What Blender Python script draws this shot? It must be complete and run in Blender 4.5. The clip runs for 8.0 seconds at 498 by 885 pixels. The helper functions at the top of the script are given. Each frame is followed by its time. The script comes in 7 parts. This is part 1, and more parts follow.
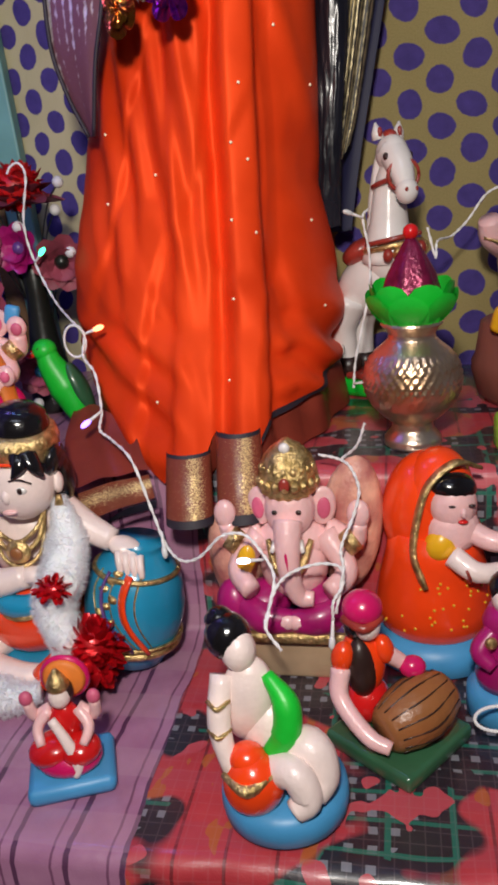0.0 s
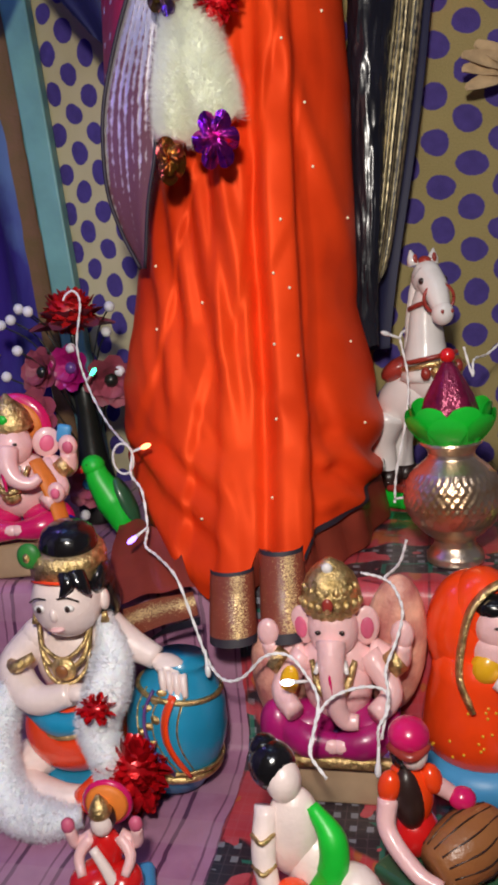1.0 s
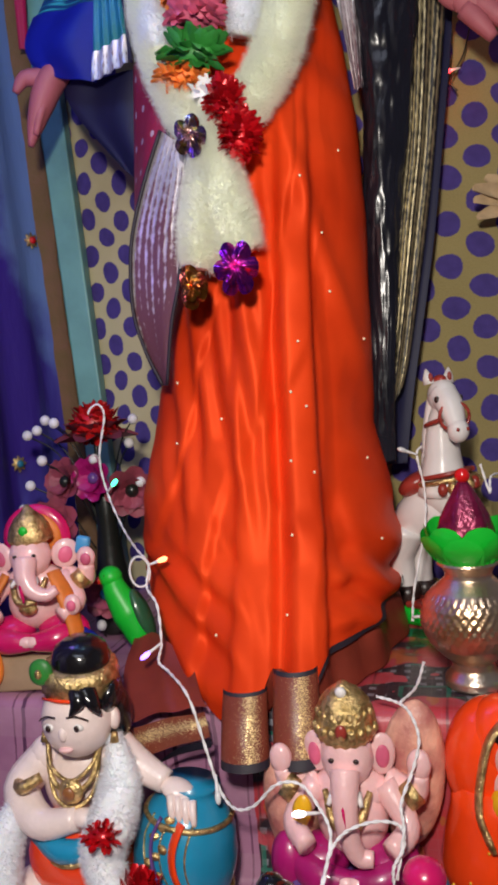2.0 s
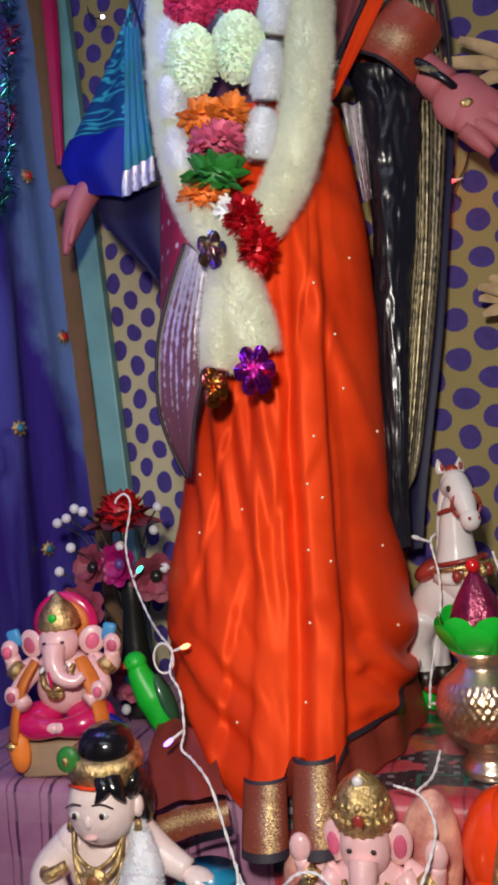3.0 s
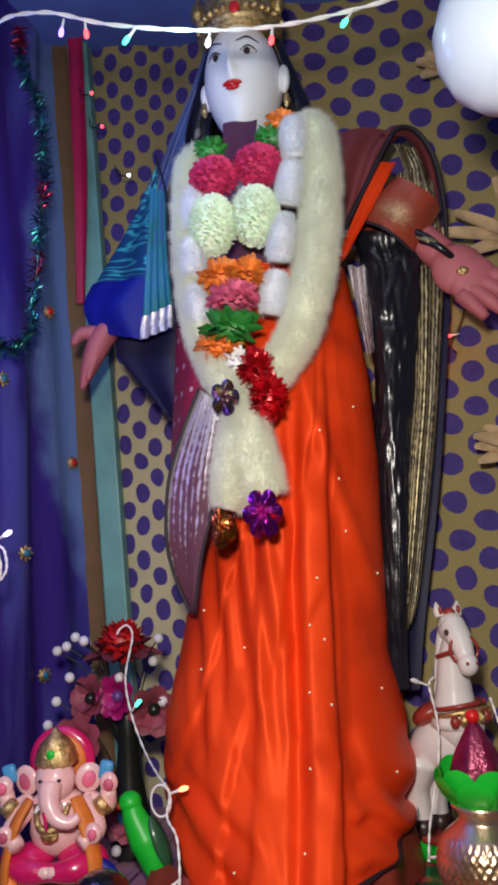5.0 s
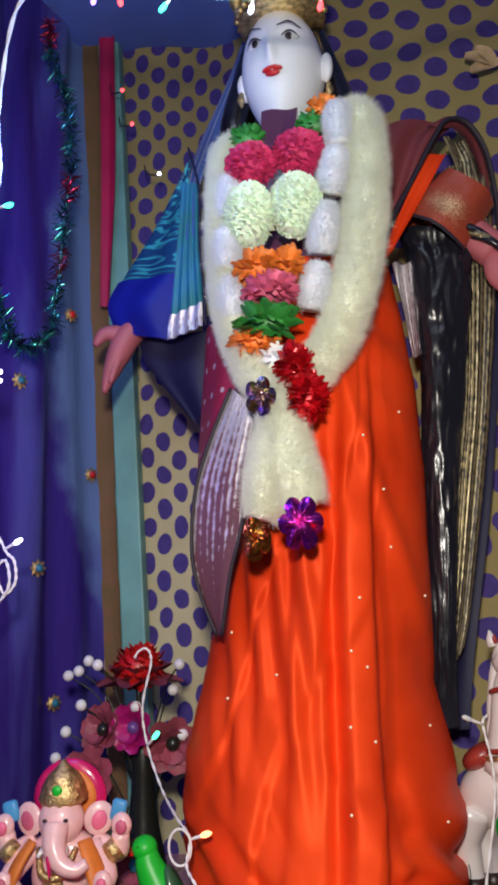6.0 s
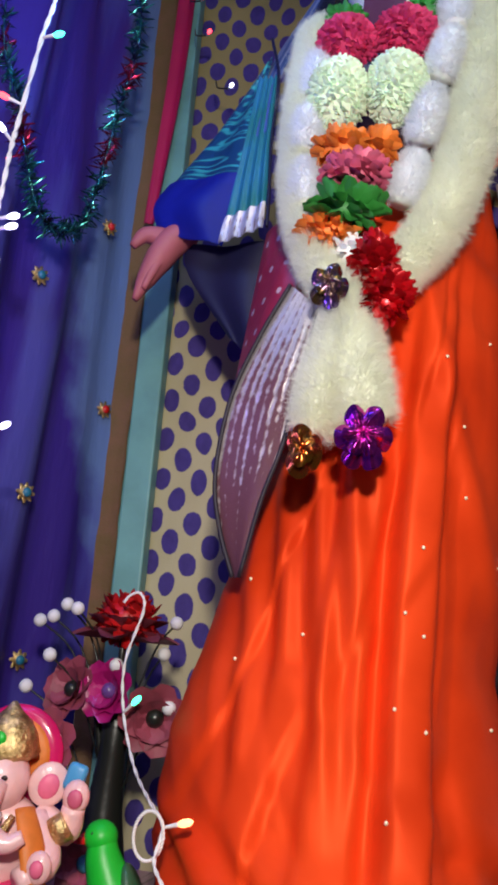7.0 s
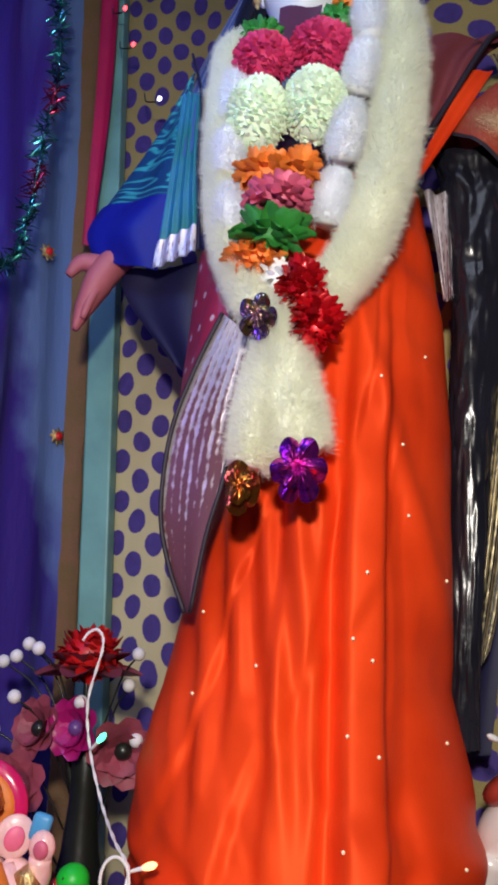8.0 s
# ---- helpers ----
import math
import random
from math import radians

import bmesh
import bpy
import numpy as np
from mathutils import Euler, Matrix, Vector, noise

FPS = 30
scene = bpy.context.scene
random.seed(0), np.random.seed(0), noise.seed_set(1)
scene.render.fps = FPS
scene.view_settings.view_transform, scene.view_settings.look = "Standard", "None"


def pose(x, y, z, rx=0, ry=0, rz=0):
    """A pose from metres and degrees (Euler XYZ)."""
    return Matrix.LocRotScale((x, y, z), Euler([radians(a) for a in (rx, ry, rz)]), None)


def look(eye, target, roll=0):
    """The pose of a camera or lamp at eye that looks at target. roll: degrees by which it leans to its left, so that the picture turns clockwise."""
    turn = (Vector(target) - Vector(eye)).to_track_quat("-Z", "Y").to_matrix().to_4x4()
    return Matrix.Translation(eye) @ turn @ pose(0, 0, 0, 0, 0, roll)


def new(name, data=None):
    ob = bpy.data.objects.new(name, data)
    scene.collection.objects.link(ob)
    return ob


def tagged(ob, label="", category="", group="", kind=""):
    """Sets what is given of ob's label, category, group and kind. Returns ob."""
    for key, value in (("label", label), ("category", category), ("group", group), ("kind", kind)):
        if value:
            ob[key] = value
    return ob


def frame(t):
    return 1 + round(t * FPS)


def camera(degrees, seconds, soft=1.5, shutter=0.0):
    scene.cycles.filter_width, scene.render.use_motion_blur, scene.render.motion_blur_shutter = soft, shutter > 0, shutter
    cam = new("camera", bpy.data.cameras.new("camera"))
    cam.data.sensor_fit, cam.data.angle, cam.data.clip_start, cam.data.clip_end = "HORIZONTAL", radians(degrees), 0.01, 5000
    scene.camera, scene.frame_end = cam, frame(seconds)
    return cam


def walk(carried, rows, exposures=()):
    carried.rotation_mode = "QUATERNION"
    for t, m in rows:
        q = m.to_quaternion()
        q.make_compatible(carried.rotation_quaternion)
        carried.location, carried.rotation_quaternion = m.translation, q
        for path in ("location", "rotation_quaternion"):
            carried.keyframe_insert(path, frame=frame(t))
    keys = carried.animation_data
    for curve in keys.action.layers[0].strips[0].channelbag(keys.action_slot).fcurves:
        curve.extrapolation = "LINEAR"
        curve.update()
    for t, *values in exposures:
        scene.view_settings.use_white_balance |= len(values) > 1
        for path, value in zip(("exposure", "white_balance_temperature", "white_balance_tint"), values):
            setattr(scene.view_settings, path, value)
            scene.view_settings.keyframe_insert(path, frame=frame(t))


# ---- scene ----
cam = camera(35.6, 8.0, soft=3.4)
PATH = [
    (0, (0.168, 0.041, 1.158), (0.041, 1.923, 0.495), -4.9),
    (0.5, (0.167, 0.036, 1.169), (-0.008, 1.94, 0.583), -5.8),
    (1, (0.166, 0.03, 1.187), (-0.042, 1.974, 0.765), -5.5),
    (1.5, (0.171, 0.034, 1.193), (-0.019, 2.004, 0.907), -4.4),
    (2, (0.18, 0.024, 1.208), (-0.078, 2.0, 1.038), -4.9),
    (3.5, (0.197, -0.044, 1.247), (-0.112, 1.929, 1.361), -4.9),
    (4, (0.191, -0.062, 1.257), (-0.115, 1.903, 1.476), -3.9),
    (4.5, (0.19, -0.072, 1.263), (-0.083, 1.891, 1.534), -3.5),
    (5, (0.18, -0.066, 1.276), (-0.071, 1.897, 1.563), -3.4),
    (5.2, (0.178, -0.058, 1.272), (-0.141, 1.898, 1.538), -2.2),
    (6.3, (0.119, 0.093, 1.218), (-0.147, 2.011, 1.709), -1.5),
    (6.5, (0.101, 0.148, 1.177), (-0.183, 2.05, 1.719), 0.9),
    (7, (0.085, 0.232, 1.139), (-0.243, 2.133, 1.660), 6.3),
    (7.5, (0.103, 0.224, 1.162), (-0.212, 2.1, 1.772), 4.9),
    (8, (0.124, 0.222, 1.19), (-0.159, 2.143, 1.662), 1.5),
]
walk(cam, [(t, look(eye, target, roll)) for t, eye, target, roll in PATH], exposures=[(0.0, 0.0), (2.0, 0.0), (3.5, -0.06), (5.2, -0.10), (6.5, 0.14), (8.0, 0.18)])

LOW, UP = 0.67, 0.86           # heights of the two shelves
SKEW = radians(-8.0)           # the altar stands a little turned to the path


# ---- world, lamps ----
world = bpy.data.worlds.new("room_dark")
scene.world = world
world.use_nodes = True
world.node_tree.nodes["Background"].inputs[0].default_value = (0.30, 0.32, 0.50, 1)
world.node_tree.nodes["Background"].inputs[1].default_value = 0.05


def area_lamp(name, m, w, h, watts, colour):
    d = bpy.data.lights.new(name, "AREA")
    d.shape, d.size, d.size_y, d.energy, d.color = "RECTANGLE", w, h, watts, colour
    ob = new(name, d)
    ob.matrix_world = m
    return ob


def point_lamp(name, at, watts, colour, r=0.01):
    d = bpy.data.lights.new(name, "POINT")
    d.energy, d.color, d.shadow_soft_size = watts, colour, r
    ob = new(name, d)
    ob.location = at
    return ob


# stands in for an unseen flash held near the camera
area_lamp("front_flash", look((0.13, -0.06, 1.44), (0.08, 1.0, 1.22)), 0.07, 0.07, 9.8, (1.0, 0.93, 0.84))
# added bluish fill from above; no tube lamp is seen there
area_lamp("overhead_fill", look((0.1, -0.5, 2.6), (0.1, 1.0, 1.2)), 1.2, 0.2, 4.0, (0.75, 0.82, 1.0))
point_lamp("fairy_glow", (-0.22, 0.84, 1.80), 1.15, (0.15, 0.30, 1.0), 0.03)
point_lamp("fairy_glow", (-0.27, 0.80, 1.40), 0.55, (0.30, 0.20, 1.0), 0.03)
point_lamp("red_bulb_glow", (0.345, 1.130, 1.592), 0.05, (1.0, 0.12, 0.05), 0.004)
point_lamp("fairy_glow", (0.02, 0.74, 1.87), 0.55, (0.45, 0.85, 1.0), 0.03)


# ---- materials ----
def mat(name, col, rough=0.5, metal=0.0, vary=0.12, scale=30.0, bump=0.15, bscale=0.0, sheen=0.0, coat=0.0, col2=None, fac=0.5, emit=0.0, trans=0.0, each=0.0, spec=0.5, tint=None, soft=0.0):
    m = bpy.data.materials.new(name)
    m.use_nodes = True
    nt = m.node_tree
    b = nt.nodes["Principled BSDF"]
    b.inputs["Roughness"].default_value, b.inputs["Metallic"].default_value = rough, metal
    b.inputs["Sheen Weight"].default_value, b.inputs["Coat Weight"].default_value = sheen, coat
    b.inputs["Coat Roughness"].default_value = 0.12
    b.inputs["Specular IOR Level"].default_value = spec
    if tint:
        b.inputs["Specular Tint"].default_value = (*tint, 1)
    if trans:
        b.inputs["Subsurface Weight"].default_value = trans
        b.inputs["Subsurface Radius"].default_value = (0.01, 0.006, 0.004)
    tc = nt.nodes.new("ShaderNodeTexCoord")
    n1 = nt.nodes.new("ShaderNodeTexNoise")
    n1.inputs["Scale"].default_value, n1.inputs["Detail"].default_value = scale, 5
    nt.links.new(tc.outputs["Object"], n1.inputs["Vector"])
    n2 = nt.nodes.new("ShaderNodeTexNoise")
    n2.inputs["Scale"].default_value, n2.inputs["Detail"].default_value = scale * 7, 3
    nt.links.new(tc.outputs["Object"], n2.inputs["Vector"])
    ramp = nt.nodes.new("ShaderNodeValToRGB")
    a = [min(1, c * (1 - vary)) for c in col]
    z = [min(1, c * (1 + vary)) for c in (col2 or col)]
    ramp.color_ramp.elements[0].color, ramp.color_ramp.elements[1].color = (*a, 1), (*z, 1)
    ramp.color_ramp.elements[0].position, ramp.color_ramp.elements[1].position = max(0, fac - 0.18), min(1, fac + 0.18)
    nt.links.new(n1.outputs["Fac"], ramp.inputs["Fac"])
    out = ramp.outputs["Color"]
    if each:
        oi = nt.nodes.new("ShaderNodeNewGeometry")
        hs = nt.nodes.new("ShaderNodeHueSaturation")
        mr = nt.nodes.new("ShaderNodeMapRange")
        mr.inputs["To Min"].default_value, mr.inputs["To Max"].default_value = 1 - each, 1 + each
        nt.links.new(oi.outputs["Random Per Island"], mr.inputs["Value"])
        nt.links.new(mr.outputs["Result"], hs.inputs["Value"])
        nt.links.new(out, hs.inputs["Color"])
        out = hs.outputs["Color"]
    nt.links.new(out, b.inputs["Base Color"])
    if soft:
        tr = nt.nodes.new("ShaderNodeBsdfTranslucent")
        mx = nt.nodes.new("ShaderNodeMixShader")
        mx.inputs[0].default_value = soft
        nt.links.new(out, tr.inputs["Color"])
        nt.links.new(b.outputs[0], mx.inputs[1])
        nt.links.new(tr.outputs[0], mx.inputs[2])
        nt.links.new(mx.outputs[0], nt.nodes["Material Output"].inputs["Surface"])
    if emit:
        b.inputs["Emission Color"].default_value, b.inputs["Emission Strength"].default_value = (*col, 1), emit
    if bump:
        bp = nt.nodes.new("ShaderNodeBump")
        bp.inputs["Strength"].default_value, bp.inputs["Distance"].default_value = bump, 0.002
        n3 = nt.nodes.new("ShaderNodeTexNoise")
        n3.inputs["Scale"].default_value, n3.inputs["Detail"].default_value = bscale or scale * 5, 4
        nt.links.new(tc.outputs["Object"], n3.inputs["Vector"])
        nt.links.new(n3.outputs["Fac"], bp.inputs["Height"])
        nt.links.new(bp.outputs["Normal"], b.inputs["Normal"])
    return m


class Nodes:
    """Short-hand for building a pattern out of maths nodes."""

    def __init__(self, m):
        self.nt = m.node_tree
        self.b = self.nt.nodes["Principled BSDF"]

    def maths(self, op, a, b=0.0, c=0.0):
        n = self.nt.nodes.new("ShaderNodeMath")
        n.operation = op
        for i, v in enumerate((a, b, c)):
            if isinstance(v, (int, float)):
                n.inputs[i].default_value = v
            else:
                self.nt.links.new(v, n.inputs[i])
        return n.outputs[0]

    def xyz(self, kind):
        tc = self.nt.nodes.new("ShaderNodeTexCoord")
        s = self.nt.nodes.new("ShaderNodeSeparateXYZ")
        self.nt.links.new(tc.outputs[kind], s.inputs[0])
        return s.outputs[0], s.outputs[1], s.outputs[2], tc.outputs[kind]

    def noise(self, vec, scale, detail=4, stretch=None):
        n = self.nt.nodes.new("ShaderNodeTexNoise")
        n.inputs["Scale"].default_value, n.inputs["Detail"].default_value = scale, detail
        if stretch:
            mp = self.nt.nodes.new("ShaderNodeMapping")
            mp.inputs["Scale"].default_value = stretch
            self.nt.links.new(vec, mp.inputs["Vector"])
            vec = mp.outputs[0]
        self.nt.links.new(vec, n.inputs["Vector"])
        return n.outputs["Fac"]

    def mix(self, f, a, b):
        n = self.nt.nodes.new("ShaderNodeMix")
        n.data_type = "RGBA"
        for sock, v in ((n.inputs[0], f), (n.inputs[6], a), (n.inputs[7], b)):
            if isinstance(v, tuple):
                sock.default_value = (*v, 1)
            elif isinstance(v, (int, float)):
                sock.default_value = v
            else:
                self.nt.links.new(v, sock)
        return n.outputs[2]

    def colour(self, out):
        self.nt.links.new(out, self.b.inputs["Base Color"])

    def to(self, out, name):
        self.nt.links.new(out, self.b.inputs[name])

    def bump(self, out, strength=0.3, distance=0.002):
        bp = self.nt.nodes.new("ShaderNodeBump")
        bp.inputs["Strength"].default_value, bp.inputs["Distance"].default_value = strength, distance
        self.nt.links.new(out, bp.inputs["Height"])
        self.nt.links.new(bp.outputs[0], self.b.inputs["Normal"])


def plain(name, rough):
    m = bpy.data.materials.new(name)
    m.use_nodes = True
    m.node_tree.nodes["Principled BSDF"].inputs["Roughness"].default_value = rough
    return m


def dotted_cloth():
    m = plain("dotted_cloth", 0.8)
    k = Nodes(m)
    u, v, _, vec = k.xyz("UV")
    wob = k.noise(vec, 9.0)
    u = k.maths("ADD", u, k.maths("MULTIPLY", k.maths("SUBTRACT", wob, 0.5), 0.030))
    wob2 = k.noise(vec, 6.0, 2, (1.0, 1.3, 1.0))
    v = k.maths("ADD", v, k.maths("MULTIPLY", k.maths("SUBTRACT", wob2, 0.5), 0.030))
    cell = k.maths("DIVIDE", u, 0.0425)
    col = k.maths("FLOOR", cell)
    fu = k.maths("MULTIPLY", k.maths("SUBTRACT", k.maths("SUBTRACT", cell, col), 0.5), 0.0425)
    half = k.maths("MULTIPLY", k.maths("MODULO", k.maths("ABSOLUTE", col), 2.0), 0.5)
    row_ = k.maths("ADD", k.maths("DIVIDE", v, 0.059), half)
    fv = k.maths("MULTIPLY", k.maths("SUBTRACT", k.maths("FRACT", row_), 0.5), 0.059)
    d2 = k.maths("ADD", k.maths("MULTIPLY", k.maths("MULTIPLY", fu, fu), 0.84), k.maths("MULTIPLY", fv, fv))
    d = k.maths("SQRT", d2)
    edge = k.maths("ADD", d, k.maths("MULTIPLY", k.maths("SUBTRACT", k.noise(vec, 220.0), 0.5), 0.003))
    mask = k.maths("SUBTRACT", 1.0, k.maths("SMOOTH_MIN", 1.0, k.maths("MAXIMUM", 0.0, k.maths("MULTIPLY", k.maths("SUBTRACT", edge, 0.0168), 700.0)), 0.1))
    blotch = k.noise(vec, 7.0)
    weave = k.noise(vec, 500.0, 2)
    base = k.mix(blotch, (0.15, 0.11, 0.028), (0.31, 0.24, 0.085))
    # the gathered side is paler towards the bottom
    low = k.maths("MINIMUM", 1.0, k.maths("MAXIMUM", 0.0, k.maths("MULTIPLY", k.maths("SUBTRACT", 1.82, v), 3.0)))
    pale_low = k.maths("MULTIPLY", k.maths("MULTIPLY", k.maths("LESS_THAN", u, 0.40), low), k.maths("ADD", 0.35, k.maths("MULTIPLY", blotch, 0.8)))
    base = k.mix(pale_low, base, (0.58, 0.52, 0.34))
    base = k.mix(k.maths("MULTIPLY", weave, 0.35), base, (0.62, 0.52, 0.25))
    dot = k.mix(k.noise(vec, 60.0), (0.030, 0.016, 0.13), (0.075, 0.045, 0.27))
    k.colour(k.mix(mask, base, dot))
    k.bump(k.maths("ADD", weave, k.maths("MULTIPLY", k.noise(vec, 25.0, 4, (1.0, 0.3, 1.0)), 3.0)), 0.35, 0.003)
    return m


def cover_cloth():
    """Printed table cover: a lilac plaid strip, a red field with orange leaves, and a dark checked part."""
    m = plain("printed_table_cover", 0.42)
    k = Nodes(m)
    x, y, z, vec = k.xyz("UV")
    n = k.noise(vec, 14.0)
    xs = k.maths("ADD", x, k.maths("MULTIPLY", k.maths("SUBTRACT", n, 0.5), 0.012))

    def stripe(c, period, width, shift=0.0):
        f = k.maths("FRACT", k.maths("DIVIDE", k.maths("ADD", c, shift), period))
        return k.maths("LESS_THAN", f, width)

    def gate(c, lo, hi):
        return k.maths("MULTIPLY", k.maths("GREATER_THAN", c, lo), k.maths("LESS_THAN", c, hi))

    lilac = k.mix(k.noise(vec, 40.0), (0.30, 0.11, 0.22), (0.50, 0.25, 0.38))
    lilac = k.mix(k.maths("MULTIPLY", stripe(xs, 0.046, 0.10), 0.85), lilac, (0.055, 0.012, 0.05))
    lilac = k.mix(k.maths("MULTIPLY", stripe(xs, 0.046, 0.05, 0.011), 0.7), lilac, (0.10, 0.02, 0.07))
    lilac = k.mix(k.maths("MULTIPLY", stripe(y, 0.075, 0.45), 0.3), lilac, (0.48, 0.28, 0.36))
    red = k.mix(k.noise(vec, 22.0), (0.34, 0.012, 0.024), (0.62, 0.075, 0.085))
    red = k.mix(k.maths("MULTIPLY", stripe(x, 0.040, 0.07), 0.6), red, (0.03, 0.006, 0.01))
    red = k.mix(k.maths("MULTIPLY", stripe(y, 0.055, 0.40), 0.35), red, (0.42, 0.06, 0.09))
    leafy = k.maths("GREATER_THAN", k.noise(vec, 26.0, 2, (1.5, 0.7, 1.0)), 0.60)
    red = k.mix(k.maths("MULTIPLY", leafy, 0.8), red, (0.45, 0.12, 0.025))
    dark = k.mix(k.noise(vec, 30.0), (0.012, 0.012, 0.016), (0.035, 0.02, 0.03))
    chk = k.maths("MULTIPLY", stripe(xs, 0.017, 0.42), stripe(y, 0.017, 0.42))
    dark = k.mix(k.maths("MULTIPLY", chk, k.maths("GREATER_THAN", k.noise(vec, 9.0, 1), 0.5)), dark, (0.20, 0.20, 0.23))
    green = k.maths("MULTIPLY", k.maths("MAXIMUM", stripe(x, 0.05, 0.10), stripe(y, 0.030, 0.14)), k.maths("GREATER_THAN", k.noise(vec, 11.0, 1, (1.2, 1.0, 1.0)), 0.48))
    dark = k.mix(k.maths("MULTIPLY", green, 0.8), dark, (0.015, 0.16, 0.11))
    rose = k.maths("GREATER_THAN", k.noise(vec, 17.0, 2), 0.585)
    dark = k.mix(rose, dark, (0.50, 0.07, 0.09))
    # the print changes along the cover and from front to back
    f_l = k.maths("LESS_THAN", k.maths("ADD", xs, k.maths("MULTIPLY", y, 0.02)), 0.012)
    patch = k.noise(vec, 7.5, 2, (1.0, 1.25, 1.0))
    f_d = k.maths("MINIMUM", 1.0, k.maths("MAXIMUM", 0.0, k.maths("MULTIPLY", k.maths("SUBTRACT", patch, 0.49), 40.0)))
    out = k.mix(f_d, red, dark)
    thin = k.maths("MAXIMUM", stripe(x, 0.0115, 0.10), stripe(y, 0.0115, 0.10))
    out = k.mix(k.maths("MULTIPLY", thin, 0.09), out, (0.45, 0.30, 0.32))
    out = k.mix(f_l, out, lilac)
    k.colour(out)
    k.b.inputs["Coat Weight"].default_value, k.b.inputs["Coat Roughness"].default_value = 0.7, 0.16
    k.to(k.maths("ADD", 0.25, k.maths("MULTIPLY", k.noise(vec, 35.0), 0.35)), "Roughness")
    k.bump(k.maths("ADD", k.noise(vec, 18.0, 3), k.maths("MULTIPLY", k.noise(vec, 600.0, 1), 0.08)), 0.45, 0.006)
    return m


def curtain_cloth():
    m = plain("blue_curtain_cloth", 0.45)
    k = Nodes(m)
    x, y, z, vec = k.xyz("UV")
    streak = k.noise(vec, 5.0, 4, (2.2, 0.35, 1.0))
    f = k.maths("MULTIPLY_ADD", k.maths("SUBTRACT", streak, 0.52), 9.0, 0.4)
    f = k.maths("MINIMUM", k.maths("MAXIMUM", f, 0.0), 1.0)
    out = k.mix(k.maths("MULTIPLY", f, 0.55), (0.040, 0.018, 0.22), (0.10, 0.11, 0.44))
    ragged = k.maths("ADD", x, k.maths("MULTIPLY", k.maths("SUBTRACT", k.noise(vec, 7.0, 5, (1.0, 0.8, 1.0)), 0.5), 0.22))
    # the satin's sheen along the inner edge, painted in, narrowing to a point below
    reach = k.maths("MINIMUM", 0.15, k.maths("MULTIPLY", k.maths("SUBTRACT", y, 0.72), 0.55))
    strip = k.maths("MINIMUM", 1.0, k.maths("MAXIMUM", 0.0, k.maths("MULTIPLY", k.maths("SUBTRACT", reach, ragged), 22.0)))
    out = k.mix(k.maths("MULTIPLY", strip, 0.75), out, (0.16, 0.27, 0.52))
    k.colour(out)
    k.bump(k.noise(vec, 45.0, 4, (2.0, 0.4, 1.0)), 0.4, 0.004)
    return m


def striped(name, ground, thread, glare_fade=1.0, amount=0.62):
    """Cloth with rows of woven metal thread along its length, thinned below to paint in a dying reflection if set."""
    m = plain(name, 0.40)
    k = Nodes(m)
    x, y, z, vec = k.xyz("UV")
    stripe = k.maths("MULTIPLY_ADD", k.maths("SINE", k.maths("MULTIPLY", x, 1150.0)), 0.20, 0.5)
    wide = k.maths("MULTIPLY_ADD", k.maths("SINE", k.maths("MULTIPLY", x, 480.0)), 0.08, 0.0)
    fig = k.noise(vec, 190.0, 3, (1.0, 0.55, 1.0))
    big = k.noise(vec, 30.0, 3)
    f = k.maths("ADD", k.maths("ADD", stripe, wide), k.maths("ADD", fig, k.maths("MULTIPLY", big, 0.5)))
    # less thread lower down paints the reflection at the top into the colour
    f = k.maths("SUBTRACT", f, k.maths("MULTIPLY_ADD", y, 2.2 * glare_fade, 1.72 - amount))
    f = k.maths("MINIMUM", 1.0, k.maths("MAXIMUM", 0.0, k.maths("MULTIPLY", f, 3.0)))
    k.colour(k.mix(f, ground, thread))
    k.to(k.maths("MULTIPLY", f, 0.75), "Metallic")
    k.bump(k.maths("ADD", f, k.noise(vec, 900.0, 1)), 0.4, 0.0012)
    return m


def woven_patch(name, ground, thread, centre, spread):
    """Satin with a patch or a band of broken gold thread that thins out at its rim."""
    m = plain(name, 0.36)
    k = Nodes(m)
    x, y, z, vec = k.xyz("UV")
    a = k.maths("DIVIDE", k.maths("SUBTRACT", x, centre[0]), spread[0])
    b = k.maths("DIVIDE", k.maths("SUBTRACT", y, centre[1]), spread[1])
    d = k.maths("ADD", k.maths("MULTIPLY", a, a), k.maths("MULTIPLY", b, b))
    near = k.maths("POWER", 2.718, k.maths("MULTIPLY", d, -1.0))
    tc = k.nt.nodes.new("ShaderNodeTexCoord")
    grain = k.noise(tc.outputs["Object"], 620.0, 3, (1.0, 1.0, 2.4))
    f = k.maths("MULTIPLY", k.maths("SUBTRACT", k.maths("MULTIPLY_ADD", near, 0.26, grain), 0.66), 7.0)
    f = k.maths("MINIMUM", 1.0, k.maths("MAXIMUM", 0.0, f))
    worn = k.noise(tc.outputs["Object"], 28.0, 4)
    base = k.mix(worn, tuple(0.7 * c for c in ground), tuple(1.25 * c for c in ground))
    k.colour(k.mix(f, base, thread))
    k.to(k.maths("MULTIPLY", f, 0.85), "Metallic")
    k.bump(k.maths("ADD", f, k.maths("MULTIPLY", worn, 3.0)), 0.35, 0.0015)
    return m


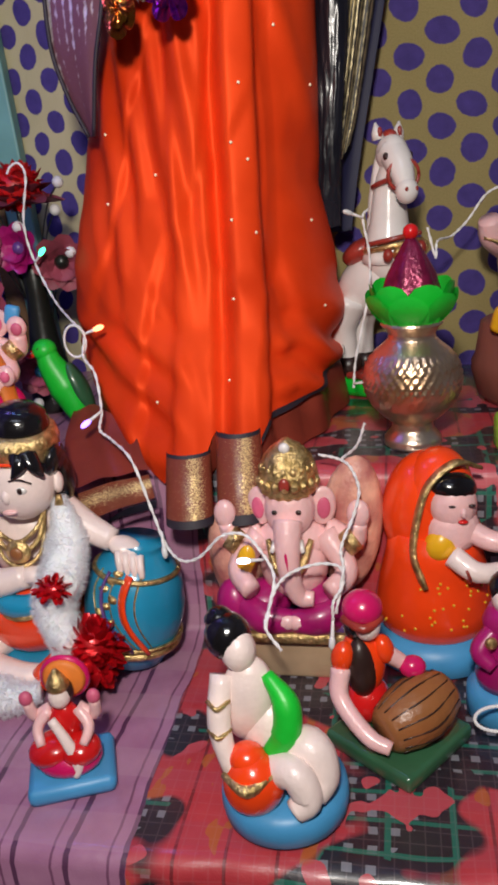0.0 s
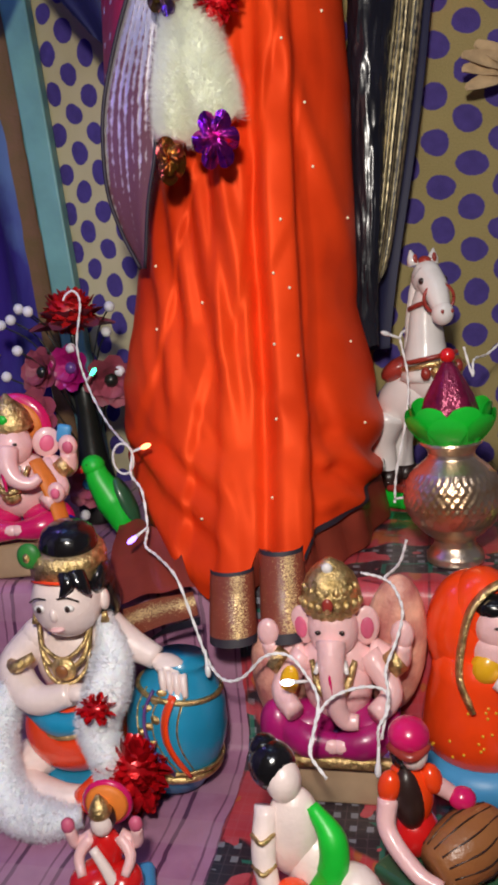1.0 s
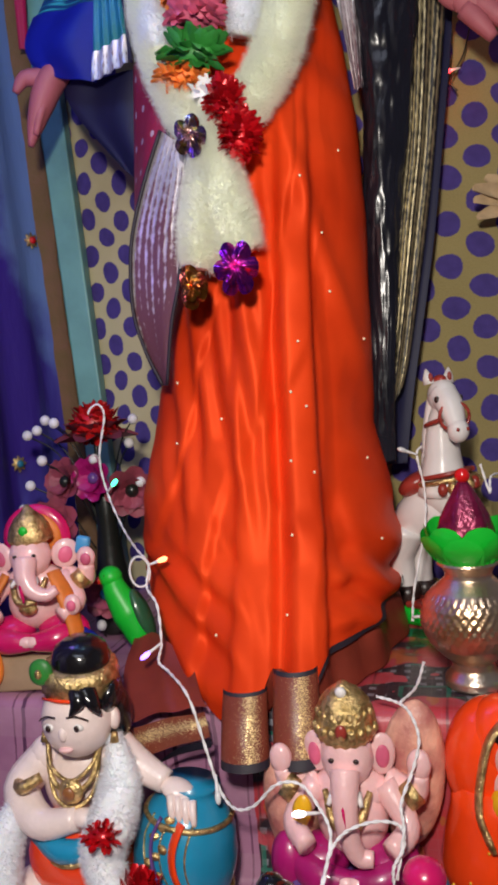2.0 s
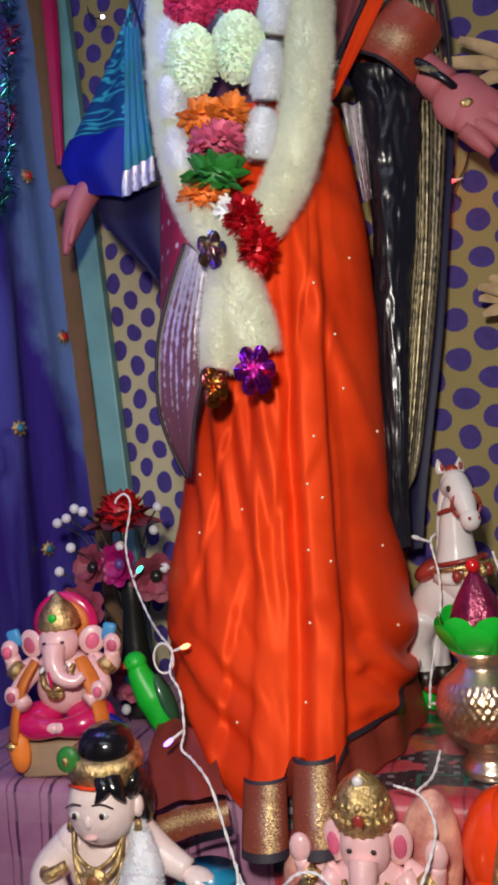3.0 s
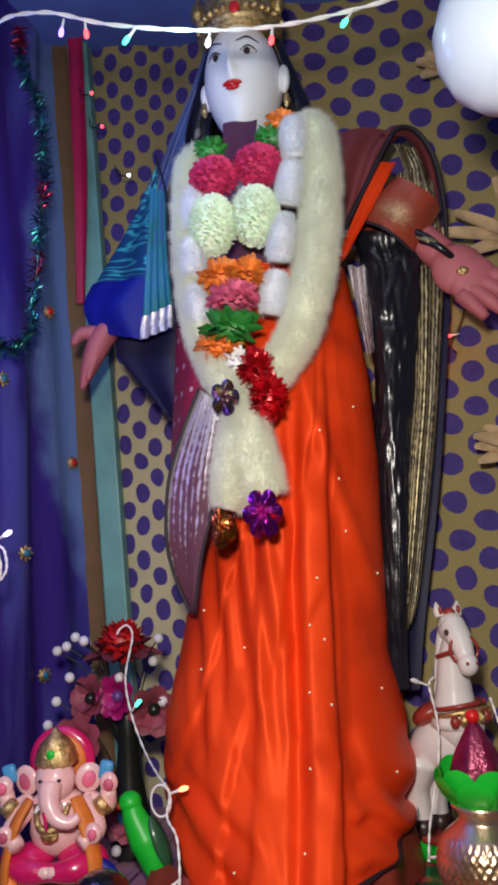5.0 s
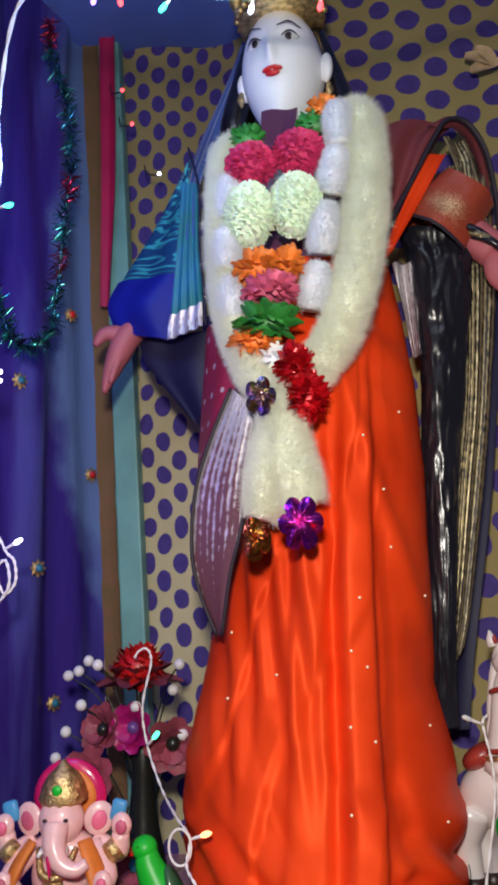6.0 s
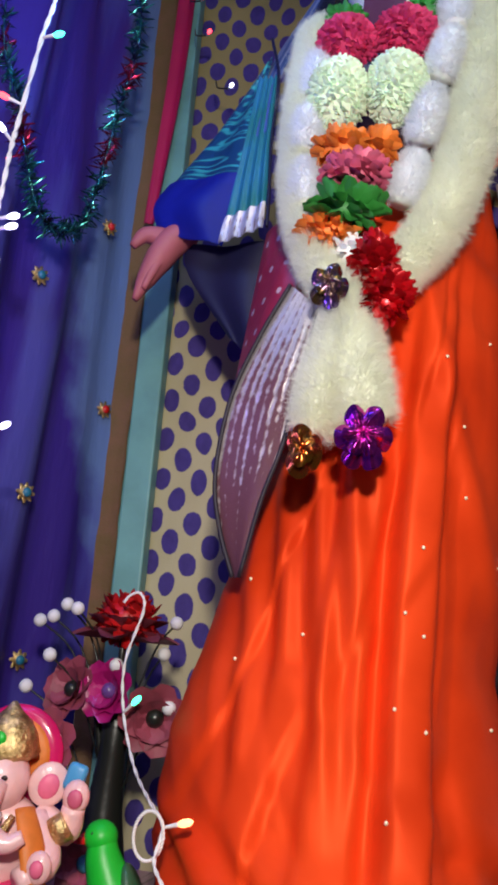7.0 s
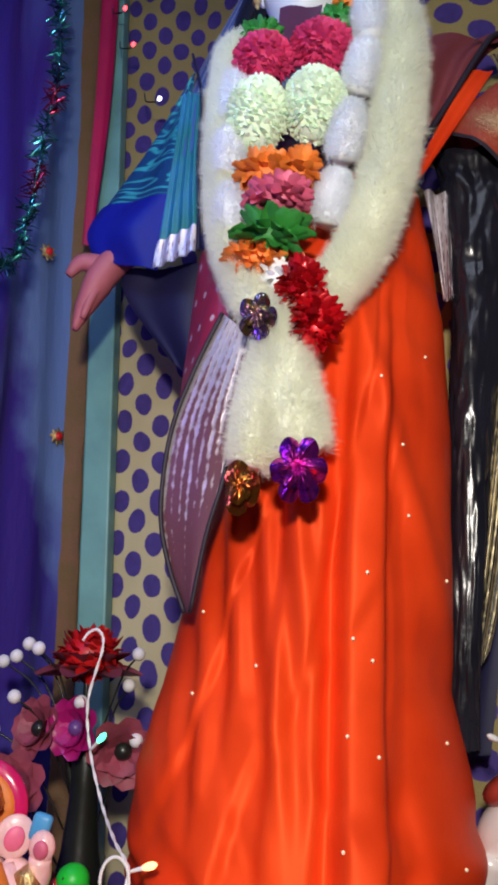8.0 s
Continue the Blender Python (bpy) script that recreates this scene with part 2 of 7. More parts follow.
def scrolled(name, ground, thread):
    """Silk with woven scrolls: bent rings in a second colour."""
    m = plain(name, 0.36)
    k = Nodes(m)
    x, y, z, vec = k.xyz("UV")
    warp = k.noise(vec, 22.0, 2)
    rings = k.maths("SINE", k.maths("MULTIPLY", warp, 62.0))
    leaf = k.noise(vec, 120.0, 2)
    f = k.maths("MULTIPLY", k.maths("ADD", k.maths("SUBTRACT", rings, 0.25), k.maths("MULTIPLY", k.maths("SUBTRACT", leaf, 0.5), 3.0)), 1.6)
    f = k.maths("MINIMUM", 1.0, k.maths("MAXIMUM", 0.0, f))
    k.colour(k.mix(f, ground, thread))
    k.to(k.maths("MULTIPLY", f, 0.35), "Metallic")
    k.bump(k.maths("ADD", f, k.noise(vec, 700.0, 1)), 0.3, 0.001)
    return m


def spotted_cloth():
    """Crimson cloth with small silver figures set wide apart."""
    m = plain("crimson_spotted_cloth", 0.45)
    k = Nodes(m)
    x, y, z, vec = k.xyz("UV")
    fx = k.maths("SUBTRACT", k.maths("FRACT", k.maths("DIVIDE", x, 0.030)), 0.5)
    fy = k.maths("SUBTRACT", k.maths("FRACT", k.maths("DIVIDE", y, 0.042)), 0.5)
    d = k.maths("ADD", k.maths("MULTIPLY", fx, fx), k.maths("MULTIPLY", k.maths("MULTIPLY", fy, fy), 2.0))
    f = k.maths("MULTIPLY", k.maths("LESS_THAN", k.maths("ADD", d, k.maths("MULTIPLY", k.noise(vec, 300.0), 0.02)), 0.030), 0.8)
    base = k.mix(k.noise(vec, 30.0), (0.24, 0.012, 0.040), (0.36, 0.022, 0.060))
    k.colour(k.mix(f, base, (0.55, 0.45, 0.50)))
    k.bump(k.noise(vec, 90.0, 3), 0.3, 0.002)
    return m


M = {}
M["dots"], M["cover"], M["curtain"] = dotted_cloth(), cover_cloth(), curtain_cloth()
M["ceiling"] = mat("blue_ceiling_cloth", (0.10, 0.16, 0.50), 0.6, vary=0.25, scale=4)
M["wall"] = mat("room_wall_paint", (0.30, 0.33, 0.42), 0.8, scale=3)
M["floor"] = mat("room_floor", (0.20, 0.18, 0.17), 0.6, scale=5)
M["teal"] = mat("teal_painted_wood", (0.14, 0.33, 0.31), 0.45, vary=0.3, scale=9, bump=0.3)
M["board"] = mat("worn_cardboard_edge", (0.28, 0.17, 0.06), 0.85, vary=0.5, scale=35, col2=(0.12, 0.06, 0.03), bump=0.6)
M["ribbon"] = mat("magenta_ribbon", (0.42, 0.012, 0.07), 0.35, scale=12)
M["orange"] = mat("orange_satin", (0.70, 0.038, 0.006), 0.50, 0.12, vary=0.12, scale=7, bump=0.10, bscale=70, col2=(0.80, 0.060, 0.010), spec=0.36, tint=(1.0, 0.42, 0.18))
M["black"] = mat("black_satin", (0.010, 0.010, 0.016), 0.24, vary=0.3, scale=12, bump=0.35, bscale=55)
M["edge"] = mat("dark_piping", (0.018, 0.012, 0.022), 0.6)
M["gold"] = mat("gold_paint", (0.58, 0.38, 0.13), 0.34, 0.85, vary=0.45, scale=120, bump=1.0, bscale=330, col2=(0.66, 0.48, 0.22))
M["sequin"] = mat("gold_sequin", (0.98, 0.80, 0.55), 0.45, 0.2, bump=0.0)
M["zari_tail"] = woven_patch("brown_zari_border", (0.20, 0.040, 0.022), (0.85, 0.62, 0.30), (0.62, 0.05), (0.15, 9.0))
M["zari_sleeve"] = woven_patch("rust_zari_sleeve", (0.30, 0.045, 0.022), (0.95, 0.72, 0.38), (0.74, 0.62), (0.11, 0.24))
M["zari_band"] = woven_patch("gold_zari_band", (0.20, 0.045, 0.024), (0.88, 0.68, 0.36), (0.03, 0.012), (9.0, 0.008))
M["spotted"] = spotted_cloth()
M["brown_cloth"] = mat("rust_brown_cloth", (0.22, 0.034, 0.020), 0.42, vary=0.2, scale=14, spec=0.35)
M["zari_black"] = striped("black_gold_brocade", (0.012, 0.010, 0.010), (0.66, 0.55, 0.32), 0.0, 0.60)
M["zari_silver"] = striped("silver_brocade", (0.13, 0.045, 0.060), (0.70, 0.64, 0.66), 1.5, 0.95)
M["zari_teal"] = scrolled("teal_brocade", (0.008, 0.050, 0.14), (0.05, 0.42, 0.44))
M["royal"] = mat("royal_blue_cloth", (0.006, 0.011, 0.23), 0.5, vary=0.2, scale=10, spec=0.3)
M["navy"] = mat("navy_cloth", (0.006, 0.006, 0.038), 0.6, scale=10)
M["veil"] = mat("blue_veil_cloth", (0.035, 0.075, 0.26), 0.4, vary=0.3, scale=8, sheen=0.3)
M["greenish"] = mat("sea_green_cloth", (0.015, 0.22, 0.20), 0.38, vary=0.35, scale=10, col2=(0.02, 0.14, 0.30))
M["maroon"] = mat("maroon_cloth", (0.17, 0.035, 0.040), 0.5, scale=9)
M["purple"] = mat("purple_cloth", (0.09, 0.022, 0.07), 0.5, scale=12)
M["face"] = mat("white_painted_face", (0.86, 0.85, 0.88), 0.50, vary=0.03, scale=8, bump=0.05, coat=0.0)
M["skin"] = mat("pink_painted_plaster", (0.86, 0.52, 0.52), 0.34, vary=0.08, scale=45, bump=0.35, coat=0.3, trans=0.1)
M["pale"] = mat("pale_painted_plaster", (0.88, 0.72, 0.68), 0.34, vary=0.07, scale=45, bump=0.3, coat=0.3)
M["handpink"] = mat("matte_pink_hand", (0.42, 0.11, 0.13), 0.6, vary=0.12, scale=22)
M["lip"] = mat("red_lip_paint", (0.62, 0.015, 0.02), 0.3)
M["hair"] = mat("glossy_black_paint", (0.008, 0.007, 0.008), 0.16, bump=0.4, bscale=120, coat=0.5)
M["dark"] = mat("dark_brown_paint", (0.030, 0.014, 0.012), 0.35)
M["cream"] = mat("cream_fluff", (0.93, 0.95, 0.83), 0.9, vary=0.04, scale=9, col2=(0.93, 0.97, 0.84), each=0.05, bump=0.0, spec=0.1)
M["creamstrand"] = mat("cream_fluff_strand", (0.96, 0.97, 0.86), 0.9, vary=0.05, scale=9, each=0.04, bump=0.0, spec=0.1, soft=0.5)
M["whitestrand"] = mat("white_fluff_strand", (0.92, 0.93, 0.96), 0.9, vary=0.04, scale=9, each=0.04, bump=0.0, spec=0.1, soft=0.5)
M["whitefluff"] = mat("white_fluff", (0.86, 0.87, 0.90), 0.9, vary=0.05, scale=20, each=0.06, bump=0.0, trans=0.2)
M["mint"] = mat("mint_petals", (0.80, 0.95, 0.72), 0.8, vary=0.08, scale=20, each=0.10, bump=0.0, trans=0.2)
M["magenta"] = mat("magenta_petals", (0.66, 0.035, 0.15), 0.7, vary=0.15, scale=30, each=0.2, trans=0.1)
M["lotuspink"] = mat("lotus_pink", (0.66, 0.12, 0.22), 0.5, vary=0.2, scale=40, each=0.2)
M["leaf"] = mat("green_leaf_cloth", (0.03, 0.22, 0.035), 0.45, vary=0.3, scale=40, each=0.2)
M["orangepetal"] = mat("orange_petals", (0.82, 0.22, 0.03), 0.55, vary=0.15, scale=40, each=0.2)
M["redtinsel"] = mat("red_tinsel", (0.50, 0.006, 0.012), 0.25, 0.35, vary=0.3, scale=50, each=0.4)
M["foilpurple"] = mat("purple_foil", (0.30, 0.03, 0.55), 0.12, 0.95, vary=0.5, scale=60, col2=(0.55, 0.03, 0.30), bump=0.5, bscale=90)
M["foilgold"] = mat("red_gold_foil", (0.75, 0.38, 0.05), 0.12, 0.95, vary=0.3, scale=70, col2=(0.45, 0.02, 0.02), bump=0.5, bscale=90)
M["foilmix"] = mat("violet_gold_foil", (0.65, 0.40, 0.08), 0.12, 0.95, vary=0.2, scale=70, col2=(0.12, 0.05, 0.35), bump=0.5, bscale=90)
M["white"] = mat("white_gloss_paint", (0.76, 0.72, 0.70), 0.22, vary=0.05, scale=30, coat=0.4)
M["brick"] = mat("brick_red_paint", (0.30, 0.035, 0.025), 0.3, vary=0.25, scale=60)
M["green"] = mat("bright_green_plastic", (0.010, 0.52, 0.035), 0.4, vary=0.10, scale=30, trans=0.1)
M["plum"] = mat("plum_glitter_foil", (0.20, 0.012, 0.055), 0.25, 0.4, vary=0.3, scale=80, bump=0.6, bscale=200)
M["steel"] = mat("engraved_brass_steel", (0.72, 0.42, 0.20), 0.28, 0.92, vary=0.12, scale=16, bump=0.25, bscale=260, col2=(0.82, 0.72, 0.60))
M["skyblue"] = mat("sky_blue_paint", (0.065, 0.30, 0.58), 0.42, vary=0.10, scale=20)
M["potblue"] = mat("peacock_blue_paint", (0.014, 0.25, 0.44), 0.30, vary=0.15, scale=18, coat=0.3)
M["basegreen"] = mat("bottle_green_paint", (0.035, 0.115, 0.055), 0.30, vary=0.2, scale=22, coat=0.4)
M["vermilion"] = mat("vermilion_gloss_paint", (0.90, 0.062, 0.008), 0.22, vary=0.08, scale=25, coat=0.5)
M["red"] = mat("red_gloss_paint", (0.62, 0.012, 0.012), 0.22, vary=0.12, scale=30, coat=0.5)
M["pinkhot"] = mat("hot_pink_paint", (0.62, 0.010, 0.12), 0.25, vary=0.12, scale=30, coat=0.5)
M["fuchsia"] = mat("fuchsia_velvet_paint", (0.36, 0.008, 0.13), 0.35, vary=0.2, scale=30, coat=0.3)
M["violet"] = mat("violet_paint", (0.12, 0.05, 0.22), 0.35, vary=0.2, scale=30)
M["yellow"] = mat("yellow_paint", (0.80, 0.42, 0.015), 0.3, vary=0.08, scale=30, coat=0.3)
M["wood"] = mat("carved_brown_drum", (0.38, 0.15, 0.05), 0.35, vary=0.25, scale=30, col2=(0.25, 0.09, 0.03), bump=0.5)
M["beige"] = mat("beige_painted_plinth", (0.42, 0.29, 0.18), 0.5, vary=0.2, scale=18)
M["salmon"] = mat("salmon_gold_cushion", (0.62, 0.20, 0.18), 0.42, vary=0.3, scale=40, col2=(0.66, 0.36, 0.26), bump=0.6)
M["deadflower"] = mat("dusty_rose_petals", (0.26, 0.045, 0.075), 0.6, vary=0.25, scale=30, each=0.2)
M["rosered"] = mat("red_rose_petals", (0.45, 0.008, 0.010), 0.4, vary=0.25, scale=30, each=0.2)
M["bead"] = mat("white_foam_bead", (0.72, 0.70, 0.72), 0.6)
M["stem"] = mat("dark_stem_plastic", (0.012, 0.014, 0.012), 0.3)
M["wire"] = mat("white_cable", (0.84, 0.82, 0.82), 0.4, vary=0.08)
M["balloon"] = mat("pale_blue_balloon", (0.62, 0.72, 0.86), 0.30, vary=0.03, scale=5, bump=0.0, coat=0.3)
M["straw"] = mat("pale_straw_palm_leaf", (0.52, 0.36, 0.20), 0.7, vary=0.25, scale=40)
M["tinselblue"] = mat("dark_metallic_tinsel", (0.07, 0.05, 0.22), 0.2, 0.9, vary=0.6, scale=70, col2=(0.05, 0.32, 0.26), each=0.6)
M["tinselred"] = mat("red_metallic_tinsel", (0.35, 0.02, 0.06), 0.2, 0.9, vary=0.6, scale=70, each=0.6)
M["terracotta"] = mat("brown_clay_pot", (0.20, 0.065, 0.045), 0.5, vary=0.2, scale=14)
M["limegreen"] = mat("lime_paint", (0.32, 0.50, 0.05), 0.4)
for nm, c in (("led_white", (0.75, 0.75, 1.0)), ("led_green", (0.05, 1.0, 0.45)), ("led_red", (1.0, 0.05, 0.06)), ("led_blue", (0.25, 0.15, 1.0)), ("led_orange", (1.0, 0.25, 0.10))):
    M[nm] = mat(nm, c, 0.4, vary=0.0, bump=0.0, emit=5.0)
M["led_off"] = mat("clear_bulb_off", (0.72, 0.72, 0.72), 0.2, vary=0.0, bump=0.0, coat=0.5)


# ---- mesh building ----
class Shape:
    """Collects grids of faces, each with a material, into one mesh."""

    def __init__(self):
        self.v, self.f, self.m, self.uv, self.mats = [], [], [], [], []

    def slot(self, name):
        if name not in self.mats:
            self.mats.append(name)
        return self.mats.index(name)

    def grid(self, fn, nu, nv, mat_, wrap=False, m=None, caps=False, uvs=None):
        base, s = len(self.v), self.slot(mat_)
        cols = nu if wrap else nu + 1
        pts = []
        for j in range(nv + 1):
            for i in range(cols):
                p = Vector(fn(i / nu, j / nv))
                pts.append(m @ p if m else p)
        self.v += [tuple(p) for p in pts]
        uvf = uvs or (lambda a, b: (a, b))
        for j in range(nv):
            for i in range(nu):
                k = (i + 1) % cols
                self.f.append((base + j * cols + i, base + j * cols + k, base + (j + 1) * cols + k, base + (j + 1) * cols + i))
                self.m.append(s)
                self.uv.append((uvf(i / nu, j / nv), uvf((i + 1) / nu, j / nv), uvf((i + 1) / nu, (j + 1) / nv), uvf(i / nu, (j + 1) / nv)))
        if caps and wrap:
            for ring, flip in ((0, True), (nv, False)):
                idx = [base + ring * cols + i for i in range(cols)]
                self.f.append(tuple(idx[::-1] if flip else idx))
                self.m.append(s)
                self.uv.append(tuple((0.0, 0.0) for _ in idx))
        return self

    def ball(self, c, r, mat_, rot=(0, 0, 0), n=16, k=10, m=None):
        r = (r, r, r) if isinstance(r, (int, float)) else r
        t = pose(*c, *rot)
        t = m @ t if m else t

        def fn(u, v):
            a, b = 2 * math.pi * u, math.pi * (0.03 + 0.94 * v) - math.pi / 2
            return r[0] * math.cos(b) * math.cos(a), r[1] * math.cos(b) * math.sin(a), r[2] * math.sin(b)
        return self.grid(fn, n, k, mat_, True, t, True)

    def lathe(self, c, prof, mat_, rot=(0, 0, 0), n=24, m=None, ribs=0, rib=0.0):
        t = pose(*c, *rot)
        t = m @ t if m else t

        def fn(u, v):
            i = round(v * (len(prof) - 1))
            r, z = prof[i]
            a = 2 * math.pi * u
            r *= 1 + rib * math.cos(ribs * a)
            return r * math.cos(a), r * math.sin(a), z
        return self.grid(fn, n, len(prof) - 1, mat_, True, t, True)

    def tube(self, pts, rad, mat_, n=8, steps=4, m=None, flat=1.0):
        path = smooth(pts, steps)
        rads = [rad] * len(path) if isinstance(rad, (int, float)) else [float(q) for q in np.interp(np.linspace(0, 1, len(path)), np.linspace(0, 1, len(rad)), rad)]
        side, frames = None, []
        for i, p in enumerate(path):
            d = (path[min(i + 1, len(path) - 1)] - path[max(i - 1, 0)]).normalized()
            if side is None:
                side = d.cross(Vector((0, 0, 1)) if abs(d.z) < 0.9 else Vector((1, 0, 0))).normalized()
            side = (side - d * side.dot(d)).normalized()
            frames.append((p, side, d.cross(side)))

        def fn(u, v):
            i = round(v * (len(path) - 1))
            p, s, w = frames[i]
            a = 2 * math.pi * u
            return p + s * (rads[i] * math.cos(a)) + w * (rads[i] * flat * math.sin(a))
        return self.grid(fn, n, len(path) - 1, mat_, True, m, True)

    def box(self, c, size, mat_, rot=(0, 0, 0), bev=0.003, m=None):
        """A box with rounded edges, as a stack of rounded rectangles."""
        t = pose(*c, *rot)
        t = m @ t if m else t
        hx, hy, hz = (q / 2 for q in size)
        bev = min(bev, hx * 0.9, hy * 0.9, hz * 0.9)
        lev = [(-hz, bev), (-hz + bev * 0.3, bev * 0.3), (-hz + bev, 0), (hz - bev, 0), (hz - bev * 0.3, bev * 0.3), (hz, bev)]
        cor = []
        for qx, qy, a0 in ((1, 1, 0), (-1, 1, 90), (-1, -1, 180), (1, -1, 270)):
            for a in (0, 45, 90):
                cor.append((qx, qy, math.cos(radians(a0 + a)), math.sin(radians(a0 + a))))

        def fn(u, v):
            z, ins = lev[round(v * 5)]
            qx, qy, ca, sa = cor[round(u * 12) % 12]
            return qx * (hx - bev) + ca * (bev - ins), qy * (hy - bev) + sa * (bev - ins), z
        return self.grid(fn, 12, 5, mat_, True, t, True)

    def petal(self, at, way, up, length, width, mat_, curl=0.3, n=3):
        """A thin cupped petal from a place, along a way."""
        way = Vector(way).normalized()
        side = way.cross(Vector(up)).normalized()
        nor = side.cross(way)
        at = Vector(at)

        def fn(u, v):
            w = math.sin(math.pi * min(1, 0.12 + 0.80 * v)) ** 0.7
            s = (u - 0.5) * width * w
            return at + way * (length * v) + side * s + nor * (curl * length * v * v + 1.2 * s * s / max(width, 1e-4))
        return self.grid(fn, 2, n, mat_)

    def done(self, name, parent=None, label="", flat=False):
        me = bpy.data.meshes.new(name)
        me.from_pydata(self.v, [], self.f)
        me.polygons.foreach_set("material_index", self.m)
        me.polygons.foreach_set("use_smooth", [not flat] * len(self.f))
        lay = me.uv_layers.new(name="UVMap")
        lay.data.foreach_set("uv", [c for face in self.uv for p in face for c in p])
        for k in self.mats:
            me.materials.append(M[k])
        me.update()
        ob = new(name, me)
        if parent:
            ob.parent = parent
        if label:
            ob["label"] = label
        return ob


def smooth(pts, steps):
    """A Catmull-Rom line through the points."""
    pts = [Vector(p) for p in pts]
    if len(pts) < 3 or steps < 2:
        return pts
    ext = [2 * pts[0] - pts[1]] + pts + [2 * pts[-1] - pts[-2]]
    out = []
    for i in range(1, len(ext) - 2):
        a, b, c, d = ext[i - 1:i + 3]
        for s in range(steps):
            t = s / steps
            out.append(0.5 * (2 * b + (c - a) * t + (2 * a - 5 * b + 4 * c - d) * t * t + (3 * b - a - 3 * c + d) * t ** 3))
    return out + [pts[-1]]


def thing(name, label, category, at=(0, 0, 0), group="", kind=""):
    ob = new(name)
    ob.location = at
    ob.empty_display_size = 0.02
    return tagged(ob, label, category, group, kind)


def sheet(rows, mat_, nu=24, nv=24, ripple=0.0, waves=6.0, thick=0.002, uvscale=1.0, phase=0.0, shape=None):
    """A cloth through rows of control points (each row runs across), rippled, with a back side."""
    lines = [smooth(r, 6) for r in rows]

    def pick(line, u):
        f = u * (len(line) - 1)
        i = min(int(f), len(line) - 2)
        return line[i].lerp(line[i + 1], f - i)

    def at(u, v):
        col = smooth([pick(l, u) for l in lines], 6) if len(lines) > 2 else [pick(l, u) for l in lines]
        p = pick(col, v)
        return p + Vector((0, -ripple * math.sin(waves * math.pi * u + phase + 1.3 * math.sin(3 * v + phase)), 0))
    s = shape or Shape()
    wide = (lines[0][0] - lines[0][-1]).length * uvscale
    tall = (lines[0][0] - lines[-1][0]).length * uvscale
    uvf = lambda a, b: (a * wide, b * tall)  # noqa: E731
    s.grid(at, nu, nv, mat_, uvs=uvf)
    s.grid(lambda u, v: at(1 - u, v) + Vector((0, thick, 0)), nu, nv, mat_, uvs=uvf)
    return s


# ---- the setting ----
ALTAR = pose(0.14, 0.475, 0.0, 0, 0, -8)


def slab(name, c, size, mat_, m=None, kind="structure"):
    ob = Shape().box(c, size, mat_, bev=0.004).done(name, flat=True)
    if m:
        ob.matrix_world = m
    return tagged(ob, kind=kind)


slab("floor", (0, 0, -0.05), (3.6, 3.6, 0.1), "floor")
slab("wall_north", (0, 1.60, 1.3), (3.6, 0.1, 2.7), "wall")
slab("wall_south", (0, -1.70, 1.3), (3.6, 0.1, 2.7), "wall")
slab("wall_west", (-1.75, 0, 1.3), (0.1, 3.5, 2.7), "wall")
slab("wall_east", (1.75, 0, 1.3), (0.1, 3.5, 2.7), "wall")
slab("ceiling", (0, 0, 2.75), (3.6, 3.6, 0.1), "wall")


def altar():
    t = thing("altar_table", "two-step wooden altar table hidden under a printed cover", "table")
    Shape().box((0.1, 0.47, LOW / 2), (1.7, 0.90, LOW - 0.012), "board").done("lower_step", t)
    Shape().box((0.1, 0.64, (LOW + UP) / 2), (1.7, 0.58, UP - LOW - 0.012), "board").done("upper_step", t)
    t.matrix_world = ALTAR
    # the cover: front fall, lower shelf, riser, upper shelf
    prof = [(-0.030, 0.30), (-0.014, 0.50), (-0.010, 0.60), (-0.006, LOW - 0.012), (0.000, LOW - 0.003), (0.010, LOW)]
    prof += [(0.02 + 0.285 * i / 14, LOW) for i in range(15)]
    prof += [(0.311, LOW + 0.006), (0.313, LOW + 0.05), (0.314, LOW + 0.10), (0.314, LOW + 0.15), (0.315, UP - 0.010), (0.321, UP - 0.002), (0.332, UP + 0.001)]
    prof += [(0.34 + 0.52 * i / 12, UP) for i in range(13)]
    arc = [0.0]
    for a, b in zip(prof, prof[1:]):
        arc.append(arc[-1] + math.hypot(b[0] - a[0], b[1] - a[1]))

    def fn(u, v):
        i = round(v * (len(prof) - 1))
        x = -0.72 + 1.62 * u
        y, z = prof[i]
        w = noise.noise((x * 9, arc[i] * 9, 0.0)) * 0.0022 + noise.noise((x * 30, arc[i] * 22, 3.0)) * 0.0009
        flat = 1.0 if (y > 0.02 and abs(y - 0.313) > 0.02) else 2.5
        return x, y - (w * flat if flat > 1 else 0), z + (max(w, -0.0015) if flat == 1 else 0)
    s = Shape()
    s.grid(fn, 150, len(prof) - 1, "cover", uvs=lambda a, b: (0.13 - 0.72 + 1.62 * a, arc[round(b * (len(prof) - 1))]))
    ob = s.done("table_cover")
    ob.matrix_world = ALTAR
    tagged(ob, "glossy lilac, red and dark checked cover on the stepped altar", "tablecloth")


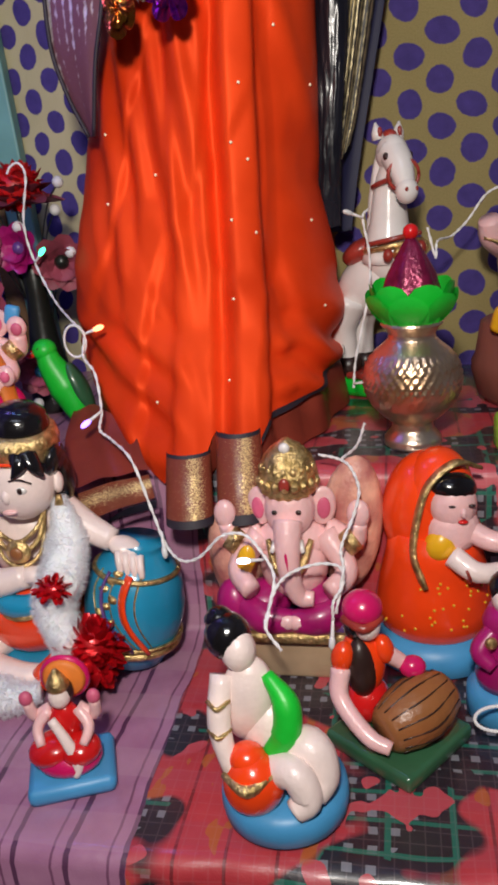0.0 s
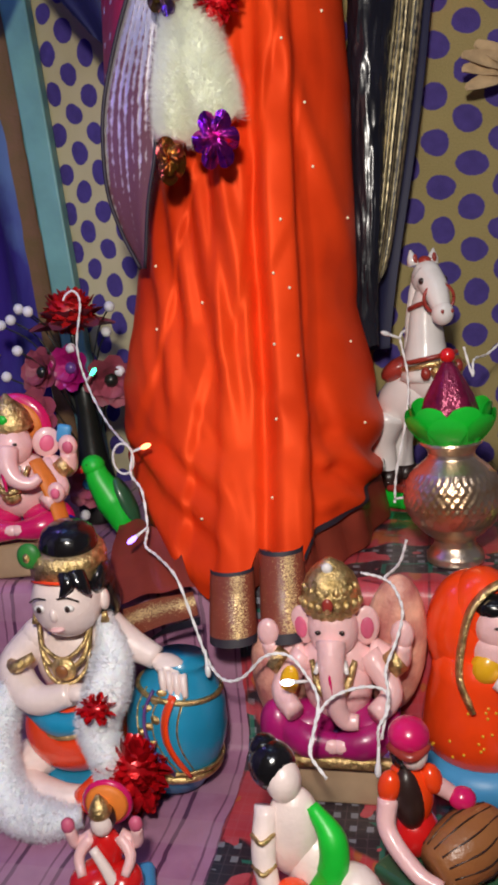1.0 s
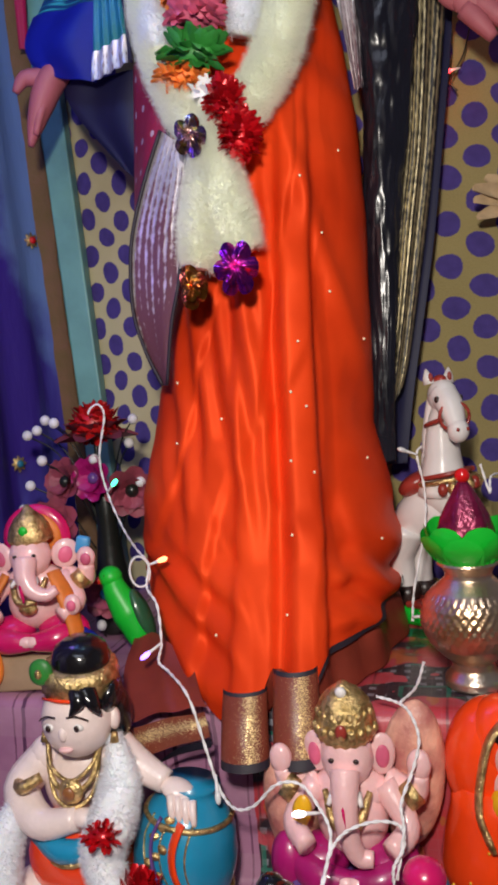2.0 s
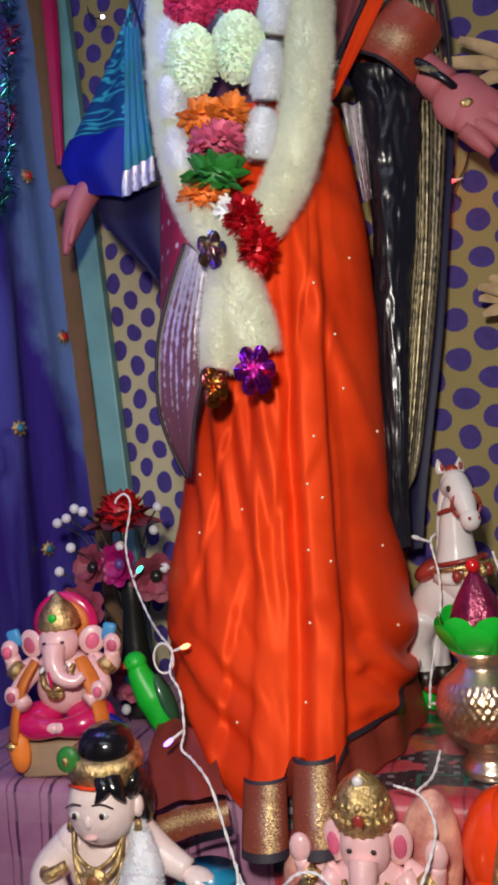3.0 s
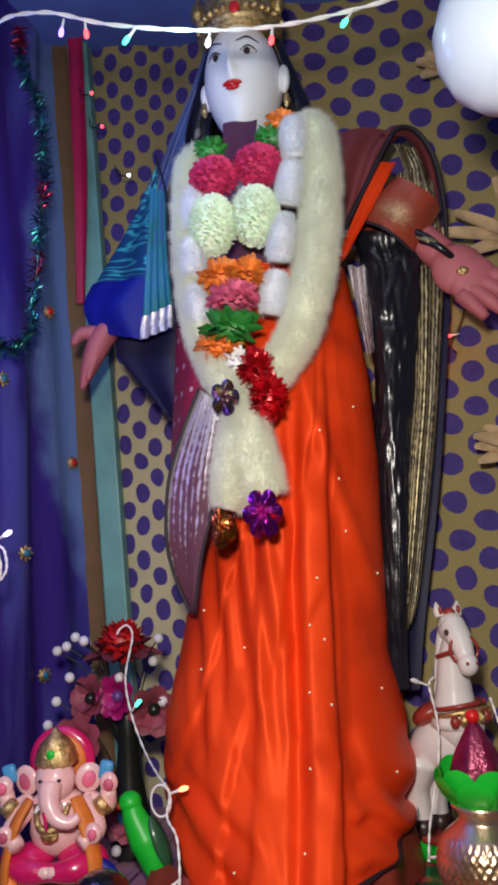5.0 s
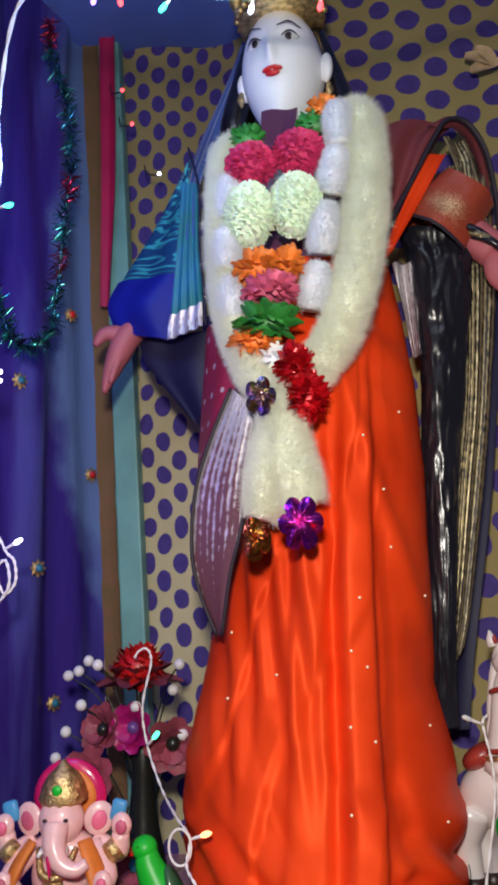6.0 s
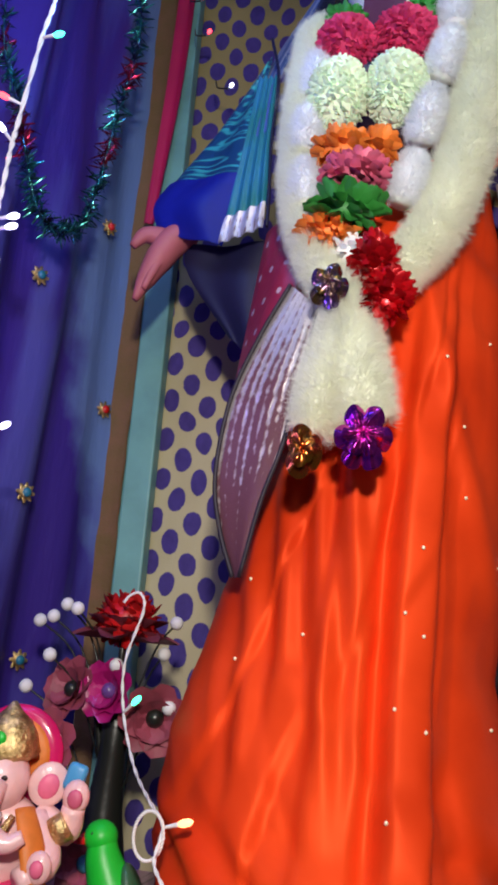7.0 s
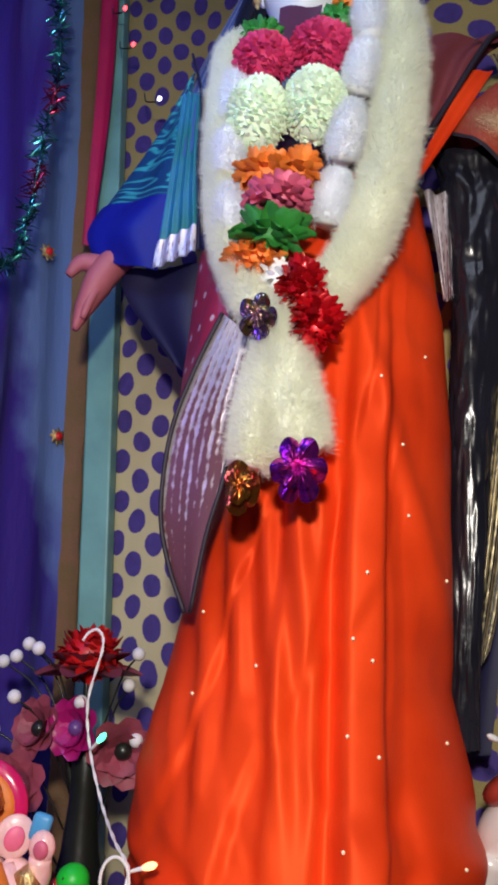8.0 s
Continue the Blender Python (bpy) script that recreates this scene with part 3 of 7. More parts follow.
def backdrop():
    """Mustard cloth with violet dots, nearer on one side and gathered on the other."""
    def fn(u, v):
        x = -0.33 + 0.98 * u
        z = 0.80 + 1.55 * v
        s = 1 / (1 + math.exp(-(x + 0.0) / 0.03))
        y = 1.300 * (1 - s) + 1.178 * s
        y += 0.004 * math.sin(38 * x + 1.2 * math.sin(3 * z)) * (1 - 0.4 * s) + 0.005 * noise.noise((x * 5, z * 3, 1.0))
        return x, y, z

    def uvf(a, b):
        x = -0.33 + 0.98 * a
        return (x / 0.66 if x < 0 else x) + 0.4 + 0.0, 0.80 + 1.55 * b + 0.05 * x
    s = Shape()
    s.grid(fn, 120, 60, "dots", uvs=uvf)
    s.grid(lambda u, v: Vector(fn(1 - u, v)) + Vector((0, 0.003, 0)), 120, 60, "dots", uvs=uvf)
    tagged(s.done("dotted_backdrop"), "mustard cloth backdrop printed with violet dots, hung behind the figure", "backdrop", kind="structure")


def curtain_x(y, z):
    x = -0.315 - 0.16 * (1.316 - y) ** 0.8 - 0.012 * math.sin(2 * math.pi * (y * 6.0 + 0.25 * math.sin(2.2 * z))) * (0.5 + 0.48 * (1.315 - y))
    x += 0.024 * math.exp(-(1.316 - y) / 0.03)
    return x - 0.006 * math.sin(61 * y + 4 * noise.noise((y * 3, z * 2, 5.0)))


def side_curtain():
    def fn(u, v):
        y = 1.315 - 1.05 * u
        z = 0.50 + 1.86 * v
        return curtain_x(y, z), y, z
    s = Shape()
    uvf = lambda a, b: (1.05 * a, 1.86 * b)  # noqa: E731
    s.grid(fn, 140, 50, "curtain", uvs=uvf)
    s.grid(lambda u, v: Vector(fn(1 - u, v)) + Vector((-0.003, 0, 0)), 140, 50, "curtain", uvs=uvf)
    tagged(s.done("side_curtain"), "violet blue satin curtain hanging in folds beside the altar", "curtain")

    def top(u, v):
        x = -0.42 + 1.1 * u
        y = 1.30 - 1.0 * v
        return x, y, 2.315 - 0.10 * u + 0.02 * math.sin(9 * y) - 0.03 * math.sin(math.pi * v) + 0.006 * math.sin(25 * x)
    s = Shape()
    s.grid(top, 40, 40, "ceiling")
    s.grid(lambda u, v: Vector(top(1 - u, v)) + Vector((0, 0, 0.003)), 40, 40, "ceiling")
    tagged(s.done("canopy_cloth"), "pale blue cloth canopy stretched over the altar", "canopy")


def post():
    t = thing("corner_post", "teal painted post with a worn cardboard edge beside the curtain", "post", (-0.246, 1.275, UP))
    tilt = Matrix.Rotation(radians(-2.2), 4, "Y")
    Shape().box((0.020, 0.0, 0.72), (0.040, 0.030, 1.44), "teal", bev=0.003, m=tilt).done("post_front", t, flat=True)
    Shape().box((0.010, 0.018, 0.72), (0.045, 0.012, 1.44), "teal", bev=0.003, m=tilt).done("post_back", t, flat=True)
    s = Shape()

    def edge(u, v):
        w = 0.014 + 0.0025 * noise.noise((v * 40, 0.3, 0)) + 0.004 * noise.noise((v * 9, 4.3, 0))
        return tilt @ Vector((-0.015 + (u - 0.5) * 2 * w, -0.016 + 0.004 * math.sin(3 * u), 1.44 * v))
    s.grid(edge, 3, 90, "board")
    s.grid(lambda u, v: Vector(edge(1 - u, v)) + Vector((0, 0.006, 0)), 3, 90, "board")
    s.done("cardboard_edge", t, "torn brown cardboard edge")
    rib = sheet([[(-0.292, 1.243, 2.30), (-0.262, 1.240, 2.30)], [(-0.284, 1.238, 2.0), (-0.258, 1.236, 2.0)], [(-0.282, 1.225, 1.74), (-0.266, 1.222, 1.74)]], "ribbon", 6, 30, 0.003, 2.0)
    tagged(rib.done("ribbon"), "magenta satin ribbon hanging beside the post", "ribbon")


altar()
backdrop()
side_curtain()
post()


# ---- the standing figure ----
def sgn(c, e):
    return math.copysign(abs(c) ** e, c)


def statue():
    """The mannequin: head, hair, neck, hidden body and two hands, one mesh."""
    s = Shape()
    c = Vector((0.065, 1.035, 1.985))

    yaw = Matrix.Rotation(radians(-9), 3, "Z") @ Matrix.Rotation(radians(9), 3, "X")

    def head(u, v):
        a, b = 2 * math.pi * u, math.pi * (0.02 + 0.96 * v) - math.pi / 2
        x, y, z = math.cos(b) * math.cos(a), math.cos(b) * math.sin(a), math.sin(b)
        jaw = 1.0 - 0.30 * max(0, -z) ** 1.4
        px, py, pz = 0.060 * x * jaw, 0.070 * y * (1 - 0.10 * max(0, -z)), 0.098 * z
        if y < 0:
            nose = math.exp(-(px / 0.0075) ** 2) * math.exp(-((pz - 0.006) / 0.016) ** 2) * 0.010
            nose += math.exp(-(px / 0.010) ** 2) * math.exp(-((pz - 0.022) / 0.022) ** 2) * 0.004
            lips = math.exp(-(px / 0.014) ** 2) * math.exp(-((pz + 0.020) / 0.008) ** 2) * 0.005
            chin = math.exp(-(px / 0.018) ** 2) * math.exp(-((pz + 0.066) / 0.016) ** 2) * 0.005
            eyes = sum(math.exp(-((px - e) / 0.013) ** 2) * math.exp(-((pz - 0.031) / 0.010) ** 2) for e in (-0.025, 0.025)) * 0.003
            py -= nose + lips + chin - eyes
        return c + yaw @ Vector((px, py, pz))
    s.grid(head, 180, 150, "face", True, None, True)
    turn = Matrix.Translation(c) @ yaw.to_4x4()
    s.ball((0, -0.0715, -0.0235), (0.0105, 0.0045, 0.0042), "lip", (0, 0, 0), 16, 8, m=turn)
    for e in (-1, 1):
        s.ball((e * 0.006, -0.0722, -0.0170), (0.0092, 0.0040, 0.0034), "lip", (0, e * 12, e * 10), 14, 8, m=turn)
        s.ball((e * 0.025, -0.0550, 0.0285), (0.0125, 0.0060, 0.0064), "white", (0, 0, e * 18), 18, 10, m=turn)
        s.ball((e * 0.0245, -0.0602, 0.0290), (0.0052, 0.0016, 0.0056), "dark", (0, 0, e * 18), 14, 8, m=turn)
        s.tube([(e * 0.0375, -0.0515, 0.0285), (e * 0.031, -0.0590, 0.0345), (e * 0.023, -0.0625, 0.0355), (e * 0.0125, -0.0630, 0.0290)], [0.0006, 0.0011, 0.0011, 0.0005], "dark", 6, 4, m=turn)
    for e in (-1, 1):
        s.ball((0.066 + e * 0.061, 1.030 - 0.012 * e, 1.984), (0.009, 0.014, 0.022), "face", (0, 0, e * 20))
        s.tube([c + yaw @ Vector((e * 0.041, -0.052, 0.040)), c + yaw @ Vector((e * 0.027, -0.0630, 0.048)), c + yaw @ Vector((e * 0.011, -0.0690, 0.043))], [0.0005, 0.0012, 0.0006], "dark", 6, 4)
        s.tube([(0.066 + e * 0.063, 1.024, 1.964), (0.066 + e * 0.064, 1.020, 1.950), (0.066 + e * 0.062, 1.018, 1.938)], [0.003, 0.006, 0.002], "gold", 8, 4)
    s.ball((0.072, 1.070, 1.995), (0.066, 0.058, 0.115), "hair", n=28, k=18)
    s.ball((0.074, 1.090, 1.915), (0.080, 0.035, 0.110), "hair", n=28, k=18)
    for e in (-1, 1):
        s.tube([(0.067 + e * 0.046, 1.045, 2.07), (0.067 + e * 0.066, 1.058, 2.00), (0.067 + e * 0.082, 1.066, 1.93), (0.067 + e * 0.086, 1.07, 1.84)], [0.014, 0.022, 0.030, 0.026], "hair", 12, 6, flat=0.8)
    s.lathe((0.070, 1.045, 1.80), [(0.050, 0), (0.036, 0.05), (0.030, 0.08), (0.031, 0.13)], "face")
    s.ball((0.070, 1.07, 1.72), (0.105, 0.06, 0.15), "purple", n=24, k=16)
    s.ball((0.075, 1.07, 1.45), (0.12, 0.06, 0.35), "purple", n=24, k=16)
    # the hands with short forearms
    s.tube([(0.255, 1.075, 1.80), (0.300, 1.056, 1.735), (0.338, 1.045, 1.690)], [0.030, 0.026, 0.024], "handpink", 14, 5)
    s.ball((0.358, 1.038, 1.664), (0.040, 0.017, 0.038), "handpink", (0, 38, 0), 22, 14)
    s.ball((0.374, 1.034, 1.648), (0.036, 0.016, 0.036), "handpink", (0, 38, 0), 22, 14)
    for i, (a, ln) in enumerate(((-52, 0.050), (-46, 0.062), (-40, 0.066), (-33, 0.060))):
        p = Vector((0.356 + 0.0145 * i, 1.032, 1.626 + 0.0085 * i))
        way = Vector((math.cos(radians(a)), -0.10, math.sin(radians(a))))
        s.tube([p, p + way * ln * 0.5 + Vector((0, -0.003, 0)), p + way * ln], [0.0125, 0.0115, 0.007], "handpink", 10, 4)
    s.ball((0.360, 1.0185, 1.656), (0.009, 0.003, 0.006), "gold", n=10, k=6)
    s.tube([(-0.170, 1.10, 1.655), (-0.192, 1.098, 1.636), (-0.206, 1.095, 1.610), (-0.218, 1.092, 1.580), (-0.228, 1.090, 1.550)], [0.020, 0.024, 0.022, 0.015, 0.005], "handpink", 16, 6, flat=0.8)
    s.tube([(-0.200, 1.095, 1.640), (-0.226, 1.088, 1.640), (-0.240, 1.085, 1.622)], [0.014, 0.011, 0.005], "handpink", 10, 4)
    s.tube([(-0.196, 1.086, 1.616), (-0.208, 1.083, 1.588), (-0.216, 1.082, 1.562)], [0.007, 0.007, 0.004], "handpink", 8, 4)
    tagged(s.done("goddess_statue"), "standing plaster goddess statue with white painted face and black hair", "statue")


SKIRT_Z = [1.69, 1.64, 1.53, 1.40, 1.31, 1.217, 1.136, 1.06, 1.00, 0.92, 0.875]
SKIRT_R = [0.196, 0.204, 0.218, 0.221, 0.219, 0.217, 0.214, 0.229, 0.233, 0.228, 0.224]
SKIRT_L = [-0.030, -0.028, -0.026, -0.024, -0.036, -0.062, -0.080, -0.102, -0.104, -0.094, -0.080]
SKIRT_F = [0.995, 0.988, 0.972, 0.960, 0.946, 0.938, 0.930, 0.905, 0.880, 0.822, 0.785]
HEM_X = [-0.100, -0.055, -0.010, 0.021, 0.036, 0.070, 0.084, 0.126, 0.136, 0.180, 0.230]
HEM_Z = [0.945, 0.905, 0.872, 0.850, 0.884, 0.878, 0.902, 0.893, 0.905, 0.908, 0.925]


def at_z(z, col):
    return float(np.interp(-z, [-q for q in SKIRT_Z], col))


def pleat(t):
    """A pleat: the cloth rises slowly over its panel and drops back sharply at its edge."""
    f = t - math.floor(t)
    return f ** 0.6 if f < 0.86 else ((1 - f) / 0.14) ** 1.3


def gate(q, lo, hi, k):
    """One between lo and hi, nought outside, with an edge as sharp as k."""
    return 0.5 * (math.tanh(k * (q - lo)) - math.tanh(k * (q - hi)))


def skirt_point(u, v, grow=0.0):
    a = 2 * math.pi * u
    ca, sa = math.cos(a), math.sin(a)
    front = max(0.0, -sa)
    hem = float(np.interp(0.072 + 0.160 * sgn(ca, 0.92), HEM_X, HEM_Z))
    hem = hem if sa < 0 else max(hem, 0.93)
    z = 1.69 + (hem - 1.69) * v
    r, l, f = at_z(z, SKIRT_R), at_z(z, SKIRT_L), at_z(z, SKIRT_F)
    cx, w, yc = (r + l) / 2, (r - l) / 2, 1.075
    b = (yc - f) if sa < 0 else 0.065
    x, y = cx + w * sgn(ca, 0.92), yc + b * sgn(sa, 0.92)
    soft = 0.25 + 0.75 * front
    k = min(1.0, v ** 1.1)
    # narrow pleats fan out from the knot at the waist
    phi = (x - 0.175) / (1.82 - z)
    ph = 7.5 * phi + 0.9 * noise.noise((phi * 5, z * 1.6, 8.0)) + 0.25 * noise.noise((phi * 14, z * 5, 2.0))
    low = max(0.0, min(1.0, (1.62 - z) / 0.3))
    d = (0.0015 + 0.011 * k) * (pleat(ph) - 0.5) * soft * (0.45 + 0.9 * abs(noise.noise((phi * 6, z * 2.2, 4.4))))
    # the wide middle pleats, one over the other
    mid = (1.5 - z) / 0.6
    d += 0.020 * low * gate(x - 0.003 * math.sin(9 * z), 0.118 - 0.022 * mid, 0.152 - 0.018 * mid, 260) * front
    d += 0.011 * low * gate(x, 0.062 - 0.024 * mid, 0.098 - 0.014 * mid, 200) * front
    # rounded slack rolls hanging on the thigh
    roll = gate(z, 1.085 + 0.05 * math.sin(70 * x), 1.34, 38) * gate(x, -0.05, 0.085, 60)
    d += 0.0042 * roll * math.sin(2 * math.pi * (x + 0.10 * (z - 1.2)) / 0.034) * front
    # a long slanting fold towards the outer side, and the slack below it
    t = x - (0.150 + 0.085 * (1.40 - z) / 0.30)
    d += 0.008 * math.exp(-(t / 0.012) ** 2) * gate(z, 1.08, 1.52, 16) * front
    d -= 0.010 * gate(x - 0.25 * (1.03 - z), 0.150, 0.172, 150) * gate(z, 0.96, 1.055, 60) * front
    d += 0.009 * math.sin(2 * math.pi * (z + 0.30 * x - 0.06 * noise.noise((x * 12, z * 9, 1.0))) / 0.046) * gate(z, 0.90, 1.00, 40) * gate(x, 0.145, 0.26, 90)
    # slanting folds gather at the low inner corner
    d += 0.0055 * math.sin(2 * math.pi * (z + 0.75 * x + 0.04 * noise.noise((x * 10, z * 8, 6.0))) / 0.058) * gate(z, 0.86, 1.01, 34) * gate(x, -0.14, 0.045, 60) * (0.4 + 0.6 * front)
    # crumples
    d += 0.006 * noise.noise((x * 11 + z * 3, z * 5, 2.0)) * (0.3 + v) * soft
    d += 0.0035 * (pleat(7 * (x + 0.35 * z) + 1.2 * noise.noise((x * 6, z * 4, 9.0))) - 0.5) * (0.2 + 0.8 * v) * front
    d += 0.0045 * (0.35 - abs(noise.noise((x * 17 + z * 8, z * 9 - x * 6, 7.0)))) * (0.3 + v)
    # gathers run outwards from the waist knot
    d += 0.006 * math.sin(75 * (z - 1.5) + 55 * (x - 0.1)) * max(0.0, 1 - abs(z - 1.57) / 0.15) * max(0.0, ca) ** 0.5 * front
    return Vector((x + ca * (d + grow), y + sa * (d + grow) * 1.2, z))


SEQUINS = [(0.139, 1.433), (0.162, 1.369), (0.123, 1.243), (0.203, 1.242), (0.112, 1.186), (0.126, 1.168), (0.107, 1.108), (0.129, 1.093), (0.199, 1.096), (0.104, 1.029), (0.098, 0.949), (-0.023, 1.207), (-0.029, 1.133), (0.206, 1.00), (0.030, 1.16), (0.168, 1.30), (0.190, 1.47), (0.02, 0.93)]


def sari():
    t = thing("sari", "orange satin sari with pleated skirt and rust brown gold-thread borders", "sari")
    s = Shape()
    s.grid(skirt_point, 380, 110, "orange", True)
    s.done("skirt", t, "glossy orange satin skirt in deep pleats")
    s = Shape()
    s.grid(lambda u, v: skirt_point(0.80 + 0.20 * u, 0.993 + 0.007 * v, 0.0020), 100, 2, "edge")
    s.done("piping", t, "black piping along the hem")
    # side fall of brown border under the raised hem
    def fall(u, v):
        p = skirt_point(0.50 + 0.50 * u, 1.0, -0.006)
        out = max(0.0, math.cos(math.pi * (1 + u))) * math.sin(math.pi * min(1.0, 1.25 * u))
        return p.x + 0.030 * v * max(0.0, u - 0.5) + 0.004 * math.sin(30 * u), p.y - 0.055 * v * out + 0.004 * math.sin(20 * u + 2 * v), p.z + (UP + 0.003 - p.z) * v ** 1.3
    s = Shape()
    s.grid(fall, 110, 8, "brown_cloth")
    s.grid(lambda u, v: Vector(fall(1 - u, v)) + Vector((0, 0.003, 0)), 110, 8, "brown_cloth")
    s.done("hem_border", t, "rust brown border")

    def tail(c, w, r, top, bot, bend):
        """A pleat's border end: a half-round fold with gold bands and dark edges."""
        def fn(u, v):
            a = math.pi * (0.02 + 0.96 * u)
            y = top[0] + (bot[0] - top[0]) * v - r * math.sin(a) + bend * math.sin(math.pi * v)
            return c - w / 2 * math.cos(a) * (1 + 0.08 * v), y, top[1] + (bot[1] - top[1]) * v
        s = Shape()
        for v0, v1, mm in ((0.0, 0.05, "edge"), (0.05, 0.88, "zari_tail"), (0.88, 1.0, "edge")):
            s.grid(lambda u, v: fn(u, v0 + (v1 - v0) * v), 24, 8, mm, uvs=lambda a, b: (a, (v0 + (v1 - v0) * b) * 0.09))
        s.done("pleat_border", t, "rust brown pleat end with a gold thread band")
    tail(0.054, 0.046, 0.018, (0.792, 0.890), (0.752, 0.826), -0.004)
    tail(0.107, 0.046, 0.020, (0.798, 0.908), (0.752, 0.828), -0.004)
    # the loose border folded over the step beside them
    lay = sheet([[(-0.100, 0.925, 0.900), (-0.060, 0.890, 0.915), (-0.010, 0.840, 0.900)], [(-0.098, 0.870, 0.880), (-0.045, 0.845, 0.890), (0.005, 0.800, 0.880)], [(-0.078, 0.795, 0.852), (-0.030, 0.785, 0.868), (0.016, 0.776, 0.876)]], "brown_cloth", 30, 24, 0.004, 4.0)
    lay.done("front_border", t, "rust brown border spread over the step")
    band = sheet([[(-0.072, 0.790, 0.848), (-0.030, 0.779, 0.863), (0.014, 0.768, 0.874)], [(-0.060, 0.779, 0.822), (-0.020, 0.770, 0.838), (0.018, 0.764, 0.850)]], "zari_band", 24, 6, 0.001, 3.0, 0.001)
    band.done("gold_band", t, "gold thread band")
    lowedge = sheet([[(-0.078, 0.796, 0.852), (-0.069, 0.788, 0.852)], [(-0.072, 0.789, 0.828), (-0.061, 0.781, 0.826)], [(-0.060, 0.783, 0.808), (-0.052, 0.776, 0.812)], [(-0.020, 0.775, 0.826), (-0.018, 0.768, 0.836)], [(0.018, 0.766, 0.838), (0.020, 0.762, 0.848)]], "edge", 4, 24, 0.0, 1.0, 0.001)
    lowedge.done("dark_edge", t)
    # side panel with silver brocade
    pan = sheet([[(-0.062, 1.045, 1.62), (-0.035, 1.00, 1.61), (0.000, 0.975, 1.58)], [(-0.072, 1.045, 1.50), (-0.045, 0.985, 1.50), (-0.010, 0.952, 1.50)], [(-0.078, 1.035, 1.40), (-0.060, 0.985, 1.40), (-0.030, 0.960, 1.40)], [(-0.078, 1.03, 1.28), (-0.066, 0.985, 1.28), (-0.045, 0.965, 1.28)]], "spotted", 24, 40, 0.003, 3.0)
    pan.done("side_panel", t, "crimson side panel with small silver figures")
    left = [(-0.012, 0.945, 1.502), (-0.038, 0.948, 1.445), (-0.061, 0.952, 1.378), (-0.068, 0.956, 1.302), (-0.058, 0.958, 1.250), (-0.040, 0.956, 1.205)]
    right = [(0.018, 0.938, 1.475), (0.012, 0.930, 1.430), (0.005, 0.928, 1.390), (-0.004, 0.930, 1.330), (-0.020, 0.936, 1.275), (-0.034, 0.945, 1.205)]
    rows = []
    for p, q in zip(left, right):
        p, q = Vector(p), Vector(q)
        rows.append([p, p.lerp(q, 0.5) + Vector((0, -0.003, 0)), q])
    ob = sheet(rows, "zari_silver", 24, 60, 0.0007, 3.0).done("silver_border", t, "silver brocade border strip, with reflected light painted in at its top")
    pip = Shape().tube([(x - 0.001, y - 0.003, z) for x, y, z in left], 0.0024, "edge", 6, 8)
    pip.tube([(x + 0.001, y - 0.003, z) for x, y, z in right], 0.0024, "edge", 6, 8)
    pip.done("piping", ob)
    # sequins, all on one small mesh
    first = None
    for x, z in SEQUINS:
        c = max(-0.98, min(0.98, (x - (at_z(z, SKIRT_R) + at_z(z, SKIRT_L)) / 2) / ((at_z(z, SKIRT_R) - at_z(z, SKIRT_L)) / 2)))
        a = 2 * math.pi - math.acos(sgn(c, 1 / 0.92))
        hem = float(np.interp(0.072 + 0.160 * sgn(math.cos(a), 0.92), HEM_X, HEM_Z))
        p = skirt_point(a / (2 * math.pi), (1.69 - z) / (1.69 - hem), 0.0014)
        if first is None:
            first = Shape().ball((0, 0, 0), (0.0018, 0.0008, 0.0018), "sequin", n=6, k=4).done("sequin", t)
            ob = first
        else:
            ob = new("sequin", first.data)
            ob.parent = t
        ob.location = p
    # shoulder cloth arched over the raised arm, its orange edge and the sleeve
    sh = sheet([[(0.160, 1.02, 1.885), (0.205, 1.045, 1.903), (0.270, 1.062, 1.910), (0.300, 1.070, 1.902)], [(0.158, 1.005, 1.80), (0.195, 1.025, 1.83), (0.240, 1.045, 1.86), (0.275, 1.052, 1.872)], [(0.150, 1.00, 1.68), (0.170, 1.010, 1.70), (0.195, 1.025, 1.735), (0.222, 1.035, 1.775)]], "maroon", 24, 24, 0.005, 5.0)
    sh.done("shoulder_cloth", t, "maroon cloth over the shoulder")
    arch = sheet([[(0.262, 1.052, 1.895), (0.290, 1.046, 1.885)], [(0.300, 1.060, 1.910), (0.300, 1.045, 1.880)], [(0.330, 1.075, 1.890), (0.318, 1.060, 1.866)], [(0.346, 1.09, 1.83), (0.332, 1.075, 1.826)], [(0.346, 1.09, 1.74), (0.334, 1.080, 1.745)]], "maroon", 8, 30, 0.002, 2.0)
    arch.done("shoulder_fold", t, "maroon fold arched over the arm")
    st = sheet([[(0.258, 1.038, 1.842), (0.284, 1.040, 1.842)], [(0.222, 1.016, 1.765), (0.246, 1.018, 1.770)], [(0.172, 0.996, 1.660), (0.200, 1.000, 1.690)]], "orange", 8, 20, 0.002, 2.0)
    st.done("shoulder_stripe", t, "orange stripe across the shoulder")
    edge = [(0.172, 0.990, 1.675), (0.200, 1.008, 1.735), (0.232, 1.022, 1.795), (0.268, 1.036, 1.864), (0.290, 1.046, 1.896), (0.318, 1.058, 1.896), (0.342, 1.072, 1.860), (0.352, 1.082, 1.80), (0.352, 1.085, 1.73)]
    Shape().tube(edge, [0.006, 0.006, 0.006, 0.006, 0.006, 0.006, 0.006, 0.005, 0.004], "edge", 8, 6, flat=0.6).done("piping", t, "dark piped edge of the shoulder cloth")
    cu = Shape()
    m = pose(0.282, 1.040, 1.755, 0, 38, 0)

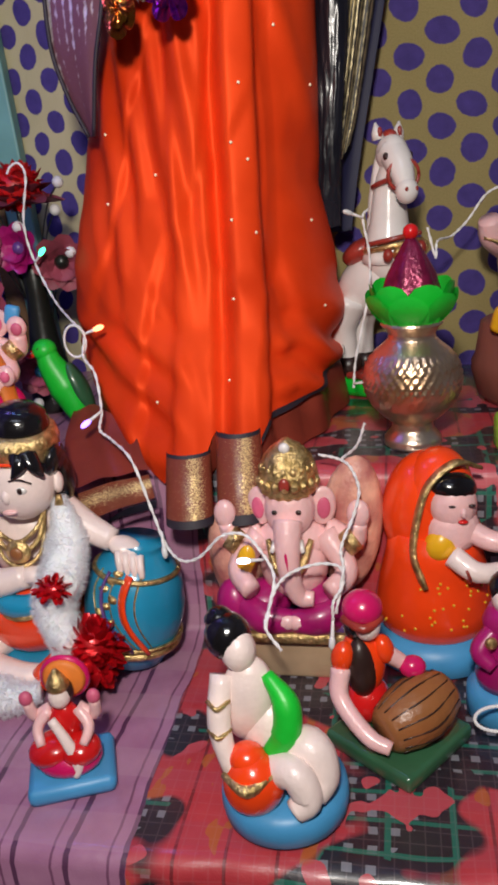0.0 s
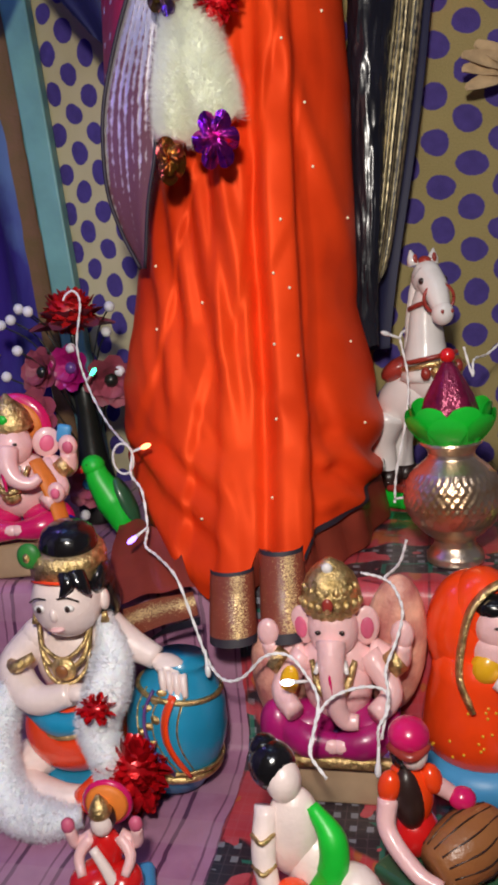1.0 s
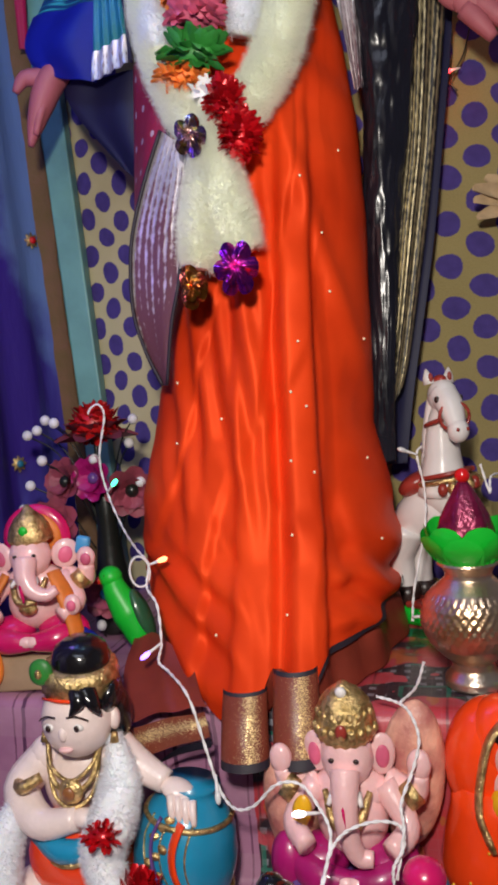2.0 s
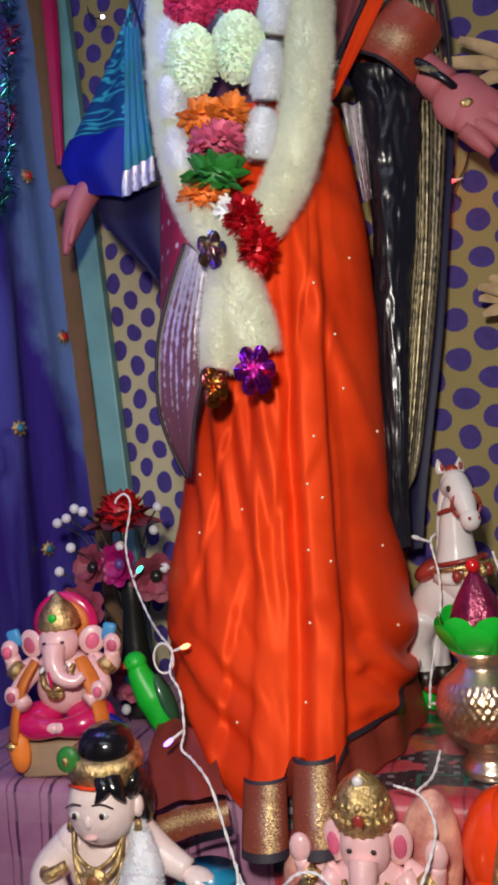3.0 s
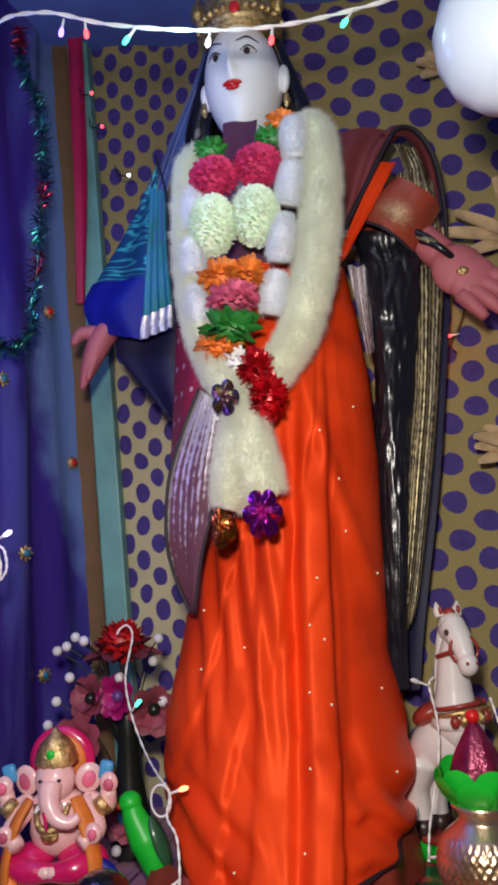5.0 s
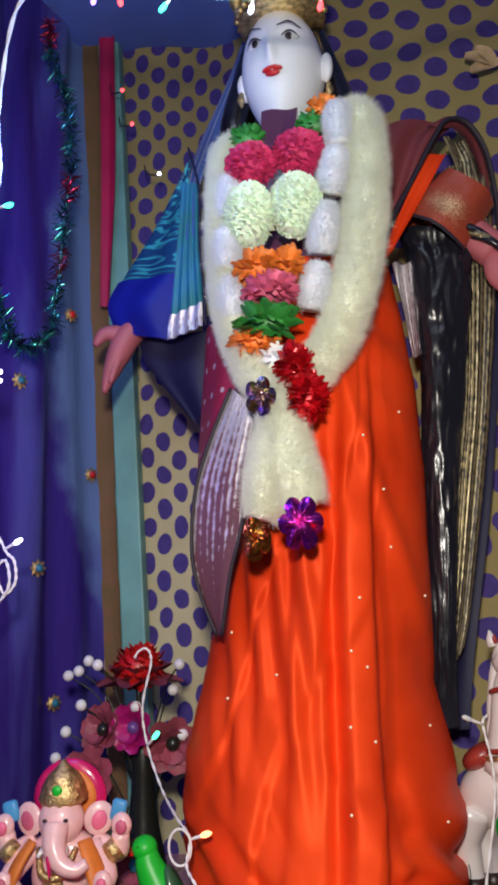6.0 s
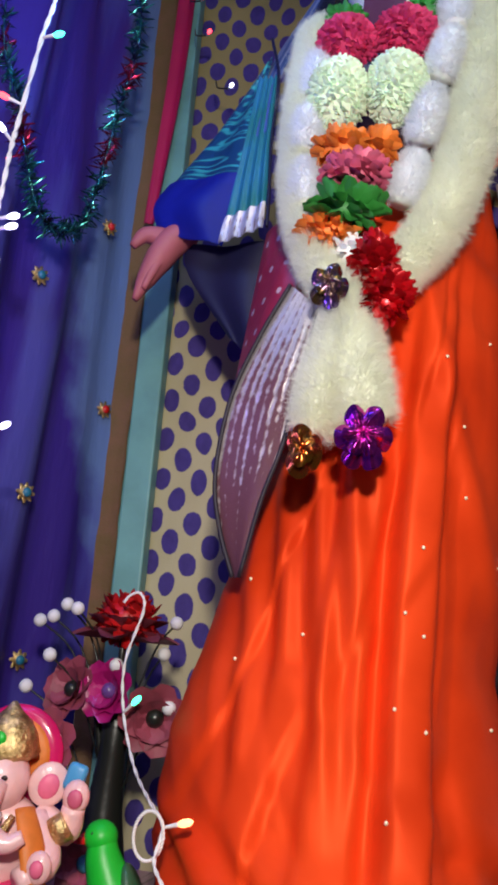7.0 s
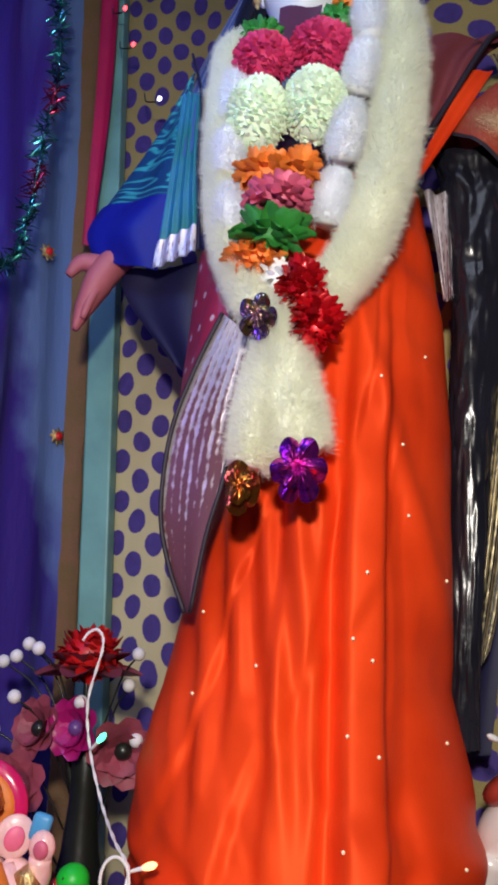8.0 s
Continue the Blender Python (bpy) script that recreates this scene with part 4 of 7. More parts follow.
    def cuff(u, v):
        a = 2 * math.pi * u
        r = 0.043 + 0.004 * v + 0.0022 * math.sin(5 * a + 3 * v) + 0.002 * noise.noise((3 * math.cos(a), 3 * math.sin(a), 4 * v))
        return r * math.cos(a), 0.75 * r * math.sin(a), 0.040 - 0.080 * v
    cu.grid(cuff, 40, 14, "zari_sleeve", True, m, uvs=lambda a, b: (a, b))
    sl = cu.done("sleeve", t, "rust sleeve with a gold thread motif")
    g = Shape()
    g.grid(lambda u, v: Vector(cuff(u, 0.97 + 0.06 * v)) * 1.02, 32, 2, "edge", True, m=m)
    g.done("dark_edge", sl)
    sheet([[(0.285, 1.060, 1.880), (0.322, 1.072, 1.872)], [(0.292, 1.052, 1.845), (0.332, 1.075, 1.84)], [(0.302, 1.055, 1.80), (0.340, 1.08, 1.79)]], "zari_black", 12, 12, 0.005, 3.0).done("sleeve_top", t, "black and gold sleeve top")
    for i in range(3):
        q = Vector((0.314, 1.044, 1.712)) + i * Vector((0.008, -0.001, -0.009))
        b = Shape()
        ring = [q + Matrix.Rotation(radians(38), 3, "Y") @ Vector((0.030 * math.cos(a), 0.024 * math.sin(a), 0)) for a in np.linspace(0, 2 * math.pi, 17)]
        b.tube(ring, 0.0055, "zari_black" if i == 1 else "black", 6, 2)
        b.done("bangle", t, "black and gold bangle")


def black_drape():
    t = thing("black_shawl", "black satin shawl with gold brocade band hanging from the arm", "shawl")
    line = smooth([(0.262, 1.062, 1.735), (0.264, 1.060, 1.66), (0.256, 1.060, 1.55), (0.244, 1.060, 1.42), (0.238, 1.060, 1.30), (0.228, 1.060, 1.16), (0.226, 1.065, 1.08)], 16)
    wide = [0.046, 0.036, 0.028, 0.023, 0.018, 0.014, 0.012]

    def roll(u, v):
        """A loosely rolled, crumpled length of satin."""
        i = round(v * (len(line) - 1))
        p, r = line[i], float(np.interp(v, np.linspace(0, 1, len(wide)), wide))
        a = 2 * math.pi * u
        q = (2.2 * math.cos(a), 2.2 * math.sin(a), p.z * 26)
        r *= 1 + 0.10 * math.sin(3 * a + 9 * p.z) + 0.22 * (0.4 - abs(noise.noise(q))) + 0.10 * noise.noise((q[0] * 3, q[1] * 3, q[2] * 1.6))
        return p + Vector((r * math.cos(a), 0.7 * r * math.sin(a), 0.010 * noise.noise((q[0], q[2], 5.0))))
    s = Shape()
    s.grid(roll, 72, len(line) - 1, "black", True)
    s.done("satin_fall", t, "crumpled shiny black satin fall")
    br = sheet([[(0.286, 1.078, 1.84), (0.312, 1.062, 1.84), (0.342, 1.085, 1.82)], [(0.288, 1.085, 1.70), (0.312, 1.066, 1.70), (0.345, 1.09, 1.69)], [(0.272, 1.085, 1.51), (0.295, 1.068, 1.51), (0.320, 1.09, 1.50)], [(0.252, 1.085, 1.385), (0.275, 1.067, 1.385), (0.300, 1.09, 1.38)], [(0.234, 1.085, 1.23), (0.250, 1.066, 1.23), (0.270, 1.09, 1.225)], [(0.216, 1.07, 1.140), (0.232, 1.055, 1.145), (0.256, 1.075, 1.180)]], "zari_black", 36, 90, 0.0035, 7.0)
    br.done("brocade_band", t, "black band woven with gold thread")
    dk = sheet([[(0.318, 1.10, 1.84), (0.352, 1.105, 1.82)], [(0.330, 1.10, 1.68), (0.356, 1.115, 1.68)], [(0.305, 1.10, 1.50), (0.332, 1.115, 1.50)], [(0.285, 1.10, 1.36), (0.310, 1.112, 1.36)], [(0.240, 1.10, 1.17), (0.272, 1.11, 1.17)], [(0.212, 1.10, 1.070), (0.256, 1.11, 1.070)]], "navy", 8, 50, 0.002, 2.0)
    dk.done("back_fold", t, "dark blue back fold")
    si = sheet([[(0.200, 1.045, 1.690), (0.240, 1.055, 1.690)], [(0.210, 1.045, 1.62), (0.236, 1.052, 1.62)], [(0.218, 1.050, 1.555), (0.230, 1.055, 1.56)]], "zari_silver", 12, 24, 0.006, 4.0)
    si.done("waist_tassel", t, "silver woven waist tassel")


def veil():
    t = thing("veil", "blue and sea green brocade veil falling over one arm", "veil")
    v1 = sheet([[(0.000, 1.11, 2.13), (0.012, 1.095, 2.125), (0.028, 1.080, 2.12)], [(-0.034, 1.10, 2.03), (-0.020, 1.075, 2.025), (-0.004, 1.065, 2.02)], [(-0.080, 1.09, 1.92), (-0.060, 1.065, 1.92), (-0.036, 1.055, 1.92)], [(-0.102, 1.08, 1.84), (-0.082, 1.055, 1.84), (-0.066, 1.045, 1.84)], [(-0.108, 1.075, 1.76), (-0.088, 1.050, 1.76), (-0.066, 1.040, 1.76)]], "veil", 18, 60, 0.0025, 6.0)
    v1.done("head_fall", t, "blue head fall")
    g1 = sheet([[(-0.098, 1.065, 1.86), (-0.070, 1.040, 1.84)], [(-0.106, 1.058, 1.74), (-0.068, 1.034, 1.74)], [(-0.116, 1.054, 1.645), (-0.064, 1.028, 1.650)]], "greenish", 20, 40, 0.003, 7.0)
    g1.done("green_fall", t, "sea green silk fall")
    e1 = sheet([[(-0.117, 1.053, 1.646), (-0.064, 1.026, 1.652)], [(-0.121, 1.052, 1.610), (-0.064, 1.024, 1.617)]], "zari_silver", 20, 8, 0.003, 7.0)
    e1.done("silver_end", t, "silver woven end")
    Shape().tube([(-0.082, 1.044, 1.90), (-0.066, 1.034, 1.83), (-0.066, 1.030, 1.74), (-0.060, 1.022, 1.66), (-0.058, 1.020, 1.615)], 0.0035, "navy", 6, 6, flat=0.6).done("dark_edge", t, "dark blue edge")
    br = sheet([[(-0.094, 1.09, 1.905), (-0.086, 1.075, 1.900)], [(-0.150, 1.105, 1.81), (-0.096, 1.065, 1.80)], [(-0.208, 1.110, 1.728), (-0.106, 1.060, 1.712)]], "zari_teal", 30, 40, 0.003, 3.0)
    br.done("teal_brocade", t, "teal brocade panel")
    sl = sheet([[(-0.212, 1.108, 1.728), (-0.160, 1.075, 1.718), (-0.104, 1.058, 1.712)], [(-0.226, 1.105, 1.690), (-0.175, 1.065, 1.672), (-0.112, 1.056, 1.660)], [(-0.216, 1.100, 1.655), (-0.168, 1.070, 1.628), (-0.118, 1.060, 1.612)]], "royal", 24, 24, 0.004, 3.0)
    sl.done("blue_sleeve", t, "royal blue sleeve")
    nv = sheet([[(-0.180, 1.112, 1.640), (-0.120, 1.09, 1.630), (-0.055, 1.07, 1.625)], [(-0.168, 1.112, 1.595), (-0.112, 1.085, 1.57), (-0.058, 1.07, 1.56)], [(-0.105, 1.105, 1.510), (-0.085, 1.085, 1.490), (-0.060, 1.07, 1.46)]], "navy", 20, 24, 0.004, 3.0)
    nv.done("navy_fall", t, "navy cloth under the arm")
    bk = sheet([[(0.128, 1.10, 2.07), (0.146, 1.105, 2.04)], [(0.150, 1.095, 1.98), (0.178, 1.105, 1.95)], [(0.160, 1.08, 1.90), (0.196, 1.095, 1.89)]], "zari_silver", 10, 24, 0.004, 4.0)
    bk.done("gold_edge", t, "gold edged veil side")


statue()
sari()
black_drape()
veil()


# ---- garlands on the figure ----
def fluff(s, path, rad, mat_, per, length, rng, width=0.00032):
    """A plush rope: a lumpy core under a coat of fine hairs that lean every way, in tufts."""
    pts = smooth(path, 8)
    n = len(pts)
    rads = [float(q) for q in np.interp(np.linspace(0, 1, n), np.linspace(0, 1, len(rad)), rad)]
    first = len(s.v)
    s.tube(pts, [r * 0.86 for r in rads], mat_, 20, 1)
    for i in range(first, len(s.v)):
        v = Vector(s.v[i])
        c = min(pts, key=lambda p: (p - v).length_squared)
        s.v[i] = tuple(c + (v - c) * (1 + 0.16 * noise.noise(v * 70) + 0.08 * noise.noise(v * 190)))
    hair = s.slot({"cream": "creamstrand", "whitefluff": "whitestrand"}.get(mat_, mat_))
    for i in range(n - 1):
        d = pts[i + 1] - pts[i]
        ln = d.length
        if ln < 1e-6:
            continue
        d.normalize()
        a = d.cross(Vector((0, 1, 0.1))).normalized()
        b = d.cross(a)
        for _ in range(max(1, int(per * ln))):
            th = rng.random() * 2 * math.pi
            if math.sin(th) * b.y + math.cos(th) * a.y > 0.55:
                continue
            c = pts[i].lerp(pts[i + 1], rng.random())
            out = a * math.cos(th) + b * math.sin(th)
            p = c + out * rads[i] * (0.80 + 0.12 * rng.random())
            tuft = 0.55 + 0.9 * abs(noise.noise(p * 85))
            lean = (out * (0.7 + 0.5 * rng.random()) + Vector((rng.gauss(0, 0.55), rng.gauss(0, 0.35), rng.gauss(0, 0.55)))).normalized()
            q = p + lean * (rads[i] * 0.12 + length * tuft * (0.35 + 0.65 * rng.random()))
            w = lean.cross(Vector((rng.gauss(0, 1), rng.gauss(0, 1), rng.gauss(0, 1)))).normalized() * width
            k = len(s.v)
            s.v += [tuple(p - w), tuple(p + w), tuple(q)]
            s.f.append((k, k + 1, k + 2))
            s.m.append(hair)
            s.uv.append(((0, 0), (1, 0), (0, 1)))
    return s


def bloom(s, c, r, mat_, count, size, rng, front=True):
    """A dense flower head: petals all over an ellipsoid."""
    c = Vector(c)
    s.ball(c, tuple(q * 0.86 for q in r), mat_, n=14, k=8)
    for i in range(count):
        z = 1 - 2 * (i + 0.5) / count
        a = i * 2.39996 + rng.random() * 0.3
        h = math.sqrt(1 - z * z)
        d = Vector((h * math.cos(a), h * math.sin(a), z))
        if front and d.y > 0.35:
            continue
        p = c + Vector((d.x * r[0], d.y * r[1], d.z * r[2])) * 0.74
        s.petal(p, d + Vector((rng.uniform(-0.4, 0.4), 0, rng.uniform(-0.4, 0.4))), (0.3, 0.2, 1), size * rng.uniform(0.8, 1.25), size * 0.95, mat_, rng.uniform(-0.1, 0.7), 2)
    return s


def garlands():
    rng = random.Random(11)
    t = thing("fluffy_garland", "long cream fluffy garland hung round the neck in a loop", "garland")
    s = Shape()
    right = [(0.150, 1.00, 1.885), (0.166, 0.965, 1.862), (0.171, 0.952, 1.78), (0.156, 0.945, 1.66), (0.126, 0.940, 1.565), (0.086, 0.930, 1.508), (0.050, 0.925, 1.474)]
    fluff(s, right, [0.016, 0.025, 0.026, 0.026, 0.025, 0.023, 0.021], "cream", 190000, 0.015, rng)
    s.done("garland_side", t)
    s = Shape()
    left = [(-0.005, 1.00, 1.87), (-0.018, 0.975, 1.84), (-0.022, 0.962, 1.78), (-0.022, 0.955, 1.68), (-0.010, 0.948, 1.59), (0.018, 0.935, 1.515), (0.046, 0.925, 1.474)]
    fluff(s, left, [0.012, 0.014, 0.015, 0.017, 0.020, 0.021, 0.021], "cream", 190000, 0.015, rng)
    s.done("garland_side", t)
    s = Shape()
    fluff(s, [(0.050, 0.925, 1.478), (0.054, 0.912, 1.43), (0.060, 0.906, 1.39), (0.074, 0.902, 1.345)], [0.020, 0.027, 0.031, 0.024], "cream", 170000, 0.016, rng)
    fluff(s, [(0.046, 0.925, 1.47), (0.042, 0.912, 1.42), (0.034, 0.908, 1.38), (0.022, 0.904, 1.335)], [0.020, 0.026, 0.027, 0.015], "cream", 170000, 0.016, rng)
    s.done("garland_tail", t, "split fluffy tail")

    t = thing("flower_garland", "garland of white, mint and magenta cloth flowers with a lotus pendant", "garland")
    for c in ((0.022, 0.948, 1.803), (0.086, 0.946, 1.812)):
        s = Shape()
        bloom(s, c, (0.035, 0.028, 0.030), "magenta", 560, 0.0085, rng)
        s.done("magenta_flower", t)
    for c in ((0.018, 0.944, 1.732), (0.080, 0.940, 1.736)):
        s = Shape()
        bloom(s, c, (0.037, 0.030, 0.050), "mint", 1100, 0.0075, rng)
        s.done("mint_flower", t)
    for a, b in (((0.140, 0.945, 1.872), (0.138, 0.940, 1.815)), ((0.136, 0.940, 1.805), (0.124, 0.938, 1.745)), ((0.118, 0.938, 1.730), (0.108, 0.938, 1.665)), ((0.104, 0.938, 1.650), (0.092, 0.935, 1.592)), ((-0.006, 0.955, 1.790), (-0.010, 0.950, 1.730)), ((-0.012, 0.950, 1.715), (-0.014, 0.945, 1.660)), ((-0.012, 0.945, 1.645), (-0.004, 0.938, 1.590))):
        s = Shape()
        mid = ((a[0] + b[0]) / 2, a[1] - 0.004, (a[2] + b[2]) / 2)
        fluff(s, [a, mid, b], [0.014, 0.018, 0.019, 0.018, 0.014], "whitefluff", 130000, 0.009, rng)
        s.done("white_segment", t)
    for c, r, n, sz, mm in (((0.030, 0.925, 1.648), (0.026, 0.014, 0.016), 90, 0.013, "orangepetal"), ((0.066, 0.922, 1.650), (0.014, 0.010, 0.018), 60, 0.012, "orangepetal"), ((0.020, 0.922, 1.552), (0.028, 0.012, 0.013), 90, 0.012, "orangepetal"), ((0.044, 0.915, 1.612), (0.030, 0.016, 0.018), 110, 0.014, "lotuspink"), ((0.040, 0.914, 1.572), (0.032, 0.014, 0.016), 60, 0.018, "leaf"), ((0.044, 0.925, 1.528), (0.017, 0.012, 0.015), 40, 0.010, "whitefluff")):
        s = Shape()
        bloom(s, c, r, mm, n, sz, rng)
        s.done("pendant_flower", t)
    s = Shape()
    bloom(s, (0.070, 0.908, 1.512), (0.018, 0.013, 0.028), "redtinsel", 150, 0.011, rng)
    bloom(s, (0.084, 0.904, 1.474), (0.021, 0.014, 0.028), "redtinsel", 170, 0.011, rng)
    s.done("red_tassel", t, "shiny red tinsel tassel")
    for c, r, mm in (((0.015, 0.972, 1.858), (0.024, 0.012, 0.016), "leaf"), ((0.108, 0.962, 1.860), (0.026, 0.012, 0.016), "leaf"), ((0.120, 0.958, 1.880), (0.018, 0.012, 0.012), "orangepetal")):
        s = Shape()
        bloom(s, c, r, mm, 60, 0.009, rng)
        s.done("neck_flower", t)
    s = sheet([[(0.035, 0.985, 1.905), (0.085, 0.985, 1.905)], [(0.035, 0.972, 1.84), (0.075, 0.972, 1.83)]], "purple", 8, 8, 0.003, 2.0)
    s.done("neck_cloth", t, "purple cloth at the neck")

    def foil(c, r, mm, name, lobes, tall):
        """A flat flower stamped from foil: rounded creased lobes in two layers, slightly cupped."""
        c = Vector(c)
        s = Shape()
        for ring in range(2):
            def disc(u, v):
                a = 2 * math.pi * u + 0.4 * ring
                lobe = 0.72 + 0.28 * abs(math.cos(lobes * a / 2)) ** 0.6
                q = r * (1.0 - 0.32 * ring) * v * lobe
                dent = 0.10 * r * math.cos(lobes * a) * v + 0.05 * r * math.sin(2 * lobes * a + 3 * v)
                return c + Vector((q * math.cos(a), -0.006 - 0.005 * ring - dent + 0.35 * r * v * v - 0.3 * r * v * ring, tall * q * math.sin(a)))
            s.grid(disc, 60, 6, mm, True)
        ob = s.done("foil_flower")
        tagged(ob, name, "flower", "foil flowers on the garland")
    foil((0.072, 0.868, 1.325), 0.025, "foilpurple", "shiny purple foil flower at the end of the garland", 6, 1.25)
    foil((0.022, 0.874, 1.310), 0.017, "foilgold", "shiny red and gold foil flower at the end of the garland", 3, 1.5)
    foil((0.030, 0.892, 1.476), 0.019, "foilmix", "shiny violet and gold foil flower on the garland", 5, 1.3)


def crown():
    s = Shape()
    s.lathe((0.066, 1.02, 2.062), [(0.062, 0.0), (0.064, 0.006), (0.060, 0.014), (0.064, 0.024), (0.060, 0.04), (0.050, 0.07), (0.030, 0.10), (0.012, 0.12), (0.002, 0.13)], "gold", (6, 0, 0), 36, ribs=18, rib=0.025)
    for i in range(16):
        a = math.pi * (1.05 + 0.9 * i / 15)
        s.ball((0.066 + 0.064 * math.cos(a), 1.02 + 0.064 * math.sin(a), 2.072), 0.0055, "gold", n=8, k=6)
    s.ball((0.066, 0.953, 2.066), (0.008, 0.004, 0.010), "lip", n=10, k=6)
    for e in (-1, 1):
        s.tube([(0.066 + e * 0.056, 0.995, 2.07), (0.066 + e * 0.062, 0.99, 2.09), (0.066 + e * 0.058, 0.99, 2.115)], [0.006, 0.010, 0.003], "gold", 8, 4)
    tagged(s.done("crown"), "gold beaded crown on the head of the statue", "crown")


garlands()
crown()


# ---- figurines and vessels ----
def place(ob, x, y, z, turn=0.0, scale=1.0):
    ob.matrix_world = pose(x, y, z, 0, 0, turn) @ Matrix.Scale(scale, 4)
    return ob


def horse():
    s = Shape()
    s.box((0, 0, 0.012), (0.105, 0.06, 0.024), "green", bev=0.008)
    s.box((0.01, -0.008, 0.027), (0.09, 0.045, 0.008), "brick", bev=0.003)
    s.ball((-0.014, 0, 0.135), (0.045, 0.028, 0.034), "white", (0, -34, 0), 20, 14)
    s.ball((0.012, 0, 0.165), (0.034, 0.027, 0.036), "white", (0, -30, 0), 20, 14)
    s.tube([(0.010, 0, 0.160), (0.012, 0, 0.205), (0.014, 0, 0.245), (0.026, 0, 0.272)], [0.031, 0.022, 0.0165, 0.015], "white", 16, 6)
    turn = pose(0.014, 0, 0, 0, 0, -34) @ pose(-0.014, 0, 0)
    s.ball((0.020, 0, 0.277), (0.020, 0.017, 0.020), "white", n=18, k=12, m=turn)
    s.tube([(0.020, 0, 0.280), (0.036, 0, 0.266), (0.049, 0, 0.246), (0.054, 0, 0.234)], [0.017, 0.0155, 0.011, 0.009], "white", 16, 6, m=turn)
    s.ball((0.053, 0, 0.238), (0.0125, 0.0125, 0.014), "white", n=14, k=10, m=turn)
    for e in (-1, 1):
        s.lathe((0.012, e * 0.012, 0.292), [(0.007, 0), (0.006, 0.008), (0.001, 0.018)], "white", (e * -8, -5, 0), 10, m=turn)
        s.ball((0.034, e * 0.0145, 0.274), (0.0045, 0.003, 0.0042), "dark", n=8, k=6, m=turn)
        s.ball((0.0165, e * 0.012, 0.299), (0.003, 0.003, 0.006), "brick", n=8, k=6, m=turn)
        s.ball((0.064, e * 0.006, 0.240), (0.002, 0.002, 0.0025), "brick", n=6, k=4, m=turn)
    s.ball((0.016, 0, 0.296), (0.010, 0.008, 0.006), "brick", n=10, k=6, m=turn)
    s.tube([(0.006, 0, 0.288), (0.000, 0, 0.26), (-0.006, 0, 0.23), (-0.014, 0, 0.19)], [0.005, 0.007, 0.007, 0.004], "white", 8, 4)
    for z, r in ((0.248, 0.0205), (0.185, 0.031), (0.178, 0.033)):
        ring = [(0.016 + r * math.cos(a), r * 0.95 * math.sin(a), z + 0.006 * math.cos(a)) for a in np.linspace(0, 2 * math.pi, 21)]
        s.tube(ring, 0.003, "brick" if z > 0.18 else "gold", 6, 1)
    for i in range(9):
        a = -1.25 + 0.31 * i
        s.ball((0.016 + 0.036 * math.cos(a), 0.033 * math.sin(a), 0.168 + 0.008 * math.cos(a)), (0.006, 0.006, 0.008), "gold" if i % 2 else "brick", n=8, k=6)
    ring = [(0.046 + 0.004 * math.cos(a), 0.0165 * math.cos(a), 0.254 + 0.0165 * math.sin(a)) for a in np.linspace(0, 2 * math.pi, 17)]
    s.tube(ring, 0.002, "brick", 6, 1, m=turn)
    s.ball((0.040, -0.008, 0.172), (0.006, 0.008, 0.011), "red", n=10, k=8)
    s.ball((-0.022, 0, 0.172), (0.026, 0.030, 0.014), "brick", (0, -30, 0), 16, 8)
    for x, y, top in ((-0.042, -0.014, 0.12), (-0.036, 0.016, 0.12)):
        s.tube([(x + 0.008, y, top), (x - 0.004, y * 1.1, 0.085), (x, y, 0.055), (x + 0.002, y, 0.030)], [0.024, 0.018, 0.013, 0.014], "white", 12, 5)
        s.lathe((x + 0.002, y, 0.026), [(0.016, 0), (0.0155, 0.012), (0.0135, 0.022)], "dark", n=12)
    s.tube([(0.026, -0.014, 0.145), (0.050, -0.017, 0.135), (0.060, -0.016, 0.110), (0.052, -0.015, 0.098)], [0.016, 0.012, 0.010, 0.009], "white", 12, 5)
    s.tube([(0.024, 0.014, 0.140), (0.034, 0.016, 0.09), (0.034, 0.015, 0.030)], [0.017, 0.012, 0.012], "white", 12, 5)
    s.tube([(-0.055, 0, 0.13), (-0.072, 0, 0.10), (-0.070, 0, 0.06), (-0.060, 0, 0.03)], [0.010, 0.014, 0.012, 0.004], "white", 10, 5)
    ob = s.done("horse_figurine")
    tagged(ob, "glossy white rearing horse figurine with red bridle on a green base", "figurine")
    place(ob, 0.286, 1.050, UP, -36, 1.09)


